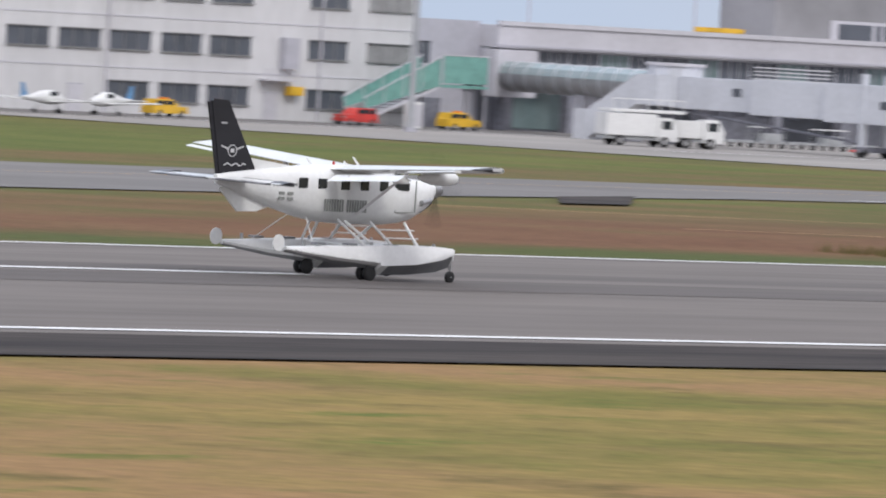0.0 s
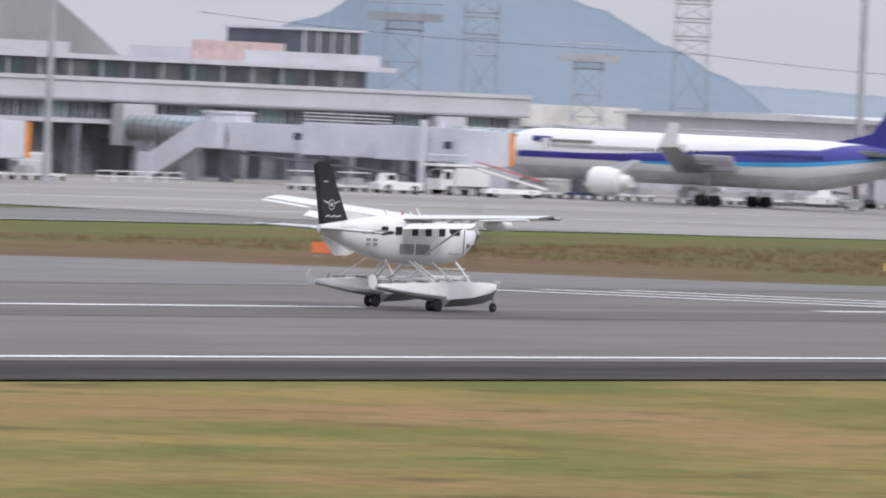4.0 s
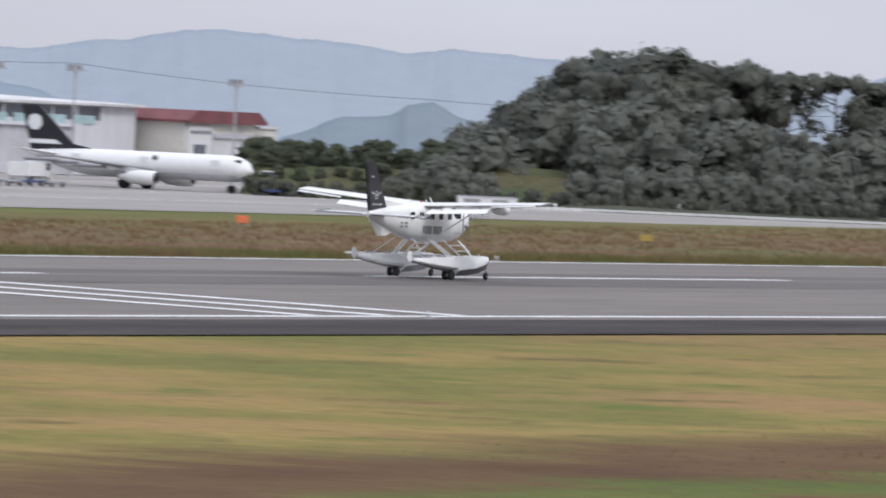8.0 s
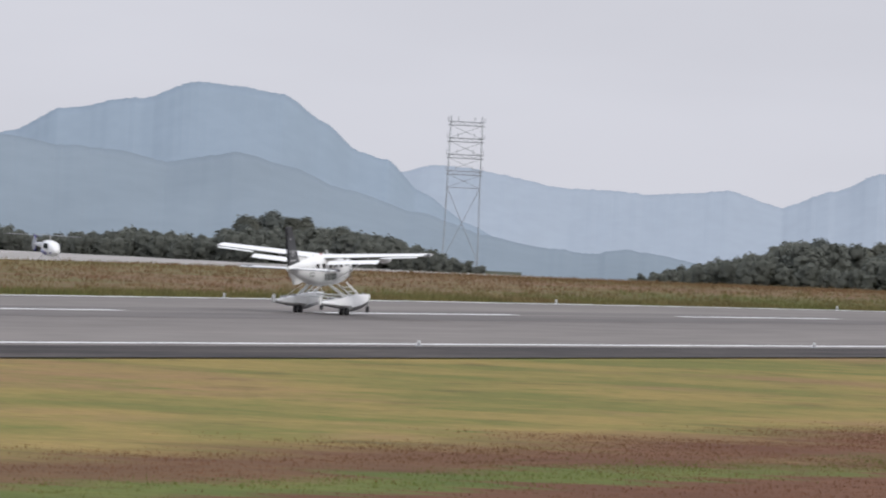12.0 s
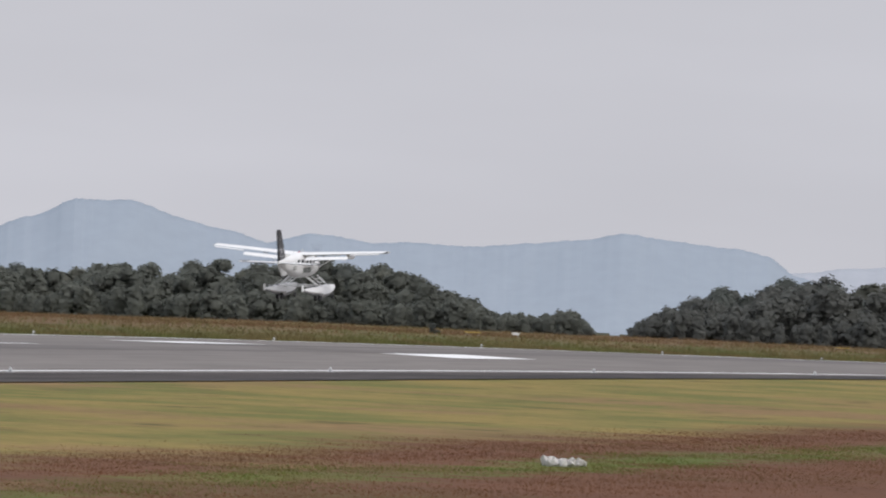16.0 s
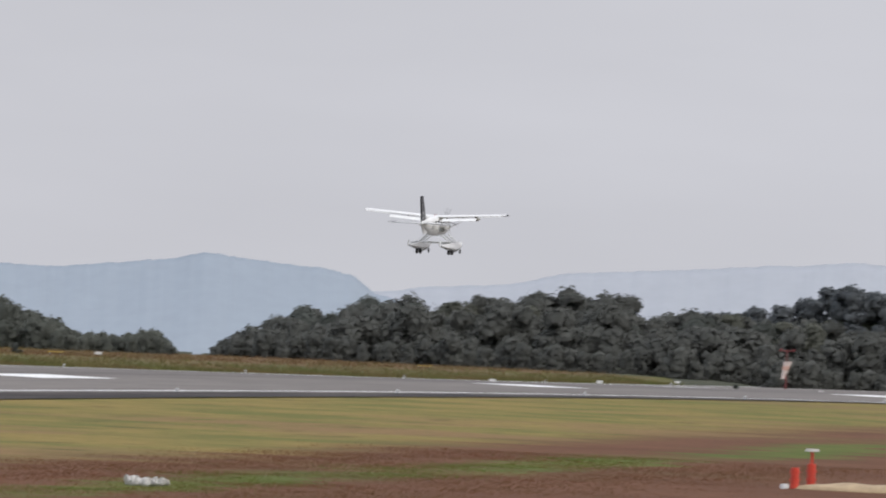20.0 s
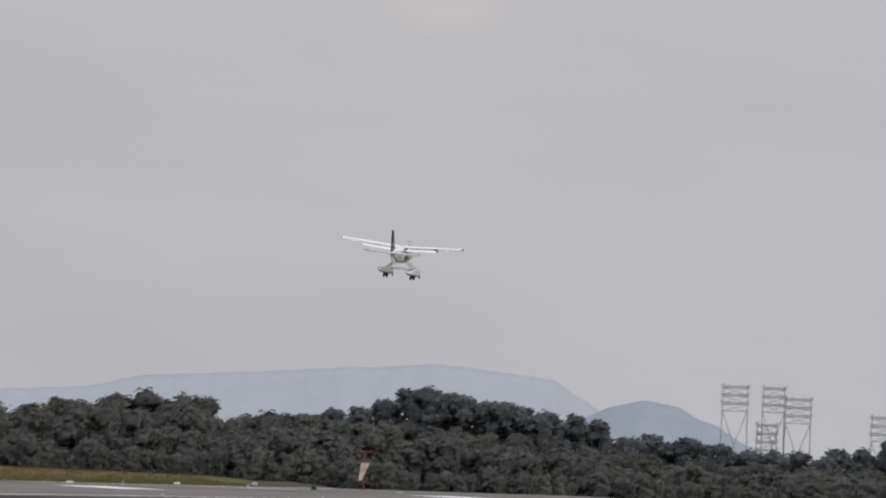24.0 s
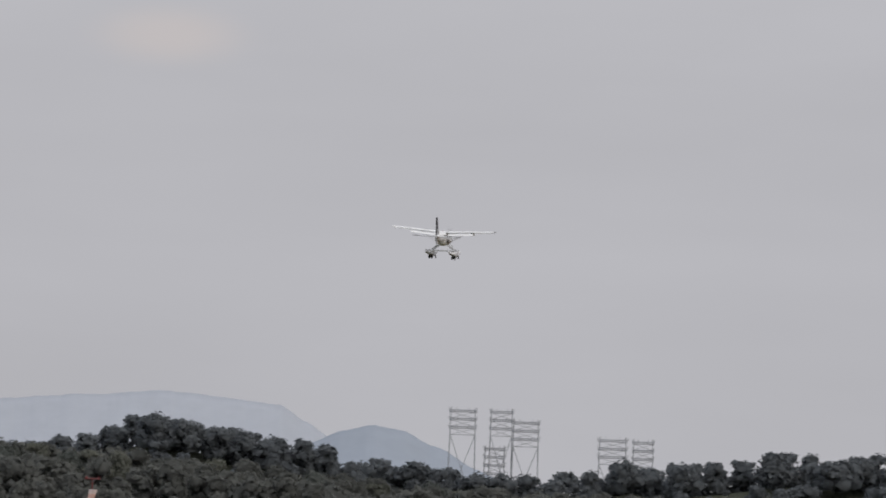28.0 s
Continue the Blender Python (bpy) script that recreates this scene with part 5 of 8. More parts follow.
def build_light_aircraft(m):
    p = thing("light_aircraft", "small white parked light aircraft by the office", "airplane", m)
    bm = bmesh.new()
    bm_loft(bm, [ellipse(x, w, a, b, 12) for x, w, a, b in ((3.2, 0.4, 0.9, 1.3), (2.4, 0.9, 0.75, 1.5), (1.0, 1.1, 0.7, 1.95), (-0.5, 1.0, 0.8, 1.9), (-2.5, 0.5, 1.0, 1.5), (-4.2, 0.2, 1.15, 1.4))])
    part("fuselage", bm, WHITE, p, smooth=True)
    for s in (-1, 1):
        bm = bmesh.new()
        bm_loft(bm, [airfoil(1.2, 1.4 - 0.4 * k, s * (0.3 + 4.8 * k), 0.95 + 0.25 * k, 0.16) for k in (0, 1)])
        part("wing", bm, WHITE, p, smooth=True)
        bm = bmesh.new()
        bm_loft(bm, [airfoil(-3.3, 0.8, s * (0.05 + 1.6 * k), 1.3, 0.08) for k in (0, 1)])
        part("tailplane", bm, WHITE, p, smooth=True)
        bm = bmesh.new()
        bm_box(bm, 0.0, 1.3, s * 0.5 - 0.04, s * 0.5 + 0.04, 1.45, 1.8)
        part("window", bm, PANE, p, bevel=0.02)
    bm = bmesh.new()
    bm_prism(bm, [(-3.1, 1.35), (-3.9, 2.5), (-4.3, 2.5), (-4.2, 1.3)], -0.05, 0.05)
    part("fin", bm, BLUE_TRIM, p, "blue fin")
    for x, y in ((2.2, 0), (0.5, -1.2), (0.5, 1.2)):
        bm = bmesh.new()
        bm_rod(bm, (x, y - 0.07, 0.2), (x, y + 0.07, 0.2), 0.2, seg=12)
        w = part("wheel", bm, RUBBER, p)
        bm = bmesh.new()
        bm_rod(bm, (x, y, 0.2), (x, y * 0.6, 0.95), 0.04, seg=6)
        part("gear_leg", bm, STEEL, w)


def at(bearing, dist, turn=0.0):
    q = polar(bearing, dist)
    return pose(q.x, q.y, level(q.x, q.y) + 0.01, 0, 0, turn)


def build_vehicles():
    A = APRON_Z
    build_car(pose(543, 584, A, 0, 0, 0), YELLOW, "yellow airport patrol car before the office", ORANGE)
    build_car(pose(566, 584.5, A, 0, 0, 180), RED, "red hatchback parked before the office")
    build_car(pose(577.5, 583.5, A, 0, 0, 0), YELLOW, "yellow airport car under the green stairs", ORANGE)
    build_car(pose(519.5, 584.5, A, 0, 0, 0), YELLOW, "yellow airport car beside the light aircraft", ORANGE)
    build_light_aircraft(pose(523, 577, A, 0, 0, 20))
    build_light_aircraft(pose(532, 579, A, 0, 0, 200))
    build_truck(pose(560.2, 545, A, 0, 0, -20), "white high-lift catering truck with a roof platform", 6.6, 2.7, lift=True)
    build_truck(pose(566.6, 544.5, A, 0, 0, -30), "white service truck beside the catering truck", 4.6, 2.3)
    for k in range(2):
        build_cart(pose(612 + 3.9 * k, 541 + 0.3 * k, A, 0, 0, 4), paint=VAN_G)
    build_tug(pose(634, 539, A, 0, 0, 10))
    build_cart(pose(640, 541, A, 0, 0, -8), canopy=False)
    for k in range(4):
        build_cart(pose(697 + 3.8 * k, 541, A, 0, 0, 0), canopy=k % 2 == 0)
    build_tug(pose(706, 537, A, 0, 0, 160), "white towing tractor before the big airliner")
    build_truck(pose(717, 538, A, 0, 0, 170), "white baggage loader truck at the airliner's nose", 6.4, 2.6, lift=True)
    for k in range(7):
        build_cart(pose(760 + 3.6 * k, 531 + 0.5 * k, A, 0, 0, 6), ("open baggage dolly beside the big airliner", "baggage cart loaded under its canopy")[k % 2], k % 2 == 1, VAN_G if k % 3 == 0 else None)
    build_loader(pose(756, 519, A, 0, 0, 35))
    build_loader(pose(716, 531, A, 0, 0, 150))
    build_loader(pose(795, 493, A, 0, 0, 20))
    for k in range(5):
        build_cart(pose(729 + 3.7 * k, 536, A, 0, 0, 3), "low cargo dolly under the airliner's wing", k % 2 == 0, NAVY_P if k in (1, 2) else None)
    for k in range(2):
        build_cart(pose(597 + 4.2 * k, 549, A, 0, 0, 170), "open trolley parked under the boarding bridge", k == 2)
    for k in range(4):
        build_cart(pose(663 + 3.8 * k, 553, A, 0, 0, 12), "baggage trolley near the bridge's foot", k % 2 == 0)
    for k in range(5):
        build_cart(pose(590 + 3.9 * k, 562, A, 0, 0, 175), "grey trolley before the terminal's columns", k % 2 == 1, VAN_G)
    for k in range(5):
        build_cart(pose(741 + 4.0 * k, 528 + 0.4 * k, A, 0, 0, 8), canopy=k != 2)
    build_tug(pose(765, 529, A, 0, 0, 20), "white tractor between the airliners")
    build_truck(pose(799, 497, A, 0, 0, 175), "white belt loader truck behind the airliner", 5.4, 2.4)
    for k in range(4):
        build_cart(pose(806 + 4.2 * k, 496, A, 0, 0, 0), "low dark dolly before the hangar", False, (NAVY_P, VAN_G)[k % 2])
    for k in range(4):
        build_cart(pose(838.5 + 3.9 * k, 481 + 0.4 * k, A, 0, 0, 5), "dark empty dolly on the apron's east side", False, NAVY_P)
    build_truck(pose(829, 505, A, 0, 0, 10), "white fuel truck beside the jet with the black tail", 7.0, 2.3)
    build_truck(pose(851, 488, A, 0, 0, 185), "white service truck beside the jet's nose", 6.5, 2.0)
    # white cabinets, barriers and bins
    for x, y, w, h in ((570.5, 582, 1.4, 2.3), (587.5, 533, 1.3, 1.9), (697.5, 574, 3.6, 2.3)):
        bm = bmesh.new()
        bm_box(bm, x - w / 2, x + w / 2, y - 0.5, y + 0.5, A, A + h)
        c = single("equipment_cabinet", bm, VAN_W, "white equipment cabinet standing on the apron", "cabinet", "cabinets", bevel=0.04)
        bm = bmesh.new()
        bm_box(bm, x - w / 2 + 0.1, x + w / 2 - 0.1, y - 0.53, y - 0.5, A + 0.2, A + h - 0.2)
        part("cabinet_door", bm, BAND, c)
    for k in range(5):
        x = 686 + 2.6 * k
        f = thing("barrier", "white railing barrier under the boarding bridge", "barrier", pose(x, 556, A), "barriers")
        for z in (0.5, 1.0):
            bm = bmesh.new()
            bm_rod(bm, (-1.2, 0, z), (1.2, 0, z), 0.05, seg=6)
            part("rail", bm, VAN_W, f)
        for q in (-1.2, 1.2):
            bm = bmesh.new()
            bm_rod(bm, (q, 0, 0), (q, 0, 1.05), 0.05, seg=6)
            part("post", bm, VAN_W, f)
    # tow bar
    tb = thing("tow_bar", "orange-red tow bar lying on the apron", "tow bar", pose(591, 548, A, 0, 0, 15))
    bm = bmesh.new()
    bm_rod(bm, (-2.2, 0, 0.35), (2.2, 0, 0.4), 0.09, seg=8)
    part("bar", bm, RED, tb)
    for s in (-0.35, 0.35):
        bm = bmesh.new()
        bm_rod(bm, (0.2, s - 0.06, 0.2), (0.2, s + 0.06, 0.2), 0.2, seg=10)
        part("wheel", bm, RUBBER, tb)


build_vehicles()


# ---- airliners on their stands: x ahead, origin on the ground between the main wheels ----
NAVY = material("deep_blue_livery", (0.035, 0.03, 0.26), 0.3, 0.04, 0.3, coat=0.3)
SKY_BLUE = material("light_blue_livery", (0.05, 0.36, 0.66), 0.3, 0.04, 0.3)
LIVERY_W = material("white_airliner_paint", (0.74, 0.74, 0.73), 0.3, 0.03, 0.2, second=(0.7, 0.7, 0.69))
BELLY = material("grey_belly_paint", (0.62, 0.63, 0.65), 0.4, 0.04, 0.5)
WING_G = material("grey_wing_skin", (0.3, 0.3, 0.31), 0.4, 0.06, 0.2)
RED_MARK = material("red_emblem", (0.62, 0.03, 0.04), 0.4, 0.05)


def build_airliner(m, label, nose, tail, dia, span, fin_h, engine, scheme, low):
    p = thing("airliner", label, "airplane", m, "parked airliners")
    zc, r = low + dia / 2, dia / 2

    def sec(u):
        """Radius and centre height at u along the fuselage, -1 tail to 1 nose."""
        if u > 0.78:
            k = (u - 0.78) / 0.22
            return r * math.sqrt(max(0.002, 1 - k ** 2.2)), zc - 0.16 * r * k * k
        if u < -0.4:
            k = (-0.4 - u) / 0.6
            return r * (1 - 0.9 * k ** 1.5), zc + r * 0.62 * k ** 1.6
        return r, zc

    def skin(angles, us, proud):
        bm = bmesh.new()
        rings = []
        for u in us:
            rr, z = sec(u)
            x = (tail + nose) / 2 + (tail + nose) * 0 + (u * (nose + tail) / 2) + (nose - tail) / 2 - (tail + nose) / 2
            rings.append([(x, (rr + proud) * math.cos(a), z + (rr + proud) * math.sin(a)) for a in angles(u)])
        return bm, rings

    us = [-1 + 2 * i / 40 for i in range(41)]
    bm, rings = skin(lambda u: [2 * math.pi * i / 24 for i in range(24)], us, 0)
    bm_loft(bm, rings)
    body = part("fuselage", bm, LIVERY_W, p, smooth=True)
    bm, rings = skin(lambda u: [radians(-150 + 120 * i / 10) for i in range(11)], us[2:-2], 0.015)
    bm_loft(bm, rings, close=False)
    part("belly", bm, BELLY, body, "grey belly", smooth=True)
    bands = []
    if scheme == "blue":
        bands = [(NAVY, -10, 4, 0.1), (SKY_BLUE, -19, -10, 0.2)]
        for side in (1, -1):
            for mat, lo, hi, cut in bands:
                def arc(u, lo=lo, hi=hi, side=side):
                    lift = 30 * max(0.0, min(1.0, (0.35 - u) / 1.2))
                    w = 1.0 if hi > 0 else max(0.0, min(1.0, (0.42 - u) * 3))
                    top = hi
                    if hi > 0:
                        top = hi + 16 * max(0.0, min(1.0, (0.55 - u) / 0.9)) + 62 * max(0.0, min(1.0, (-0.5 - u) / 0.28))
                    bot = hi - (hi - lo) * w if hi <= 0 else lo
                    aa = [radians(bot + (top - bot) * i / 4 + lift * 0.75) for i in range(5)]
                    return [a if side > 0 else math.pi - a for a in aa]
                bm, rings = skin(arc, us[3:-3], 0.03)
                bm_loft(bm, rings, close=False)
                part("livery_band", bm, mat, body, smooth=True)
    # cabin windows in a row, the cockpit, doors
    n = int((nose + tail) * 0.85)
    for side in (1, -1):
        bm = bmesh.new()
        for i in range(n if scheme != "black" else 0):
            u = -0.52 + 1.28 * i / n
            x = u * (nose + tail) / 2 + (nose - tail) / 2
            bm_box(bm, x - 0.13, x + 0.13, side * r * 0.985 - 0.05, side * r * 0.985 + 0.05, zc + 0.12 * dia, zc + 0.12 * dia + 0.36)
        if scheme != "black":
            tagged(part("cabin_windows", bm, PANE, body, "row of small dark windows"), kind="stuff")
        for u in (0.1, 0.72) if scheme == "blue" else (-0.5, 0.1, 0.72):
            x = u * (nose + tail) / 2 + (nose - tail) / 2
            bm = bmesh.new()
            bm_box(bm, x - 0.5, x + 0.5, side * r * 0.99 - 0.04, side * r * 0.99 + 0.04, zc - 0.06 * dia, zc + 0.3 * dia)
            part("cabin_door", bm, LIVERY_W, body, bevel=0.03)
        bm = bmesh.new()
        bm_box(bm, nose - 0.16 * dia * 4, nose - 0.1 * dia * 4, side * r * 0.5 - 0.25, side * r * 0.5 + 0.25, zc + 0.22 * dia, zc + 0.34 * dia)
        part("cockpit_window", bm, PANE, body, bevel=0.05)
    # wings, engines, tailplane
    for side in (1, -1):
        bm = bmesh.new()
        root, tip = span * 0.16, span * 0.05
        bm_loft(bm, [airfoil(0.30 * root + 0.085 * span - k * span * 0.29, root + (tip - root) * min(1, k * 1.25), side * (r * 0.7 + (span / 2 - r * 0.7) * k), low + 0.3 * dia + span * 0.05 * k, dia * 0.2 * (1 - 0.75 * k)) for k in (0, 0.2, 0.4, 0.7, 1)])
        wing = part("wing", bm, WING_G, p, "grey swept wing", smooth=True)
        for k in (0.3, 0.55, 0.72):
            bm = bmesh.new()
            yy = side * (r * 0.7 + (span / 2 - r * 0.7) * k)
            bm_loft(bm, [ellipse(x, 0.4, low + 0.16 * dia + span * 0.05 * k, low + 0.3 * dia + span * 0.05 * k, 8) for x in (-0.4 - span * 0.29 * (k - 0.2), -4.6 - span * 0.29 * (k - 0.2))])
            bmesh.ops.translate(bm, verts=bm.verts, vec=(0, yy, 0))
            part("flap_fairing", bm, WING_G, wing, smooth=True)
        if scheme != "black":
            bm = bmesh.new()
            xt = 0.30 * root + 0.085 * span - span * 0.29
            bm_loft(bm, [airfoil(xt - q * 1.4, tip * (1 - 0.5 * q), side * (span / 2 + 0.3 * q), low + 0.3 * dia + span * 0.05 + 2.2 * q, 0.12) for q in (0, 1)])
            part("winglet", bm, LIVERY_W, wing, smooth=True)
        ex, ey, ez, er = engine
        bm = bmesh.new()
        prof = ((ex, er * 0.86), (ex - 0.15, er), (ex - 1.6, er * 1.06), (ex - 3.2, er * 0.85), (ex - 3.3, er * 0.6), (ex - 4.3, er * 0.42))
        bm_loft(bm, [[(x, side * ey + q * math.cos(2 * math.pi * i / 20), ez + q * math.sin(2 * math.pi * i / 20)) for i in range(20)] for x, q in prof])
        eng = part("engine", bm, LIVERY_W, p, "white engine nacelle", smooth=True)
        bm = bmesh.new()
        bm_rod(bm, (ex - 0.02, side * ey, ez), (ex + 0.02, side * ey, ez), er * 0.78, seg=20)
        part("intake", bm, BLACK, eng, "dark engine intake")
        bm = bmesh.new()
        bm_prism(bm, [(ex - 0.8, ez + er * 0.9), (ex - 4.6, ez + er * 1.6), (ex - 5.4, ez + er * 1.5), (ex - 3.4, ez + er * 0.6)], side * ey - 0.15, side * ey + 0.15)
        part("pylon", bm, BELLY, eng)
        bm = bmesh.new()
        bm_loft(bm, [airfoil(-tail + dia * 1.75 - k * span * 0.1, dia * 1.05 * (1 - 0.55 * k), side * (0.1 * dia + span * 0.18 * k), zc + r * 0.45 + 0.5 * k, 0.28 * (1 - 0.5 * k)) for k in (0, 1)])
        part("tailplane", bm, WING_G if scheme != "black" else LIVERY_W, p, smooth=True)
        # main gear
        gy = side * span * 0.095
        bm = bmesh.new()
        bm_rod(bm, (0, gy, 0.5), (0.1, gy, low + 0.4 * dia), 0.16)
        leg = part("gear_leg", bm, STEEL, p)
        for dx in ((-0.75, 0.75) if dia > 4.5 else (0,)):
            for dy in (-0.4, 0.4):
                bm = bmesh.new()
                bm_rod(bm, (dx, gy + dy - 0.16, 0.54), (dx, gy + dy + 0.16, 0.54), 0.54, seg=16)
                part("wheel", bm, RUBBER, leg, bevel=0.05)
    bm = bmesh.new()
    bm_rod(bm, (nose * 0.82, 0, 0.4), (nose * 0.8, 0, low + 0.2 * dia), 0.12)
    leg = part("nose_leg", bm, STEEL, p)
    for dy in (-0.25, 0.25):
        bm = bmesh.new()
        bm_rod(bm, (nose * 0.82, dy - 0.12, 0.4), (nose * 0.82, dy + 0.12, 0.4), 0.4, seg=14)
        part("wheel", bm, RUBBER, leg, bevel=0.04)
    # fin
    fb = zc + r * 0.9
    x0 = -tail + dia * 0.28
    chord = dia * (1.5 if scheme != "black" else 1.9)
    out = [(x0 + chord * 1.55, fb), (x0 + chord * 0.95, fb + 0.12 * (fin_h - fb)), (x0 + chord * 0.12, fin_h), (x0 - chord * 0.28, fin_h), (x0, fb - 0.35 * r)]
    bm = bmesh.new()
    bm_prism(bm, out, -0.16, 0.16)
    fin = part("fin", bm, {"blue": NAVY, "red": LIVERY_W, "black": BLACK}[scheme], p, {"blue": "deep blue fin", "red": "white fin with a red round emblem", "black": "black fin"}[scheme], bevel=0.06)
    fx = lambda k, q: x0 - chord * 0.28 * k + q * (1 - 0.6 * k)
    fz = lambda k: fb + (fin_h - fb) * k
    for side in (-0.18, 0.18):
        if scheme == "blue":
            bm = bmesh.new()
            bm_prism(bm, [(fx(0, 0) - 0.05, fb - 0.2), (fx(0, 0) + 1.0, fb - 0.2), (fx(1, 0) + 0.75, fin_h - 0.05), (fx(1, 0) + 0.02, fin_h - 0.05)], side - 0.03, side + 0.03)
            part("rudder_band", bm, SKY_BLUE, fin, "light blue rudder edge")
            for k, q, w in ((0.2, 4.9, 1.0), (0.42, 4.4, 1.0), (0.62, 3.9, 0.9)):
                bm = bmesh.new()
                x, z = fx(k, q) - 0.6, fz(k)
                bm_prism(bm, [(x, z - 0.5), (x + 0.5, z - 0.7), (x + 0.1, z + 1.5), (x - 0.5, z + 1.6)], side - 0.05, side + 0.05)
                bm_prism(bm, [(x - 0.9, z - 0.1), (x - 0.4, z - 0.3), (x - 0.7, z + 1.7), (x - 1.2, z + 1.8)], side - 0.06, side + 0.06)
                bm_prism(bm, [(x - 0.8, z + 0.5), (x + 0.3, z + 0.2), (x + 0.2, z + 0.6), (x - 0.8, z + 0.9)], side - 0.07, side + 0.07)
                part("fin_mark", bm, LIVERY_W, fin, "plain white slanted mark")
        if scheme == "red":
            bm = bmesh.new()
            bm_rod(bm, (fx(0.42, 2.0), side - 0.03, fz(0.42)), (fx(0.42, 2.0), side + 0.03, fz(0.42)), 1.05, seg=24)
            e = part("fin_emblem", bm, RED_MARK, fin, "plain red disc")
            bm = bmesh.new()
            bm_rod(bm, (fx(0.42, 2.0), side - 0.05, fz(0.42) + 0.35), (fx(0.42, 2.0), side + 0.05, fz(0.42) + 0.35), 0.4, seg=16)
            part("emblem_centre", bm, LIVERY_W, e)
        if scheme == "black":
            bm = bmesh.new()
            bm_rod(bm, (fx(0.55, 1.6), side - 0.03, fz(0.6)), (fx(0.55, 1.6), side + 0.03, fz(0.6)), 0.9, seg=7)
            part("fin_mark", bm, LIVERY_W, fin, "plain white mark")
            bm = bmesh.new()
            bm_prism(bm, [(fx(0.1, -0.1), fz(0.1)), (fx(0.1, 4.0), fz(0.1)), (fx(0.2, 3.6), fz(0.2)), (fx(0.2, -0.1), fz(0.2))], side - 0.03, side + 0.03)
            part("fin_band", bm, LIVERY_W, fin, "white band")
    # lettering as plain bars
    k0, k1, mat, zz = {"blue": (0.78, 0.5, NAVY, 0.24), "red": (0.74, 0.15, GREY_MARK, 0.28), "black": (0.2, 0.1, GREY_MARK, 0.2)}[scheme]
    for i in range(16 if scheme != "black" else 3):
        u = k0 + (k1 - k0) * i / 16
        x = u * (nose + tail) / 2 + (nose - tail) / 2
        for side in (1, -1):
            bm = bmesh.new()
            small = scheme == "blue" and i > 4
            bm_box(bm, x - 0.16, x + 0.14, side * r * 0.9 - 0.12, side * r * 0.9 + 0.12, zc + zz * dia, zc + zz * dia + (0.24 if small else 0.46))
            part("lettering_bar", bm, GREY_MARK if small else mat, body)
    return p


def build_airliners():
    A = APRON_Z
    build_airliner(pose(735, 518.6, A, 0, 0, 90), "white airliner with deep blue band and fin at its stand", 28.0, 24.0, 4.85, 45.0, 15.2, (11.0, 7.6, 1.95, 1.35), "blue", 1.9)
    build_airliner(pose(782, 509.0, A, 0, 0, 90), "white airliner with a red disc on its fin at its stand", 19.0, 19.0, 3.7, 33.5, 12.1, (6.4, 4.7, 1.35, 0.98), "red", 1.2)
    build_airliner(pose(842, 500.0, A, 0, 0, -90), "white regional jet with a black fin at its stand", 14.0, 13.5, 2.75, 24.0, 8.2, (4.6, 3.8, 1.2, 0.75), "black", 1.15)


build_airliners()

# ---- hangars and sheds east of the terminal ----
HANGAR = material("pale_hangar_cladding", (0.6, 0.6, 0.63), 0.6, 0.05, 0.15, second=(0.53, 0.53, 0.56), stretch=(3, 1, 0.3))
CREAM = material("cream_hangar_wall", (0.62, 0.6, 0.55), 0.7, 0.05, 0.2)
RED_ROOF = material("rust_red_roof", (0.17, 0.055, 0.06), 0.7, 0.08, 0.5)
ROOF_W = material("white_metal_roof", (0.6, 0.6, 0.6), 0.45, 0.04, 0.2)


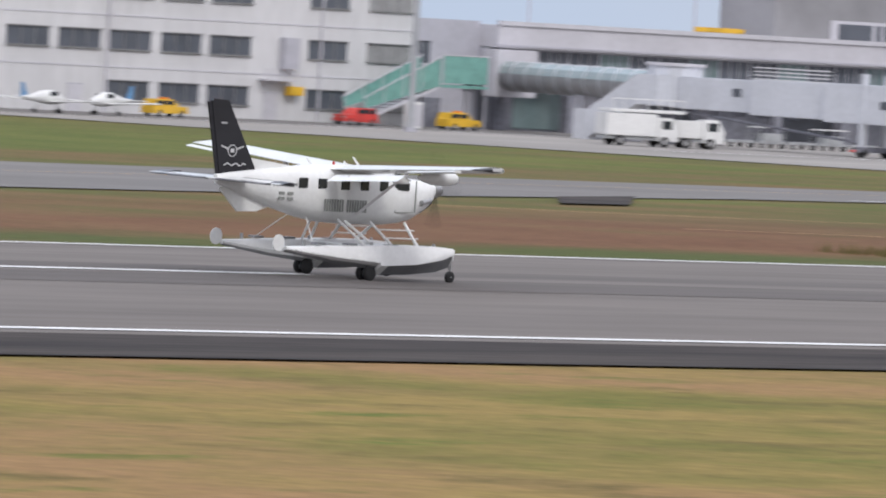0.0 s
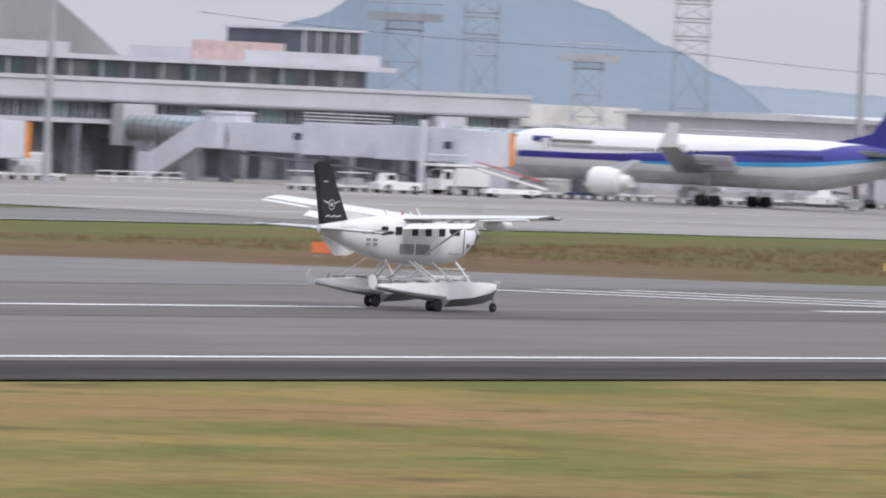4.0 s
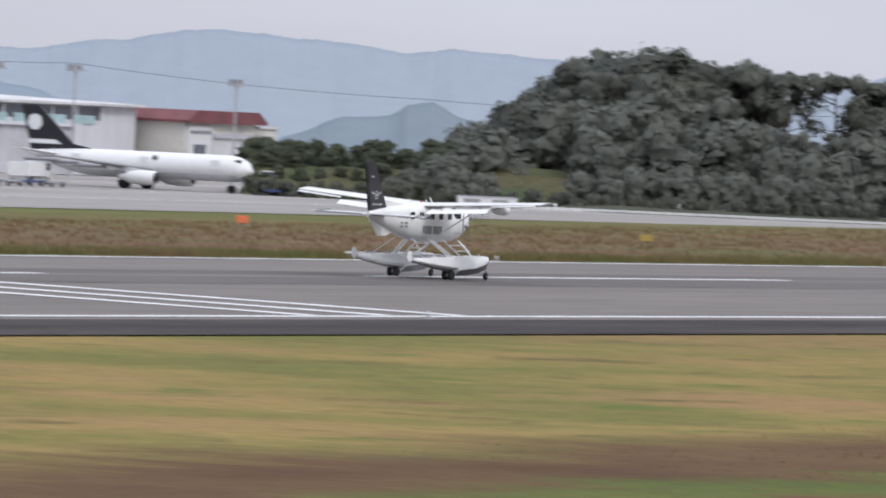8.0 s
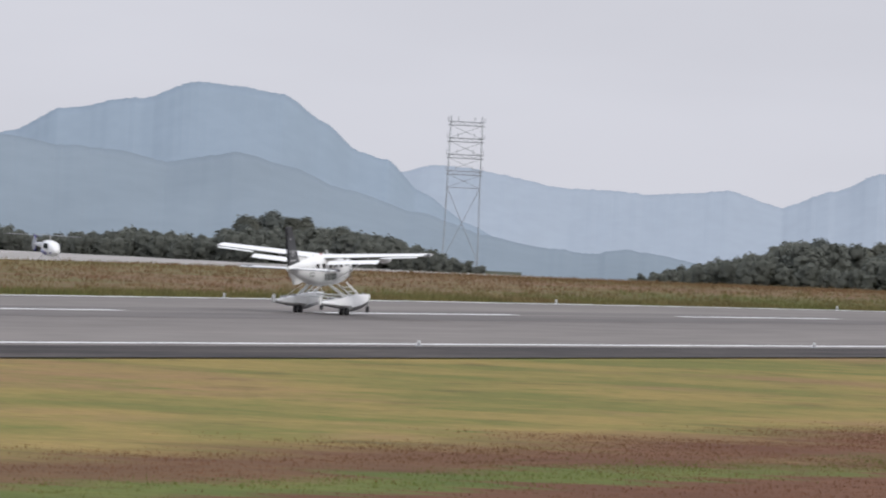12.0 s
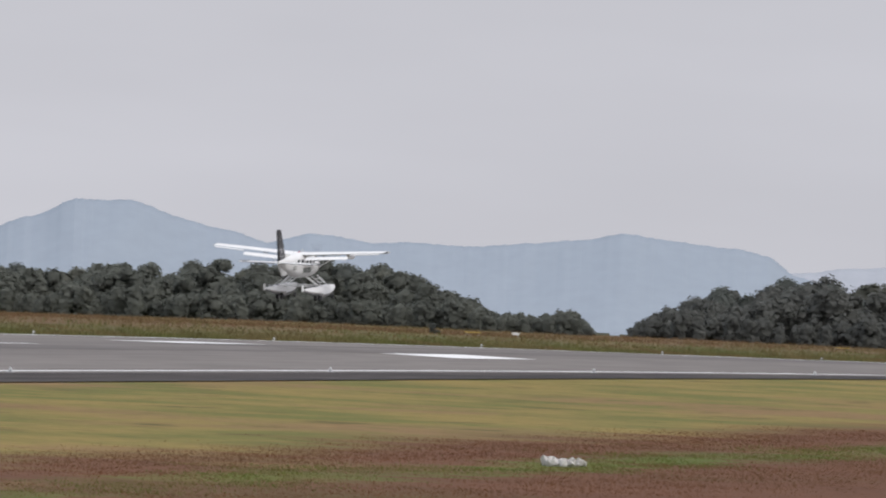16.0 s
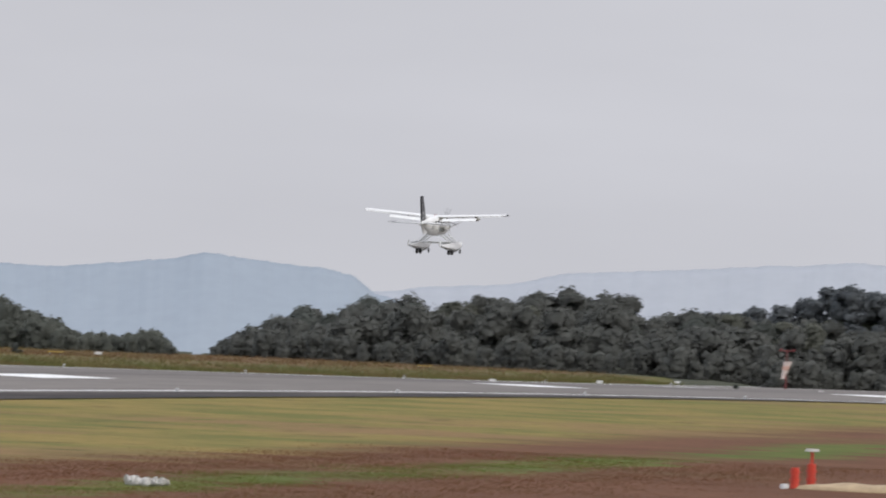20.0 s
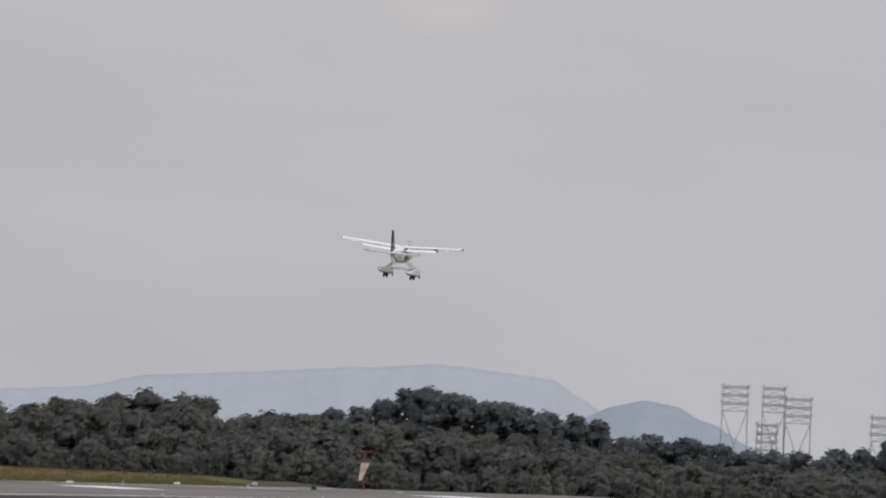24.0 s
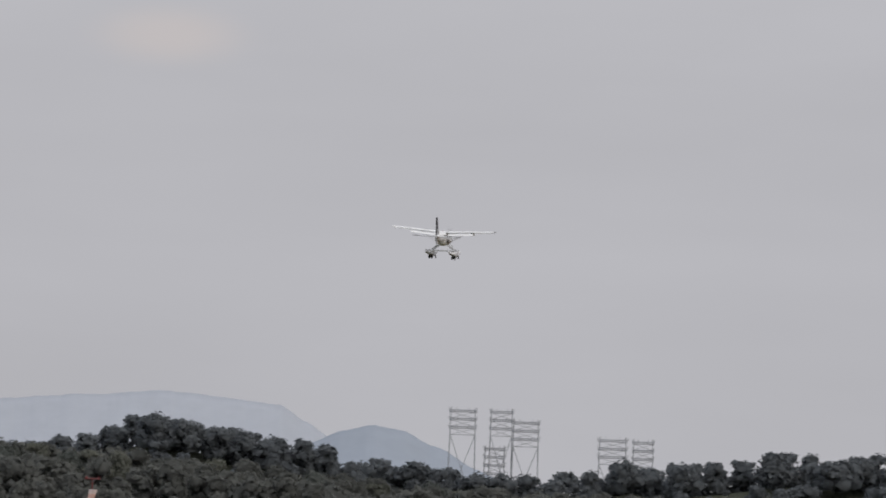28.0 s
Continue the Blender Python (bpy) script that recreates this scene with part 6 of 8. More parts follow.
def build_hangars():
    h = thing("hangar", "long pale grey hangar with a dark window strip", "hangar")
    y = 572.0
    build_box(h, "wall", 846, 962.5, y, y + 40, 0, 8.2, HANGAR)
    bm = bmesh.new()
    bm_loft(bm, [[(x, y - 1.2, APRON_Z + 8.2), (x, y - 1.2, APRON_Z + 8.5), (x, y + 20, APRON_Z + 9.0), (x, y + 41, APRON_Z + 8.5), (x, y + 41, APRON_Z + 8.2)] for x in (845, 963)])
    part("roof", bm, ROOF_W, h, "low white metal roof")
    for k in range(15):
        w = build_box(h, "window", 872 + 5.5 * k, 877.1 + 5.5 * k, y - 0.08, y + 0.05, 6.5, 8.0, PANE_B, "dark clerestory window")
        build_box(w, "frame", 877.1 + 5.5 * k, 877.5 + 5.5 * k, y - 0.14, y, 6.4, 8.1, HANGAR)
    for x0, x1, hh in ((850, 866, 5.2), (900, 922, 5.6), (926, 948, 5.6)):
        d = build_box(h, "hangar_door", x0, x1, y - 0.3, y - 0.05, 0, hh, HANGAR2, "grey sliding hangar door")
        for k in range(int((x1 - x0) / 2.75)):
            build_box(d, "door_leaf_rib", x0 + 2.75 * k, x0 + 2.75 * k + 0.15, y - 0.42, y - 0.3, 0.1, hh - 0.1, HANGAR)
        build_box(d, "door_head", x0 - 0.5, x1 + 0.5, y - 0.9, y - 0.05, hh, hh + 0.4, HANGAR)
    for k in range(4):
        build_box(h, "sign_panel", 928 + 6.6 * k, 933 + 6.6 * k, y - 0.2, y - 0.02, 6.0, 7.0, SIGN_T, "pale teal sign panel")
    b = thing("annex", "pale boxes of an annex before the hangar", "building")
    build_box(b, "wall", 849, 880, y - 14, y - 3, 0, 4.2, ROOF_W)
    build_box(b, "roof", 848.5, 880.5, y - 14.5, y - 2.5, 4.2, 4.5, HANGAR)
    for k in range(8):
        build_box(b, "window", 851 + 3.6 * k, 853.6 + 3.6 * k, y - 14.1, y - 13.95, 2.0, 3.2, PANE_B)
    t = thing("rooftop_plant", "white plant boxes on the hangar roof", "plant room")
    build_box(t, "plant_box", 864, 872.5, y + 3, y + 10, 8.6, 12.0, ROOF_W, bevel=0.05)
    build_box(t, "plant_box", 873, 879, y + 3, y + 10, 8.6, 11.4, ROOF_W, bevel=0.05)
    for k in range(4):
        build_box(t, "duct", 855 + 2.2 * k, 856.4 + 2.2 * k, y + 3, y + 5, 8.6, 9.9, WALL_G)
    c = thing("red_roof_hangar", "cream workshop with a rust-red roof", "workshop")
    yc = 566.0
    build_box(c, "wall", 964, 980.5, yc, yc + 24, 0, 6.7, CREAM)
    bm = bmesh.new()
    bm_loft(bm, [[(963.3, yy, APRON_Z + 6.7), (963.3, yy, APRON_Z + 7.0), (965.2, yy, APRON_Z + 8.2), (979.8, yy, APRON_Z + 8.2), (981.8, yy, APRON_Z + 7.0), (981.8, yy, APRON_Z + 6.7)] for yy in (yc - 1, yc + 25)])
    part("roof", bm, RED_ROOF, c, "rust-red roof")
    d = build_box(c, "door", 970.5, 978.5, yc - 0.15, yc + 0.05, 0, 5.0, ROOF_W, "pale roller door")
    build_box(d, "door_head", 970, 979, yc - 0.5, yc - 0.02, 5.0, 5.5, WALL_G)
    build_box(c, "office_wing", 964.2, 969.8, yc - 0.4, yc, 0, 6.3, ROOF_W, "white office wing")
    window(c, 965.5, 968.2, 3.0, 4.1, yc - 0.4, PANE_B, 1, WALL_G)
    for k in range(4):
        build_box(c, "vent", 964.8 + 1.2 * k, 965.5 + 1.2 * k, yc - 0.5, yc - 0.38, 5.4, 5.8, PANE_B)
    e = thing("side_office", "cream side office beside the workshop", "building")
    build_box(e, "wall", 980.8, 986.6, yc + 0.5, yc + 18, 0, 6.3, CREAM)
    build_box(e, "roof", 982, 987, yc + 0.2, yc + 18.5, 6.3, 6.6, ROOF_W)
    for hh in (1.2, 4.0):
        window(e, 982.6, 985.6, hh, hh + 1.4, yc + 0.5, PANE_B, 0, CREAM)
    s = thing("far_shed", "long cream shed behind the stands", "shed")
    build_box(s, "wall", 800, 905, 650, 670, 0, 6.2, CREAM)
    build_box(s, "roof", 799, 906, 649, 671, 6.2, 6.6, ROOF_W)
    build_box(s, "upper_block", 880, 904, 652, 664, 6.6, 8.8, CREAM)
    for k in range(14):
        build_box(s, "window", 803 + 7.2 * k, 806 + 7.2 * k, 649.9, 650.05, 3.4, 5.0, PANE_B)


HANGAR2 = material("grey_hangar_door", (0.52, 0.52, 0.55), 0.6, 0.05, 0.2)
SIGN_T = material("pale_teal_sign", (0.4, 0.55, 0.57), 0.6, 0.05)
build_hangars()


# ---- masts, pylons, wires ----
GALV = material("galvanised_steel", (0.4, 0.41, 0.43), 0.55, 0.08, 0.5)
GALV_FAR = material("bluish_grey_steel", (0.3, 0.31, 0.335), 0.8, 0.08, 0.3, second=(0.26, 0.27, 0.29), gloss=0.1)
LAMP_HEAD = material("lamp_head", (0.35, 0.36, 0.38), 0.4, 0.05)


def build_mast(bearing, dist, top, r=0.24, heads=0):
    q = polar(bearing, dist)
    z = level(q.x, q.y)
    m = thing("light_mast", "tall grey steel floodlight mast", "mast", pose(q.x, q.y, z), "masts")
    bm = bmesh.new()
    bm_rod(bm, (0, 0, 0), (0, 0, top), r, r * 0.7, seg=12)
    part("pole", bm, GALV, m, smooth=True)
    bm = bmesh.new()
    bm_rod(bm, (0, 0, 0), (0, 0, 0.4), r * 1.8, seg=12)
    part("base", bm, WALL_G, m)
    if heads:
        bm = bmesh.new()
        bm_box(bm, -1.3, 1.3, -0.5, 0.5, top, top + 0.25)
        part("platform", bm, GALV, m)
        for k in range(heads):
            bm = bmesh.new()
            bm_box(bm, -1.2 + 0.7 * k, -0.75 + 0.7 * k, -0.5, 0.4, top + 0.25, top + 0.75)
            part("lamp", bm, LAMP_HEAD, m, bevel=0.04)


def build_pylon(bearing, dist, base_z, el_top, half, arms, arm_gap, mat=None, deck=False):
    """A lattice tower: two framed legs side by side, joined by arms, braced below."""
    q = polar(bearing, dist)
    top = 8.58 + dist * math.tan(radians(el_top))
    mat = mat or GALV_FAR
    t = thing("lattice_tower", "grey steel lattice power pylon with cross arms", "pylon", pose(q.x, q.y, base_z, 0, 0, bearing - 90), "pylons")
    h = top - base_z
    gap = dist * math.tan(radians(arm_gap))
    e = max(0.08, dist * 0.000045)
    low = h - gap * arms
    for sx in (-1, 1):
        for sy in (-1, 1):
            bm = bmesh.new()
            bm_rod(bm, (sx * half * 1.3, sy * half * 0.5, 0), (sx * half, sy * half * 0.35, low), e * 1.3, seg=5)
            bm_rod(bm, (sx * half, sy * half * 0.35, low), (sx * half * 0.95, sy * half * 0.15, h + gap * 0.35), e * 1.2, seg=5)
            part("leg", bm, mat, t)
    for k in range(arms):
        z = h - gap * k
        bm = bmesh.new()
        for dz in (0, -0.22 * gap):
            bm_rod(bm, (-half * 1.12, 0, z + dz), (half * 1.12, 0, z + dz), e * 1.1, seg=5)
        for i in range(8):
            x0, x1 = -half * 1.1 + half * 0.275 * i, -half * 1.1 + half * 0.275 * (i + 1)
            a, b = (0, -0.22 * gap) if i % 2 else (-0.22 * gap, 0)
            bm_rod(bm, (x0, 0, z + a), (x1, 0, z + b), e * 0.6, seg=4)
        part("cross_arm", bm, mat, t)
        for sx in (-1.12, -0.5, 0.5, 1.12):
            bm = bmesh.new()
            bm_rod(bm, (sx * half, 0, z), (sx * half, 0, z + 0.3 * gap), e * 0.7, seg=4)
            part("insulator", bm, mat, t)
        for s in (-1, 1):
            bm = bmesh.new()
            bm_rod(bm, (s * half * 0.97, 0, z - 0.22 * gap), (-s * half * 0.97, 0, z - gap), e * 0.5, seg=4)
            part("brace", bm, mat, t)
    n = 4
    for k in range(n):
        z0, z1 = low * k / n, low * (k + 1) / n
        w0, w1 = half * (1.3 - 0.3 * k / n), half * (1.3 - 0.3 * (k + 1) / n)
        for s in (-1, 1):
            bm = bmesh.new()
            bm_rod(bm, (s * w0, 0, z0), (-s * w1, 0, z1), e * 0.8, seg=4)
            part("brace", bm, mat, t)
        bm = bmesh.new()
        bm_rod(bm, (-w1, 0, z1), (w1, 0, z1), e * 0.7, seg=4)
        part("girt", bm, mat, t)
    if deck:
        bm = bmesh.new()
        bm_box(bm, -half * 2.2, half * 2.2, -half, half, h, h + 0.9)
        part("deck", bm, mat, t, "railed deck on top")
        bm = bmesh.new()
        bm_rod(bm, (-half * 2.2, -half, h + 2.0), (half * 2.2, -half, h + 2.0), e, seg=5)
        part("deck_rail", bm, mat, t)
    return t


def build_cable(points, r=0.035):
    bm = bmesh.new()
    for a, b in zip(points, points[1:]):
        n = 10
        for i in range(n):
            u, v = i / n, (i + 1) / n
            sag = lambda q: -4 * q * (1 - q) * (b - a).length * 0.012
            bm_rod(bm, a.lerp(b, u) + Vector((0, 0, sag(u))), a.lerp(b, v) + Vector((0, 0, sag(v))), r, seg=5)
    single("power_cable", bm, WIRE, "thin dark overhead power cable", "cable", "cables", kind="structure")


WIRE = material("dark_cable", (0.05, 0.05, 0.055), 0.6, 0.05)


def build_steel():
    for b, d, h, r in ((45.585, 790, 26, 0.3), (42.285, 830, 26, 0.3), (39.385, 860, 27, 0.36), (34.46, 935, 30, 0.42), (32.7, 985, 32, 0.42)):
        build_mast(b, d, h, r)
    for b, d, h in ((31.82, 1010, 12.2), (31.58, 1010, 11.8), (31.1, 1045, 12.0), (30.12, 1060, 11.2), (28.93, 1100, 4.0)):
        build_mast(b, d, h, 0.16, 3)
    build_pylon(37.25, 1080, -1.2, 0.42, 2.0, 1, 0.25, GALV_FAR, True)
    build_pylon(36.12, 1080, -1.2, 0.22, 1.6, 1, 0.2, GALV, True)
    build_pylon(36.78, 1500, -18, 0.75, 2.6, 4, 0.13)
    build_pylon(35.5, 1500, -18, 0.62, 2.6, 3, 0.11)
    build_pylon(21.73, 1900, -50, 0.41, 3.3, 4, 0.1)
    for b, top, half, arms in ((10.085, 0.225, 2.8, 3), (9.85, 0.225, 2.4, 3), (9.7, 0.165, 2.8, 3), (9.885, 0.0, 2.2, 4), (9.17, 0.075, 3.0, 3), (8.985, 0.068, 2.2, 3)):
        build_pylon(b, 2100, -52, top, half, arms, 0.05)
    for lift, d in ((0.0, 1300),):
        pts = [polar(b, d, 8.58 + d * math.tan(radians(e)) + lift) for b, e in ((38.5, 0.42), (35.5, 0.3), (33.2, 0.2), (31.1, 0.17), (29.0, 0.05), (26.5, 0.06))]
        build_cable(pts)


build_steel()


# ---- trees and shrubs ----
def foliage(name, base, second, glow=0.0):
    """Leaves: matt, and letting some light through."""
    m = material(name, base, 0.95, 0.14, 0.1, second=second, gloss=0.0, glow=glow)
    n, l = m.node_tree.nodes, m.node_tree.links
    b = n["Principled BSDF"]
    src = b.inputs["Base Color"].links[0].from_socket
    info = n.new("ShaderNodeObjectInfo")
    r = n.new("ShaderNodeMapRange")
    r.inputs["To Min"].default_value, r.inputs["To Max"].default_value = 0.8, 1.22
    l.new(info.outputs["Random"], r.inputs["Value"])
    geo = n.new("ShaderNodeNewGeometry")
    r2 = n.new("ShaderNodeMapRange")
    r2.inputs["To Min"].default_value, r2.inputs["To Max"].default_value = 0.9, 1.12
    l.new(geo.outputs["Random Per Island"], r2.inputs["Value"])
    both = n.new("ShaderNodeMath")
    both.operation = "MULTIPLY"
    l.new(r.outputs[0], both.inputs[0])
    l.new(r2.outputs[0], both.inputs[1])
    h = n.new("ShaderNodeHueSaturation")
    l.new(both.outputs[0], h.inputs["Value"])
    l.new(src, h.inputs["Color"])
    l.new(h.outputs[0], b.inputs["Base Color"])
    t = n.new("ShaderNodeBsdfTranslucent")
    l.new(h.outputs[0], t.inputs["Color"])
    mx = n.new("ShaderNodeMixShader")
    mx.inputs[0].default_value = 0.48
    l.new(b.outputs[0], mx.inputs[1])
    l.new(t.outputs[0], mx.inputs[2])
    l.new(mx.outputs[0], n["Material Output"].inputs["Surface"])
    return m


# Leaf colours are lifted and greyed to paint in the haze over distance.
LEAF = foliage("dark_green_foliage", (0.14, 0.15, 0.134), (0.116, 0.126, 0.116))
LEAF_B = foliage("olive_foliage", (0.156, 0.158, 0.128), (0.128, 0.135, 0.115))
# Copies of the same leaves: bluish far haze, paler haze, and a darker tone.
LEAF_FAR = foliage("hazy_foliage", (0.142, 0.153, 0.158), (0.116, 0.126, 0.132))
LEAF_P = foliage("haze_lifted_foliage", (0.17, 0.178, 0.152), (0.142, 0.15, 0.13))
LEAF_D = foliage("darker_toned_foliage", (0.138, 0.141, 0.128), (0.114, 0.117, 0.108))
BARK = material("tree_bark", (0.09, 0.075, 0.06), 0.9, 0.2, 2.0, bump=0.3)


def leaves(rng, blobs, per, size, cores):
    """Small sprays of leaves through clumps, some clumps with an added leaf-coloured ball that keeps gaps from going
    black; corners, faces and shading directions.
    """
    verts, faces, norms = [], [], []
    core = bmesh.new()
    bmesh.ops.create_icosphere(core, subdivisions=1, radius=1)
    ball = [v.co.copy() for v in core.verts]
    tris = [tuple(v.index for v in f.verts) for f in core.faces]
    core.free()
    mid = Vector((0, 0, 4.4))
    for i, (cx, cy, cz, r) in enumerate(blobs):
        c = Vector((cx, cy, cz))
        out = (c - mid) * 0.16
        if i % cores == 0:
            n = len(verts)
            for v in ball:
                verts.append(c + v * r * rng.uniform(0.7, 0.95))
                norms.append((v * 0.25 + out + Vector((0, 0, 0.25))).normalized())
            faces += [tuple(n + k for k in t) for t in tris]
        for _ in range(per):
            d = Vector((rng.gauss(0, 1), rng.gauss(0, 1), rng.gauss(0, 1) + 0.2)).normalized()
            p = c + d * r * (0.62 + 0.5 * rng.random())
            t = Vector((rng.gauss(0, 1), rng.gauss(0, 1), rng.gauss(0, 0.8)))
            t = (t - d * t.dot(d) * 0.6).normalized()
            b = t.cross(d).normalized()
            s = size * (0.55 + 0.9 * rng.random())
            n = len(verts)
            verts += [p - t * s - b * s * 0.55, p + t * s * 0.9 - b * s * 0.5, p + b * s * 0.8 + d * s * rng.uniform(-0.3, 0.6)]
            faces.append((n, n + 2, n + 1))
            norms += [(d * 0.3 + out + Vector((rng.uniform(-0.25, 0.25), rng.uniform(-0.25, 0.25), rng.uniform(0.15, 0.45)))).normalized()] * 3
    return verts, faces, norms


def leafy(name, verts, faces, norms, mat):
    me = bpy.data.meshes.new(name)
    me.from_pydata(verts, [], faces)
    me.materials.append(mat)
    me.polygons.foreach_set("use_smooth", [True] * len(me.polygons))
    me.normals_split_custom_set_from_vertices(norms)
    return me


def tree_meshes(seed, kind):
    """Trunk with limbs, and a crown of many leaf clumps, about 10 m high."""
    rng = random.Random(seed)
    bm = bmesh.new()
    z, p = 0.0, Vector((0, 0, -0.6))
    for k in range(4):
        q = Vector((rng.uniform(-0.25, 0.25), rng.uniform(-0.25, 0.25), 1.6 + 1.7 * k))
        bm_rod(bm, p, q, 0.26 - 0.055 * k, 0.2 - 0.05 * k, seg=7)
        p = q
    blobs = []
    n = {"round": 26, "tall": 21, "shrub": 15}[kind]
    for i in range(n):
        a = rng.uniform(0, 2 * math.pi)
        h = rng.random()
        if kind == "round":
            zz, rad, r = 2.0 + 6.4 * h, 3.5 * math.sqrt(max(0.05, 1 - (h * 1.6 - 0.6) ** 2)) * rng.uniform(0.25, 0.95), rng.uniform(1.1, 1.9)
        elif kind == "tall":
            zz, rad, r = 2.0 + 7.0 * h, (2.5 - 1.5 * h) * rng.uniform(0.3, 1.0), rng.uniform(0.85, 1.45)
        else:
            zz, rad, r = 1.2 + 5.0 * h * h, 3.4 * (1 - 0.7 * h) * rng.uniform(0.3, 1.0), rng.uniform(1.2, 1.9)
        blobs.append((rad * math.cos(a), rad * math.sin(a), zz, r))
        if i < 8:
            b = blobs[-1]
            bm_rod(bm, (0, 0, min(zz * 0.6, 5.2)), (b[0] * 0.9, b[1] * 0.9, zz), 0.09, 0.03, seg=5)
    trunk = mesh_of("trunk", bm, BARK)
    v, f, q = leaves(rng, blobs, 135, 0.28, 1)
    me = leafy("crown", [tuple(x) for x in v], f, q, LEAF if seed % 2 else LEAF_B)
    v2, f2, q2 = leaves(rng, blobs, 44, 0.47, 2)
    return trunk, me, (np.array([tuple(x) for x in v2], np.float32), f2, np.array([tuple(x) for x in q2], np.float32))


TREES = [tree_meshes(s, k) for s, k in enumerate(("round", "tall", "round", "round", "shrub", "tall", "shrub", "round"), 11)]


def grove(name, spots, seed, wide, mat, label, category="woods"):
    """Many trees of a wood in one mesh: spots are x, y, z and height."""
    rng = random.Random(seed)
    vs, ns, fs, off = [], [], [], 0
    for x, y, z, h in spots:
        v, f, q = TREES[rng.choice((4, 6)) if h < 4 else rng.randrange(len(TREES))][2]
        a, s = rng.uniform(0, 6.28), 1.24 * h / (9.6 if h >= 4 else 7.2)
        c, w = math.cos(a), math.sin(a)
        k = s / 1.24 * wide * rng.uniform(0.9, 1.15)
        vs.append(np.stack([(v[:, 0] * c - v[:, 1] * w) * k + x, (v[:, 0] * w + v[:, 1] * c) * k + y, v[:, 2] * s + z - 0.24 * h], 1))
        ns.append(np.stack([q[:, 0] * c - q[:, 1] * w, q[:, 0] * w + q[:, 1] * c, q[:, 2]], 1))
        fs += [tuple(i + off for i in t) for t in f]
        off += len(v)
    me = leafy(name, np.concatenate(vs).tolist(), fs, np.concatenate(ns).tolist(), mat)
    return tagged(new(name, me), label, category, kind="stuff")


def place_tree(rng, x, y, z, h, label, group, shrub=False, mat=None):
    k = rng.choice((4, 6)) if shrub else rng.randrange(len(TREES))
    trunk, crown, _ = TREES[k]
    s = h / 9.6
    t = new("shrub" if shrub else "tree")
    t.matrix_world = pose(x, y, z, 0, 0, rng.uniform(0, 360))
    t.scale = (s * rng.uniform(1.1, 1.45), s * rng.uniform(1.1, 1.45), s)
    tagged(t, label, "shrub" if shrub else "tree", group)
    for n, me in (("trunk", trunk), ("crown", crown)):
        ob = new(n, me)
        ob.parent = t
        if mat and n == "crown":
            ob.material_slots[0].link = "OBJECT"
            ob.material_slots[0].material = mat
    return t


def between(ctrl, b):
    for (b0, e0), (b1, e1) in zip(ctrl, ctrl[1:]):
        if b1 <= b <= b0:
            k = (b0 - b) / (b0 - b1)
            return e0 + (e1 - e0) * k
    return ctrl[0][1] if b > ctrl[0][0] else ctrl[-1][1]


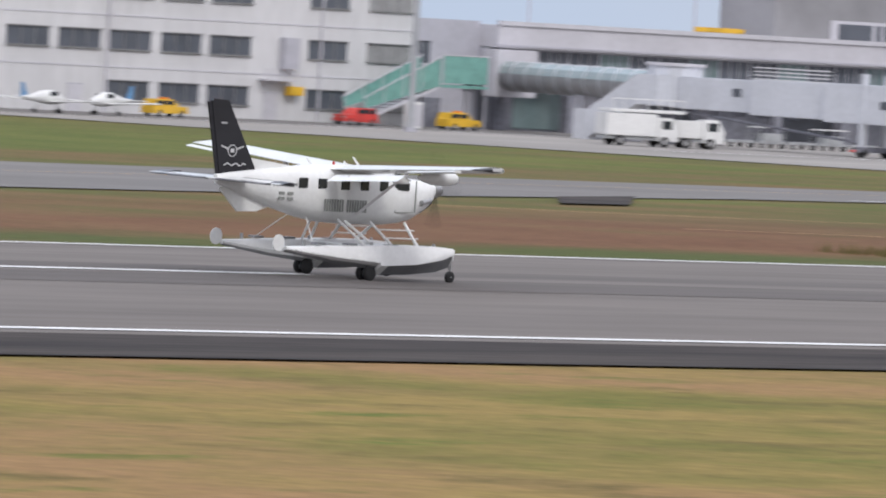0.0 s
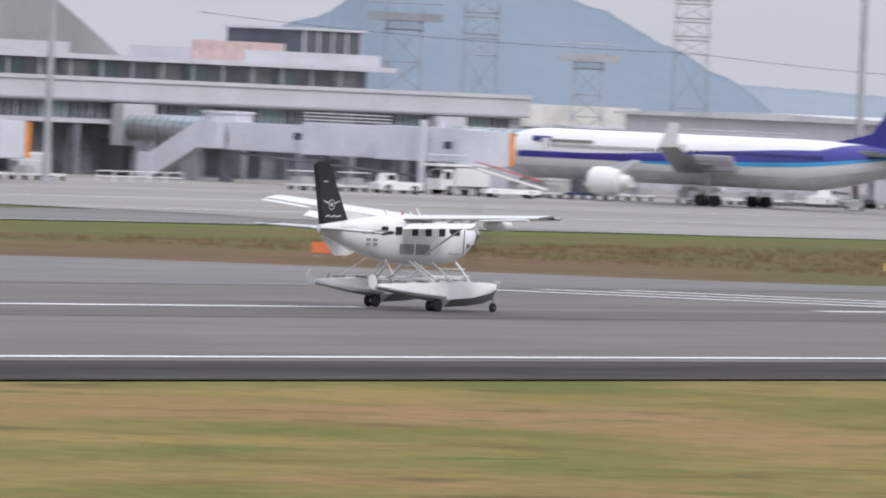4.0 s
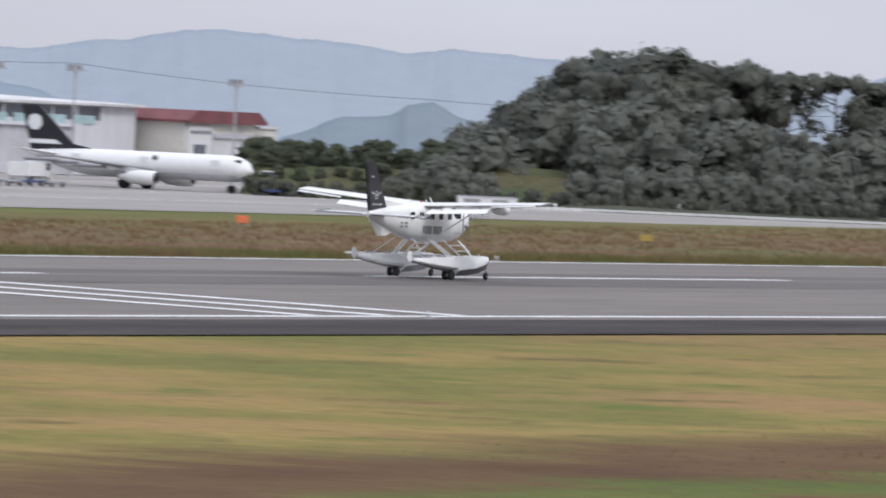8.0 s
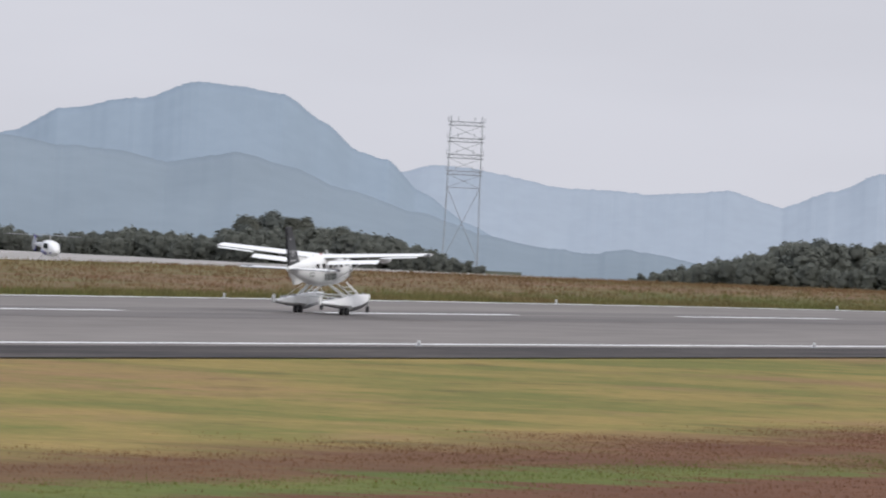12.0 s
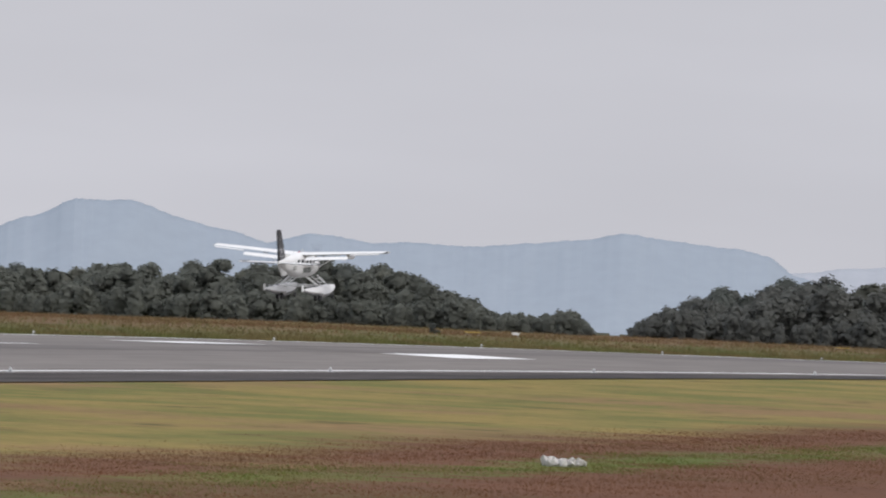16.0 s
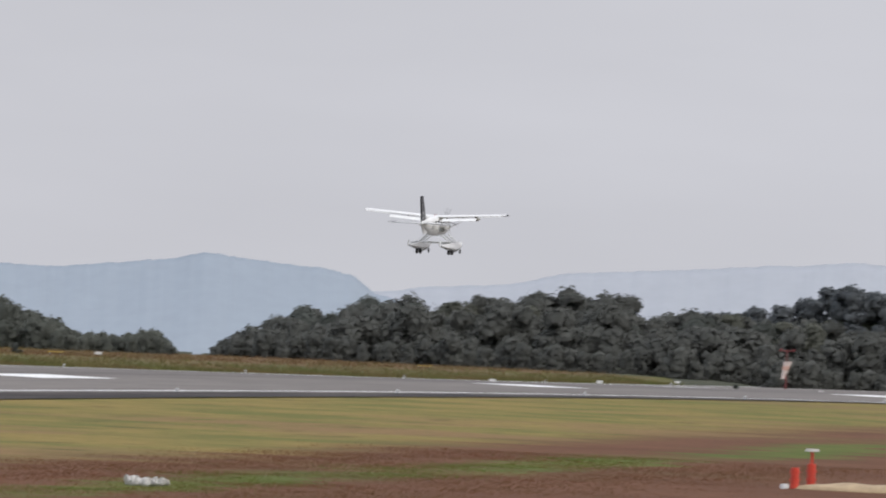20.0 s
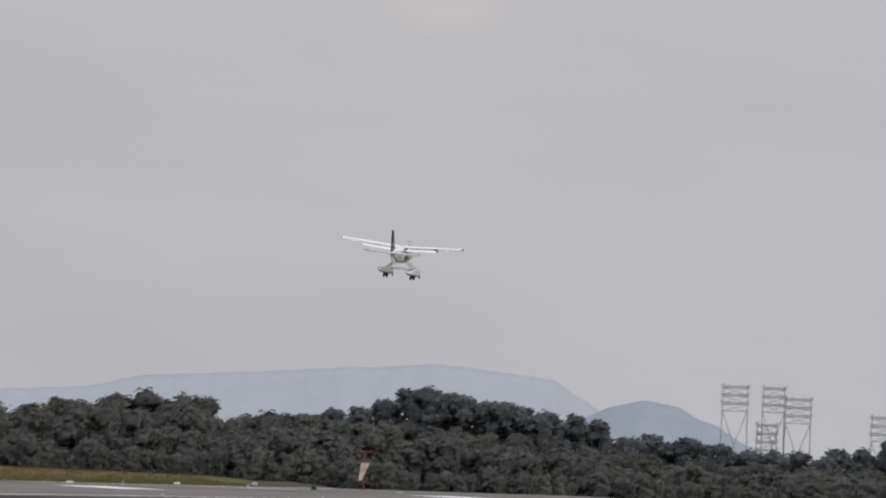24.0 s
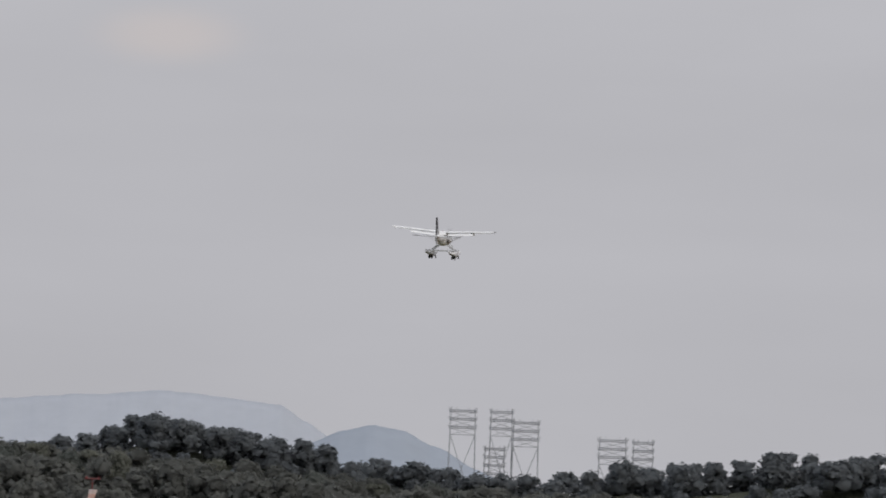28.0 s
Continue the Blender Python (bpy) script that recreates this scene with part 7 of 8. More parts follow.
def build_belt(name, label, dist, ctrl, tree_h, rows, depth, seed, step=3.6, far=False, mat=None):
    """Trees along a curve of bearings; ctrl gives the height of the tree tops as seen from the eye. They stand on a low bank."""
    rng = random.Random(seed)
    b0, b1 = ctrl[0][0], ctrl[-1][0]
    n = max(4, int((b0 - b1) / 0.1))
    ring = []

    def bank(b, k):
        q = polar(b, dist)
        g = level(q.x, q.y)
        top = 8.58 + dist * math.tan(radians(between(ctrl, b)))
        return g + max(0.0, top - tree_h - g) * k

    def slope(dd):
        """The bank's share of its full height dd metres before its crest."""
        for (d0, k0), (d1, k1) in zip(prof, prof[1:]):
            if d0 <= dd <= d1:
                return k0 + (k1 - k0) * (dd - d0) / (d1 - d0)
        return 0.0

    verts, faces = [], []
    prof = ((-depth - 25, 0.0), (-depth, 0.12), (-depth * 0.5, 0.55), (0, 1.0), (25, 1.0), (90, 0.0))
    for i in range(n + 1):
        b = b0 + (b1 - b0) * i / n
        for dd, k in prof:
            q = polar(b, dist + dd)
            verts.append((q.x, q.y, max(bank(b, k) - (0.4 if k == 0 else 0), level(q.x, q.y) - 0.3) if k < 1 or dd == 0 else bank(b, k)))
    m = len(prof)
    for i in range(n):
        for j in range(m - 1):
            faces.append((i * m + j, (i + 1) * m + j, (i + 1) * m + j + 1, i * m + j + 1))
    me = bpy.data.meshes.new(name)
    me.from_pydata(verts, [], faces)
    me.materials.append(UNDER)
    tagged(new(name, me), "dark bank of undergrowth below the trees", "bank", kind="structure")
    spots = []
    lines = [(r, dist - depth * r / rows, 1.0) for r in range(rows)] + [(-1, dist + 9.0, 0.8), (99, dist - depth - 2.0, 0.75)]
    for r, d, gap in lines:
        b = b0 - rng.uniform(0, 0.1)
        while b > b1:
            full = 8.58 + dist * math.tan(radians(between(ctrl, b)))
            dj = d + rng.uniform(-4, 4)
            q = polar(b, dj)
            z = bank(b, 1.0 if r <= 0 else slope(min(0.0, dj - dist)))
            room = full - z
            if r == 99:
                h = min(room * 0.9, rng.uniform(2.2, 3.8))
            elif r == 0:
                h = room * rng.uniform(0.99, 1.07)
            elif r < 0:
                h = room * rng.uniform(0.97, 1.04)
            else:
                h = min(tree_h * rng.uniform(0.7, 1.0), room * 0.95)
            if name == "wooded_knoll" and 26.28 < b < 26.94:
                # an open place in the wood, where the sky shows between thin boughs
                h = 0.0 if r <= 0 else min(h, full - 6.2 - z)
            if h > 1.0 and not (name == "wooded_knoll" and 28.06 < b < 28.54 and (r == 99 or r > 2)):
                spots.append((q.x, q.y, z - 0.2, h, r))
            b -= math.degrees(step * gap * rng.uniform(0.75, 1.3) * max(0.55, min(1.0, h / 7)) / dist)
    if not far:
        for x, y, z, h, r in spots:
            if r in (0, 1):
                place_tree(rng, x, y, z, h, label, name, h < 3.2, rng.choice((mat, mat, None)))
        spots = [p for p in spots if p[4] not in (0, 1)]
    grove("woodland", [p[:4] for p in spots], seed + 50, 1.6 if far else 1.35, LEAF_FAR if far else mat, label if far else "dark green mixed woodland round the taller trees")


UNDER = material("undergrowth", (0.085, 0.088, 0.065), 0.95, 0.3, 0.2, second=(0.07, 0.075, 0.06), gloss=0.0)


def build_woods():
    build_belt("wooded_knoll", "tall dark evergreen tree on the knoll by the apron", 1010, ((29.2, -0.36), (28.7, -0.12), (28.35, 0.12), (28.0, 0.36), (27.75, 0.48), (27.4, 0.38), (27.1, 0.41), (26.75, 0.3), (26.4, 0.31), (25.8, 0.22), (25.5, 0.0), (25.2, -0.26), (24.9, -0.46)), 8.5, 5, 36, 21, mat=LEAF_P)
    build_belt("tree_row", "dark green tree beyond the airfield", 1130, ((24.8, -0.44), (24.6, -0.34), (24.3, -0.41), (23.7, -0.34), (23.2, -0.37), (23.05, -0.24), (22.78, -0.175), (22.5, -0.26), (22.2, -0.3), (21.8, -0.41), (21.35, -0.5)), 5.0, 3, 20, 22, mat=LEAF_P)
    build_belt("tree_belt", "dark green tree beyond the runway's end", 1110, ((20.7, -0.47), (20.2, -0.36), (19.9, -0.3), (19.7, -0.19), (19.2, -0.2), (18.9, -0.14), (18.6, -0.2), (18.4, -0.1), (17.9, -0.13), (17.5, -0.045), (17.2, -0.12), (16.9, -0.24), (16.66, -0.34), (16.4, -0.35), (16.18, -0.31), (15.93, -0.45)), 6.5, 4, 26, 23, mat=LEAF_P)
    build_belt("tree_belt_east", "dark green broadleaf tree past the windsock", 1150, ((15.87, -0.43), (15.6, -0.27), (15.3, -0.16), (15.0, -0.085), (14.65, -0.015), (14.4, -0.045), (14.2, 0.03), (14.0, 0.0), (13.85, 0.07), (13.6, 0.03), (13.3, 0.05), (13.1, -0.04), (12.8, -0.05), (12.3, -0.06), (11.6, -0.13), (11.0, -0.18), (10.3, -0.23), (9.6, -0.25), (8.8, -0.26), (7.2, -0.22)), 7.0, 4, 30, 24, 4.2, mat=LEAF_D)
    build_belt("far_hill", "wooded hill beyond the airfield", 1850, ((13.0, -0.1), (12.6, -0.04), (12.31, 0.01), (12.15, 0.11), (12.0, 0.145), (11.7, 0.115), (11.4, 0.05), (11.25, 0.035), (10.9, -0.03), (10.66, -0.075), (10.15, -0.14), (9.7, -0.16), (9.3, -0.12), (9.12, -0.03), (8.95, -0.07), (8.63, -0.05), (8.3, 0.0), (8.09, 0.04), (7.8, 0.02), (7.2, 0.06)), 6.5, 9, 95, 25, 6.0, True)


build_woods()


def build_open_tree(seed, bearing, dist, foot, h):
    """A thin tree with long bare boughs, scattered leaves and a flat crown, through which the sky shows."""
    rng = random.Random(seed)
    bm, sparse, crown = bmesh.new(), [], []
    p = Vector((0, 0, -1.0))
    for k in range(5):
        q = Vector((rng.uniform(-0.2, 0.2), rng.uniform(-0.2, 0.2), h * (0.2 + 0.17 * k)))
        bm_rod(bm, p, q, 0.22 - 0.035 * k, 0.185 - 0.035 * k, seg=7)
        p = q
    for i in range(15):
        a, z0 = rng.uniform(0, 6.28), h * rng.uniform(0.3, 0.72)
        r = rng.uniform(1.6, 4.0)
        tip = Vector((r * math.cos(a), r * math.sin(a), z0 + h * rng.uniform(0.02, 0.16)))
        bm_rod(bm, (0, 0, z0), tip, 0.07, 0.025, seg=5)
        sparse.append((tip.x, tip.y, tip.z, rng.uniform(0.7, 1.2)))
    for i in range(16):
        a, r = rng.uniform(0, 6.28), rng.uniform(0.2, 4.3)
        crown.append((r * math.cos(a), r * math.sin(a), h * rng.uniform(0.85, 0.94), rng.uniform(0.6, 0.95)))
    t = new("open_tree")
    q = polar(bearing, dist)
    t.matrix_world = pose(q.x, q.y, foot)
    tagged(t, "thin open-crowned tree with bare boughs on the knoll", "tree", "wooded_knoll")
    new("trunk", mesh_of("trunk", bm, BARK)).parent = t
    v, f, n = leaves(rng, sparse, 60, 0.24, 99)
    v2, f2, n2 = leaves(rng, crown, 90, 0.24, 1)
    f += [tuple(i + len(v) for i in c) for c in f2]
    new("crown", leafy("crown", [tuple(c) for c in v + v2], f, n + n2, LEAF_P)).parent = t


for seed, bearing in ((71, 26.76), (72, 26.48)):
    build_open_tree(seed, bearing, 1008, 8.58 + 1010 * math.tan(radians(0.3)) - 9.0, 9.2)


LAWN = material("bank_grass", (0.066, 0.082, 0.045), 0.95, 0.2, 0.12, second=(0.11, 0.09, 0.055), gloss=0.0)
SHRUB = foliage("olive_shrub_leaves", (0.12, 0.132, 0.088), (0.095, 0.108, 0.08))
WHITE_WALL = material("whitewashed_concrete", (0.66, 0.66, 0.66), 0.8, 0.08, 0.3, second=(0.55, 0.55, 0.55))


# ---- hedge, guard rail, helicopter and hut at the edge of the apron ----
def build_edge():
    a, b = polar(28.36, 955), polar(22.6, 966)
    n = 60
    for k in range(n):
        p, q = a.lerp(b, k / n), a.lerp(b, (k + 1) / n)
        m = (p + q) / 2
        ang = math.degrees(math.atan2(q.y - p.y, q.x - p.x))
        bm = bmesh.new()
        bm_box(bm, -(q - p).length / 2 + 0.02, (q - p).length / 2 - 0.02, -0.12, 0.12, 0.0, 0.4)
        single("guard_wall", bm, WHITE_WALL, "low white concrete guard wall along the apron edge", "wall", "guard walls", bevel=0.03, m=pose(m.x, m.y, level(m.x, m.y) - 0.1, 0, 0, ang))
    rng = random.Random(5)
    c, d = polar(29.95, 966), polar(25.2, 968)
    spots = []
    for k in range(100):
        q = c.lerp(d, k / 100)
        spots.append((q.x, q.y + rng.uniform(-1, 1), level(q.x, q.y) - 0.2, rng.uniform(1.3, 1.9)))
    grove("hedge", spots, 6, 1.2, LEAF_B, "clipped green hedge behind the guard wall", "hedge")
    # a green bank with hedges below the knoll, and a clearing on it
    foot = [(30.05, 2.3), (29.5, 2.6), (29.0, 2.9), (28.3, 3.0), (27.6, 2.4), (26.5, 1.6), (25.2, 0.4)]
    prof = ((968, 0.0), (974, 0.35), (980, 0.75), (986, 1.0), (994, 1.0), (1006, 0.0))
    verts, faces = [], []
    for i in range(49):
        t = 30.05 - 4.85 * i / 48
        top = between(foot, t)
        for dd, k in prof:
            q = polar(t, dd)
            g = level(q.x, q.y)
            verts.append((q.x, q.y, g - 0.25 + (top - g) * k))
    for i in range(48):
        for k in range(5):
            faces.append((i * 6 + k, i * 6 + 6 + k, i * 6 + 7 + k, i * 6 + 1 + k))
    me = bpy.data.meshes.new("grass_bank")
    me.from_pydata(verts, [], faces)
    me.materials.append(LAWN)
    tagged(new("grass_bank", me), "green grass bank with a bare brown edge below the knoll", "bank", kind="structure")
    spots = []
    for row, (dd, k, hh) in enumerate(((972, 0.15, 1.5), (978, 0.55, 1.5), (984, 0.9, 1.7), (990, 1.0, 2.0))):
        t = 30.0
        while t > 28.55:
            q = polar(t, dd + rng.uniform(-1.2, 1.2))
            g = level(q.x, q.y)
            spots.append((q.x, q.y, g - 0.3 + (between(foot, t) - g) * k, hh * rng.uniform(0.7, 1.25)))
            t -= math.degrees(rng.uniform(1.3, 2.6) / dd)
    grove("shrubbery", spots, 8, 1.9, SHRUB, "olive green shrubs in rows on the bank", "shrubs")
    # two white cabins
    for t in (28.65, 28.48):
        q = polar(t, 952)
        hut = thing("cabin", "small white container cabin at the apron edge", "cabin", pose(q.x, q.y, level(q.x, q.y), 0, 0, -62), "cabins")
        bm = bmesh.new()
        bm_box(bm, -1.6, 1.6, -0.9, 0.9, 0.1, 1.0)
        part("wall", bm, VAN_W, hut, bevel=0.03)
        bm = bmesh.new()
        bm_box(bm, -1.68, 1.68, -0.97, 0.97, 1.0, 1.1)
        part("roof", bm, WALL_G, hut)
        bm = bmesh.new()
        bm_box(bm, -0.9, 0.7, -0.94, -0.88, 0.45, 0.8)
        part("window", bm, BLIND, hut)
        bm = bmesh.new()
        bm_box(bm, -1.5, 1.5, -0.85, 0.85, 0.0, 0.1)
        part("skid", bm, VAN_G, hut)
    for t in (27.5, 27.4, 27.28):
        q = polar(t, 968)
        bm = bmesh.new()
        bm_rod(bm, (0, 0, -0.1), (0, 0, 1.1), 0.16, seg=10)
        single("bollard", bm, VAN_W, "white post beside the guard wall", "post", "bollards", bevel=0.03, m=pose(q.x, q.y, level(q.x, q.y)))
    q = polar(24.86, 980)
    build_truck(pose(q.x, q.y, level(q.x, q.y), 0, 0, 120), "white van beside the helicopter stand", 4.2, 2.0)
    q = polar(24.74, 979)
    bm = bmesh.new()
    bm_box(bm, -0.4, 0.4, -0.3, 0.3, 0, 0.8)
    cb = single("orange_crate", bm, ORANGE, "orange equipment box on the grass edge", "box", bevel=0.05, m=pose(q.x, q.y, level(q.x, q.y)))
    build_helicopter(polar(24.22, 982))


def build_helicopter(q):
    h = thing("helicopter", "small white and blue parked helicopter", "helicopter", pose(q.x, q.y, level(q.x, q.y), 0, 0, -138))
    bm = bmesh.new()
    bm_loft(bm, [ellipse(x, w, a, b, 14) for x, w, a, b in ((2.4, 0.3, 0.9, 1.2), (2.0, 1.0, 0.65, 1.7), (1.2, 1.5, 0.55, 2.1), (0, 1.6, 0.55, 2.25), (-1.0, 1.3, 0.7, 2.2), (-1.8, 0.6, 1.3, 2.0), (-5.0, 0.28, 1.6, 1.9))])
    part("body", bm, WHITE, h, smooth=True)
    bm = bmesh.new()
    bm_loft(bm, [ellipse(x, w, a, b, 14) for x, w, a, b in ((1.9, 1.06, 0.75, 1.2), (0, 1.64, 0.6, 1.3), (-1.2, 1.24, 0.8, 1.4))])
    part("belly_band", bm, NAVY, h, "blue lower band", smooth=True)
    for s in (-1, 1):
        bm = bmesh.new()
        bm_rod(bm, (-1.5, s * 1.0, 0.1), (1.8, s * 1.0, 0.1), 0.06, seg=6)
        sk = part("skid", bm, STEEL, h)
        for x in (-0.8, 1.0):
            bm = bmesh.new()
            bm_rod(bm, (x, s * 1.0, 0.1), (x, s * 0.5, 0.7), 0.05, seg=6)
            part("skid_strut", bm, STEEL, sk)
        bm = bmesh.new()
        bm_box(bm, 0.2, 1.5, s * 0.76 - 0.04, s * 0.76 + 0.04, 1.35, 1.9)
        part("window", bm, PANE, h, bevel=0.03)
    bm = bmesh.new()
    bm_rod(bm, (0, 0, 2.2), (0, 0, 2.75), 0.1, seg=8)
    mast = part("rotor_mast", bm, STEEL, h)
    for k in range(3):
        bm = bmesh.new()
        m = Matrix.Rotation(math.pi * 2 / 3 * k + 0.4, 4, "Z")
        bm_box(bm, 0.2, 4.9, -0.12, 0.12, 2.7, 2.74, m)
        part("rotor_blade", bm, GALV, mast, "grey rotor blade")
    bm = bmesh.new()
    bm_prism(bm, [(-4.6, 1.8), (-5.2, 2.7), (-5.6, 2.7), (-5.2, 1.4), (-5.4, 1.0), (-5.1, 1.0)], -0.05, 0.05)
    part("tail_fin", bm, NAVY, h, "blue tail fin")
    bm = bmesh.new()
    bm_rod(bm, (-5.1, -0.1, 1.8), (-5.1, -0.14, 1.8), 0.7, seg=16)
    part("tail_rotor", bm, GALV, h)


build_edge()


# ---- signs, lights, windsock and stones on the grass ----
def build_sign(x, y, w, h, mat, label, turn):
    s = thing("airfield_sign", label, "sign", pose(x, y, level(x, y) - 0.05, 0, 0, turn), "airfield signs")
    bm = bmesh.new()
    bm_box(bm, -w / 2, w / 2, -0.12, 0.12, 0.2, 0.2 + h)
    f = part("panel", bm, mat, s, bevel=0.03)
    for q in (-w * 0.35, w * 0.35):
        bm = bmesh.new()
        bm_rod(bm, (q, 0, 0), (q, 0, 0.22), 0.05, seg=6)
        part("leg", bm, GALV, s)


def build_edge_light(x, y):
    s = thing("runway_light", "small white elevated runway edge light", "light", pose(x, y, rise(x) - 0.03), "runway edge lights")
    bm = bmesh.new()
    bm_rod(bm, (0, 0, 0), (0, 0, 0.06), 0.2, seg=10)
    part("base", bm, VAN_G, s)
    bm = bmesh.new()
    bm_rod(bm, (0, 0, 0.05), (0, 0, 0.2), 0.06, 0.08, seg=10)
    part("body", bm, VAN_G, s)
    bm = bmesh.new()
    bm_rod(bm, (0, 0, 0.2), (0, 0, 0.33), 0.1, 0.05, seg=10)
    part("lens", bm, PALE_MARK, s, bevel=0.02)


def build_field_things():
    build_sign(367, 283, 1.9, 0.55, SIGN_O, "orange-red airfield sign board on the grass", -52)
    build_sign(391, 265.5, 1.5, 0.38, LAMP_Y, "yellow airfield sign board on the grass", -55)
    build_sign(548, 317, 0.8, 0.5, SIGN_O, "small orange marker board on the grass", -60)
    build_sign(532, 278, 0.8, 0.4, SIGN_Y, "small amber marker board on the grass", -62)
    build_sign(985, 255, 1.6, 0.1, SIGN_Y, "long low yellow marker beyond the runway", -75)
    build_sign(870, 262, 1.6, 0.12, SIGN_Y, "low yellow marker beside the far edge", -75)
    for i in range(-8, 10):
        build_edge_light(505.1 + 60 * i, MID - HALF)
        build_edge_light(505.1 + 60 * i, MID + HALF)
    for b, d in ((13.45, 1020), (12.1, 1010), (12.98, 1085), (16.5, 905), (14.1, 930)):
        q = polar(b, d)
        build_sign(q.x, q.y, 0.7, 0.26, VAN_W, "small white marker box on the far grass", b - 90)
    for x, y in ((366, 246), (394, 244.5), (328, 246.5), (436, 245)):
        build_sign(x, y, 1.4, 0.14, VAN_W, "low white marker slab at the runway's far edge", -60)
    # windsock
    q = polar(12.32, 1060)
    w = thing("windsock", "drooping orange and white windsock on a red pole", "windsock", pose(q.x, q.y, level(q.x, q.y)))
    bm = bmesh.new()
    bm_rod(bm, (0, 0, 0), (0, 0, 4.6), 0.09, 0.06, seg=8)
    part("pole", bm, RED_D, w, "dark red pole", smooth=True)
    bm = bmesh.new()
    bm_rod(bm, (0, -0.9, 4.5), (0, 0.9, 4.5), 0.06, seg=6)
    part("cross_bar", bm, RED_D, w)
    for k, mat in ((0, PALE_SOCK), (1, SOCK), (2, PALE_SOCK), (3, PALE_SOCK)):
        bm = bmesh.new()
        bm_loft(bm, [[(0.1 + (0.46 - 0.05 * u) * math.cos(2 * math.pi * i / 12), -0.1 + 0.12 * u + (0.5 - 0.07 * u) * math.sin(2 * math.pi * i / 12), 3.3 - 0.5 * u) for i in range(12)] for u in (k, k + 0.5, k + 1)])
        part("sock_band", bm, mat, w, "faded sock band", smooth=True)
    for q in (-0.7, 0.7):
        bm = bmesh.new()
        bm_rod(bm, (0, q, 4.5), (0, q, 4.75), 0.12, 0.1, seg=8)
        part("obstruction_light", bm, RED_D, w, bevel=0.02)
    # heap of pale stones, each its own block
    heap = thing("stone_heap", "low heap of pale stones in the russet grass", "stones", pose(362, 105.0, level(362, 105) - 0.08))
    rng = random.Random(8)
    for k in range(46):
        bm = bmesh.new()
        bmesh.ops.create_icosphere(bm, subdivisions=1, radius=1)
        for v in bm.verts:
            v.co *= rng.uniform(0.75, 1.15)
        u = rng.uniform(-1, 1)
        s = rng.uniform(0.1, 0.2)
        m = pose(u * 1.3, rng.uniform(-0.7, 0.7), s * 0.5 + (1 - u * u) * rng.uniform(0, 0.16), rng.uniform(0, 90), rng.uniform(0, 90), rng.uniform(0, 90)) @ Matrix.Diagonal((s * 1.4, s, s * 0.7, 1))
        bmesh.ops.transform(bm, matrix=m, verts=bm.verts)
        part("stone", bm, STONE, heap)
    # red posts by a sandy hump
    for b, d, hh, lamp in ((12.24, 424, 0.95, False), (12.14, 427, 1.1, True), (12.30, 423, 0.22, False)):
        q = polar(b, d)
        p = thing("marker_post", "red painted stout marker post" if hh > 0.5 else "short white marker block", "post", pose(q.x, q.y, level(q.x, q.y) - 0.06), "marker posts")
        bm = bmesh.new()
        bm_rod(bm, (0, 0, 0), (0, 0, hh), 0.2, 0.19, seg=14)
        part("column", bm, RED_P if hh > 0.5 else VAN_W, p, bevel=0.03)
        if hh > 0.5:
            for z in (0.35, 0.72):
                bm = bmesh.new()
                bm_rod(bm, (0, 0, z), (0, 0, z + 0.08), 0.25, seg=14)
                part("collar", bm, RED_P, p, bevel=0.02)
        if lamp:
            bm = bmesh.new()
            bm_rod(bm, (0, 0, hh), (0, 0, hh + 0.55), 0.07, seg=8)
            part("stem", bm, RED_P, p)
            bm = bmesh.new()
            bm_rod(bm, (0, 0, hh + 0.55), (0, 0, hh + 0.68), 0.34, 0.28, seg=16)
            part("cap", bm, STONE, p, "pale flat cap", bevel=0.02)
    q = polar(11.85, 424)
    bm = bmesh.new()
    bmesh.ops.create_uvsphere(bm, u_segments=24, v_segments=12, radius=1)
    for v in bm.verts:
        v.co = Vector((v.co.x * 2.9, v.co.y * 1.6, v.co.z * 0.34 * (1 + 0.3 * noise.noise(v.co * 2.0))))
    single("sand_hump", bm, SAND, "low hump of straw-covered sand", "mound", smooth=True, m=pose(q.x, q.y, level(q.x, q.y) - 0.05, 0, 0, -78))
    # rounded bush on the far verge
    q = polar(17.0, 900)
    place_tree(random.Random(3), q.x, q.y, level(q.x, q.y) - 0.1, 1.3, "small rounded olive bush on the far verge", "verge bushes", True)
    q = polar(12.62, 1000)
    place_tree(random.Random(4), q.x, q.y, level(q.x, q.y) - 0.1, 1.1, "small rounded green bush on the far verge", "verge bushes", True)


RED_D = material("dull_red_paint", (0.2, 0.035, 0.035), 0.6, 0.1, 1.0)
SIGN_Y = material("faded_yellow_board", (0.42, 0.3, 0.07), 0.6, 0.08)
SIGN_O = material("orange_sign", (0.75, 0.2, 0.08), 0.5, 0.05)
RED_P = material("red_post_paint", (0.62, 0.06, 0.03), 0.45, 0.1, 1.0)
SAND = material("straw_sand", (0.4, 0.3, 0.18), 0.9, 0.15, 2.0)
SOCK = material("faded_orange_cloth", (0.72, 0.45, 0.36), 0.8, 0.06)
PALE_SOCK = material("faded_white_cloth", (0.75, 0.62, 0.56), 0.8, 0.05)
build_field_things()


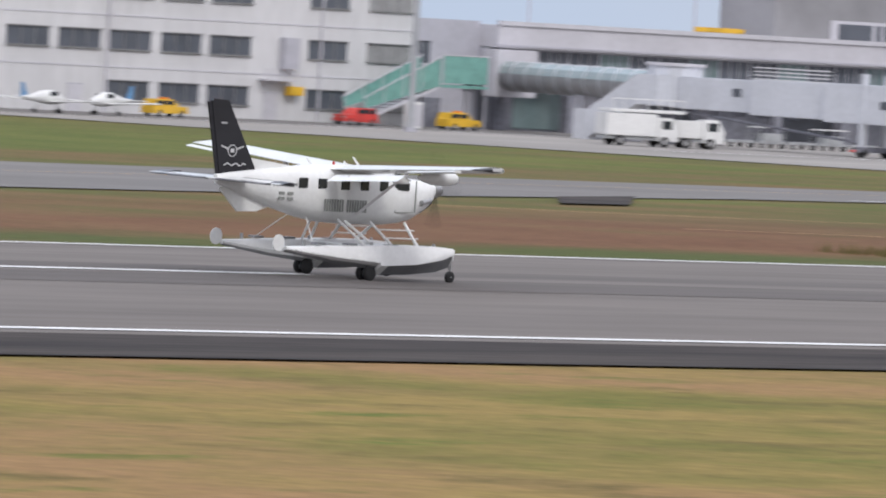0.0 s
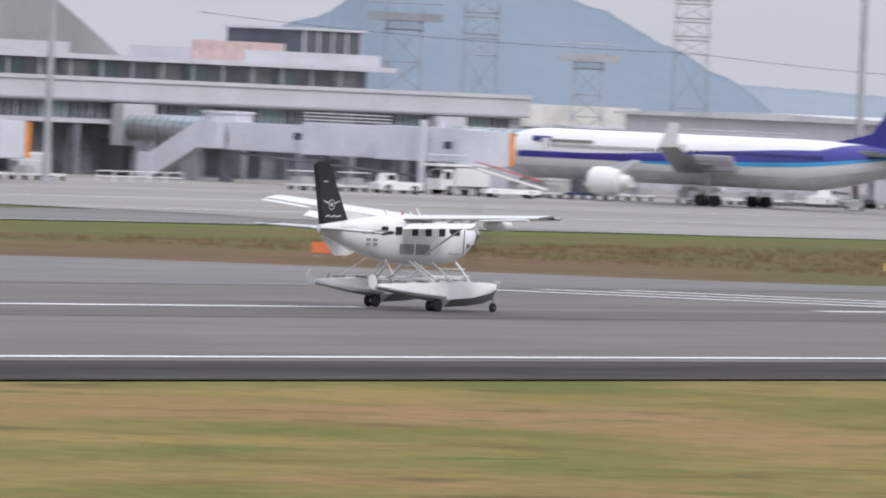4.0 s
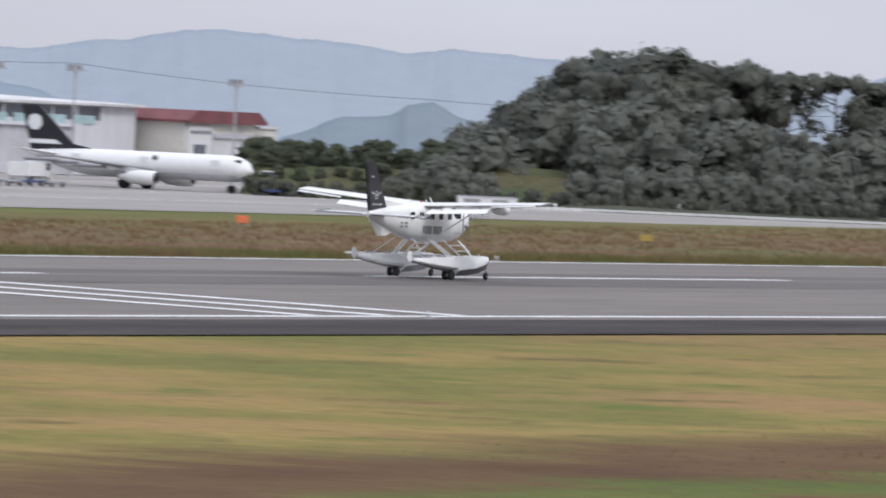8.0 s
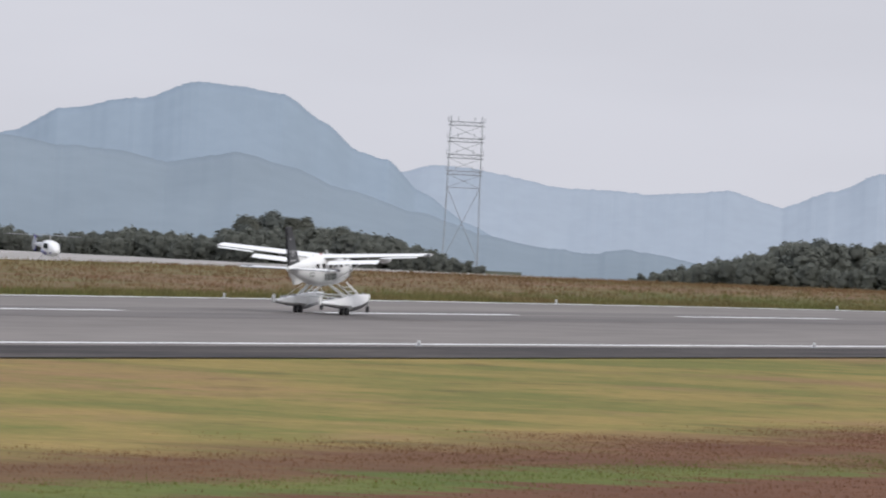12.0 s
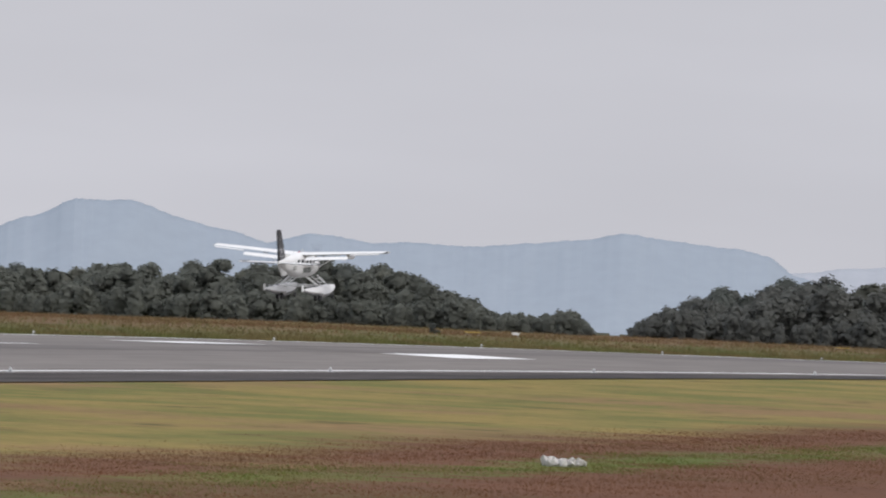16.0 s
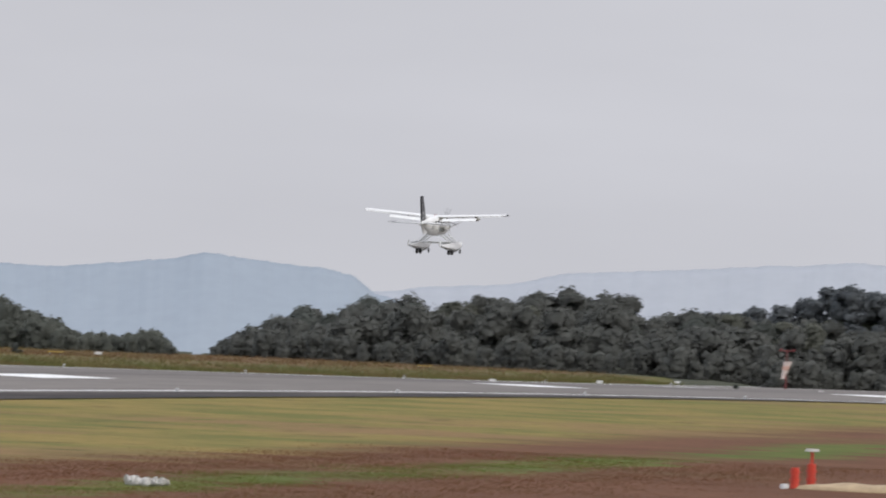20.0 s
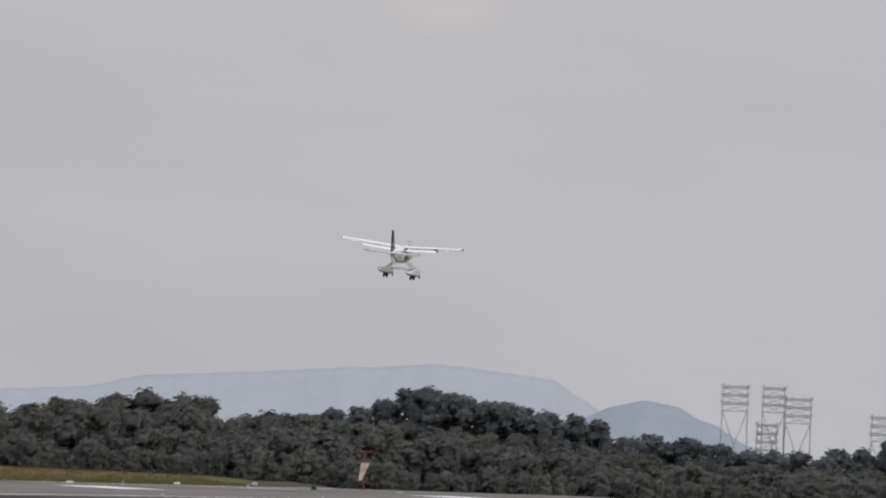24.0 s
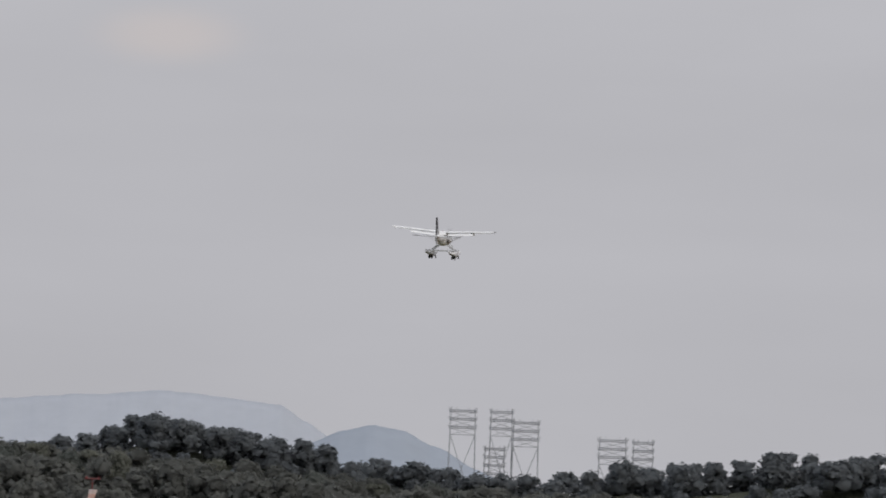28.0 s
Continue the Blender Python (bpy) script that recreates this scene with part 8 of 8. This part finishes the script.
# ---- rank grass standing along the runway and in the russet bands ----
def build_tufts(name, label, mat, count, seed, spot, hgt, blades=5, slim=1.0):
    rng = random.Random(seed)
    verts, faces = [], []
    for _ in range(count):
        x, y = spot(rng)
        z = level(x, y) - 0.08
        h = hgt * rng.uniform(0.4, 1.25)
        for _ in range(blades):
            a = rng.uniform(0, 6.28)
            w = rng.uniform(0.03, 0.08) * (0.6 + hgt) * slim
            dx, dy = math.cos(a) * w, math.sin(a) * w
            ox, oy = rng.uniform(-0.5, 0.5), rng.uniform(-0.5, 0.5)
            n = len(verts)
            verts += [(x + ox - dx, y + oy - dy, z), (x + ox + dx, y + oy + dy, z), (x + ox + rng.uniform(-0.4, 0.4) * h, y + oy + rng.uniform(-0.3, 0.3) * h, z + h * rng.uniform(0.7, 1.1))]
            faces.append((n, n + 1, n + 2))
    me = bpy.data.meshes.new(name)
    me.from_pydata(verts, [], faces)
    me.materials.append(mat)
    tagged(new(name, me), label, "grass", kind="stuff")


TUFT_G = material("green_tufts", (0.128, 0.13, 0.05), 0.95, 0.2, 0.06, second=(0.178, 0.125, 0.068), gloss=0.0)
TUFT_R = material("russet_tufts", (0.178, 0.106, 0.064), 0.95, 0.12, 0.05, second=(0.142, 0.112, 0.052), gloss=0.0)
TUFT_D = material("dark_russet_tufts", (0.15, 0.07, 0.037), 0.95, 0.15, 0.06, second=(0.125, 0.075, 0.034), gloss=0.0)
TUFT_F = material("fresh_green_tufts", (0.1, 0.13, 0.03), 0.95, 0.2, 0.12, second=(0.14, 0.12, 0.04), gloss=0.0)


def far_spot(rng):
    if rng.random() < 0.06:
        return rng.uniform(274, 291), rng.uniform(245, 256)
    x = rng.uniform(385, 1060)
    return x, 243.5 + abs(rng.gauss(0, 4.0))


def mid_spot(rng):
    return rng.uniform(385, 1070), rng.uniform(250, 330)


def near_spot(rng, bands):
    """A place in one of the bands of grass on this side, thinning out at their edges."""
    x, (lo, hi) = rng.uniform(205, 470), rng.choice(bands)
    while rng.random() > (x - 200.0) / 130.0:
        x = rng.uniform(205, 470)
    return x, rng.gauss((lo + hi) / 2, (hi - lo) * 0.36) + 0.03 * (x - 300.0) + 5.0 * noise.noise(Vector((x * 0.09, 0.0, lo)))


build_tufts("verge_grass", "tall green and brown grass along the runway's far edge", TUFT_G, 18000, 31, far_spot, 0.42, 5, 0.6)
build_tufts("seeded_grass", "russet seeding grass beyond the runway", TUFT_R, 18000, 32, mid_spot, 0.3, 5, 0.6)
build_tufts("rank_grass", "dark russet seeding grass on the near verge", TUFT_D, 24000, 33, lambda r: near_spot(r, ((107, 116), (90, 100))), 0.11, 4, 0.35)
build_tufts("fresh_grass", "fresh green grass growing in a strip", TUFT_F, 9000, 34, lambda r: near_spot(r, ((101.5, 106.5),)), 0.11, 4, 0.35)


# ---- what moves ----
def motions():
    # along the runway: seconds, metres ahead, height, climb angle, bank to the right, heading
    track = ((0.0, 202.5, 0.36, 0, 1.0), (1.0, 218.9, 0.39, 0, 1.0), (2.0, 236.25, 0.43, 0, 1.1), (3.0, 255.3, 0.47, 0, 1.1), (6.0, 324.2, 0.63, 0, 1.0), (8.0, 378.9, 0.74, 0.3, 0.8), (10.0, 438.8, 0.84, 1.2, 0.3), (11.0, 470.8, 0.9, 3.0, 0), (12.5, 522.0, 1.0, 3.5, 0), (13.5, 557.6, 1.72, 3, 0), (15.0, 613.4, 3.34, 3.5, 0), (17.0, 690.6, 6.18, 2.4, 0), (19.0, 770.6, 9.9, 1.6, 0.4), (20.0, 811.0, 11.78, 2.6, 0.3), (21.5, 870.0, 15.28, 3.5, -1.5), (22.5, 911.0, 18.3, 4, 0.5), (23.5, 953.0, 21.2, 3.5, 6), (24.0, 972.4, 22.3, 3.5, 4), (25.0, 1021.0, 26.36, 3, 0.5), (26.0, 1067.0, 28.9, 3, 1.5), (27.0, 1113.5, 30.55, 3, 1.5), (28.0, 1159.0, 31.95, 2.5, 1.8))
    rows = [(t, pose(x, MID - 1.0, z, bank, -climb, -2.0 * (1 - t / 12) if t < 12 else 0.0)) for t, x, z, climb, bank in track]
    walk(seaplane, rows)
    for ob, axis in turning:
        at = tuple(ob.location)
        last = 28.0 if axis == "x" else 18.0
        rate = 30 if axis == "x" else 10
        spin = [(i / rate, pose(*at, 84 * i, 0, 0) if axis == "x" else pose(*at, 0, 80 * i, 0)) for i in range(int(last * rate) + 1)]
        if axis == "y":
            spin.append((28.0, spin[-1][1]))
        walk(ob, spin)


motions()
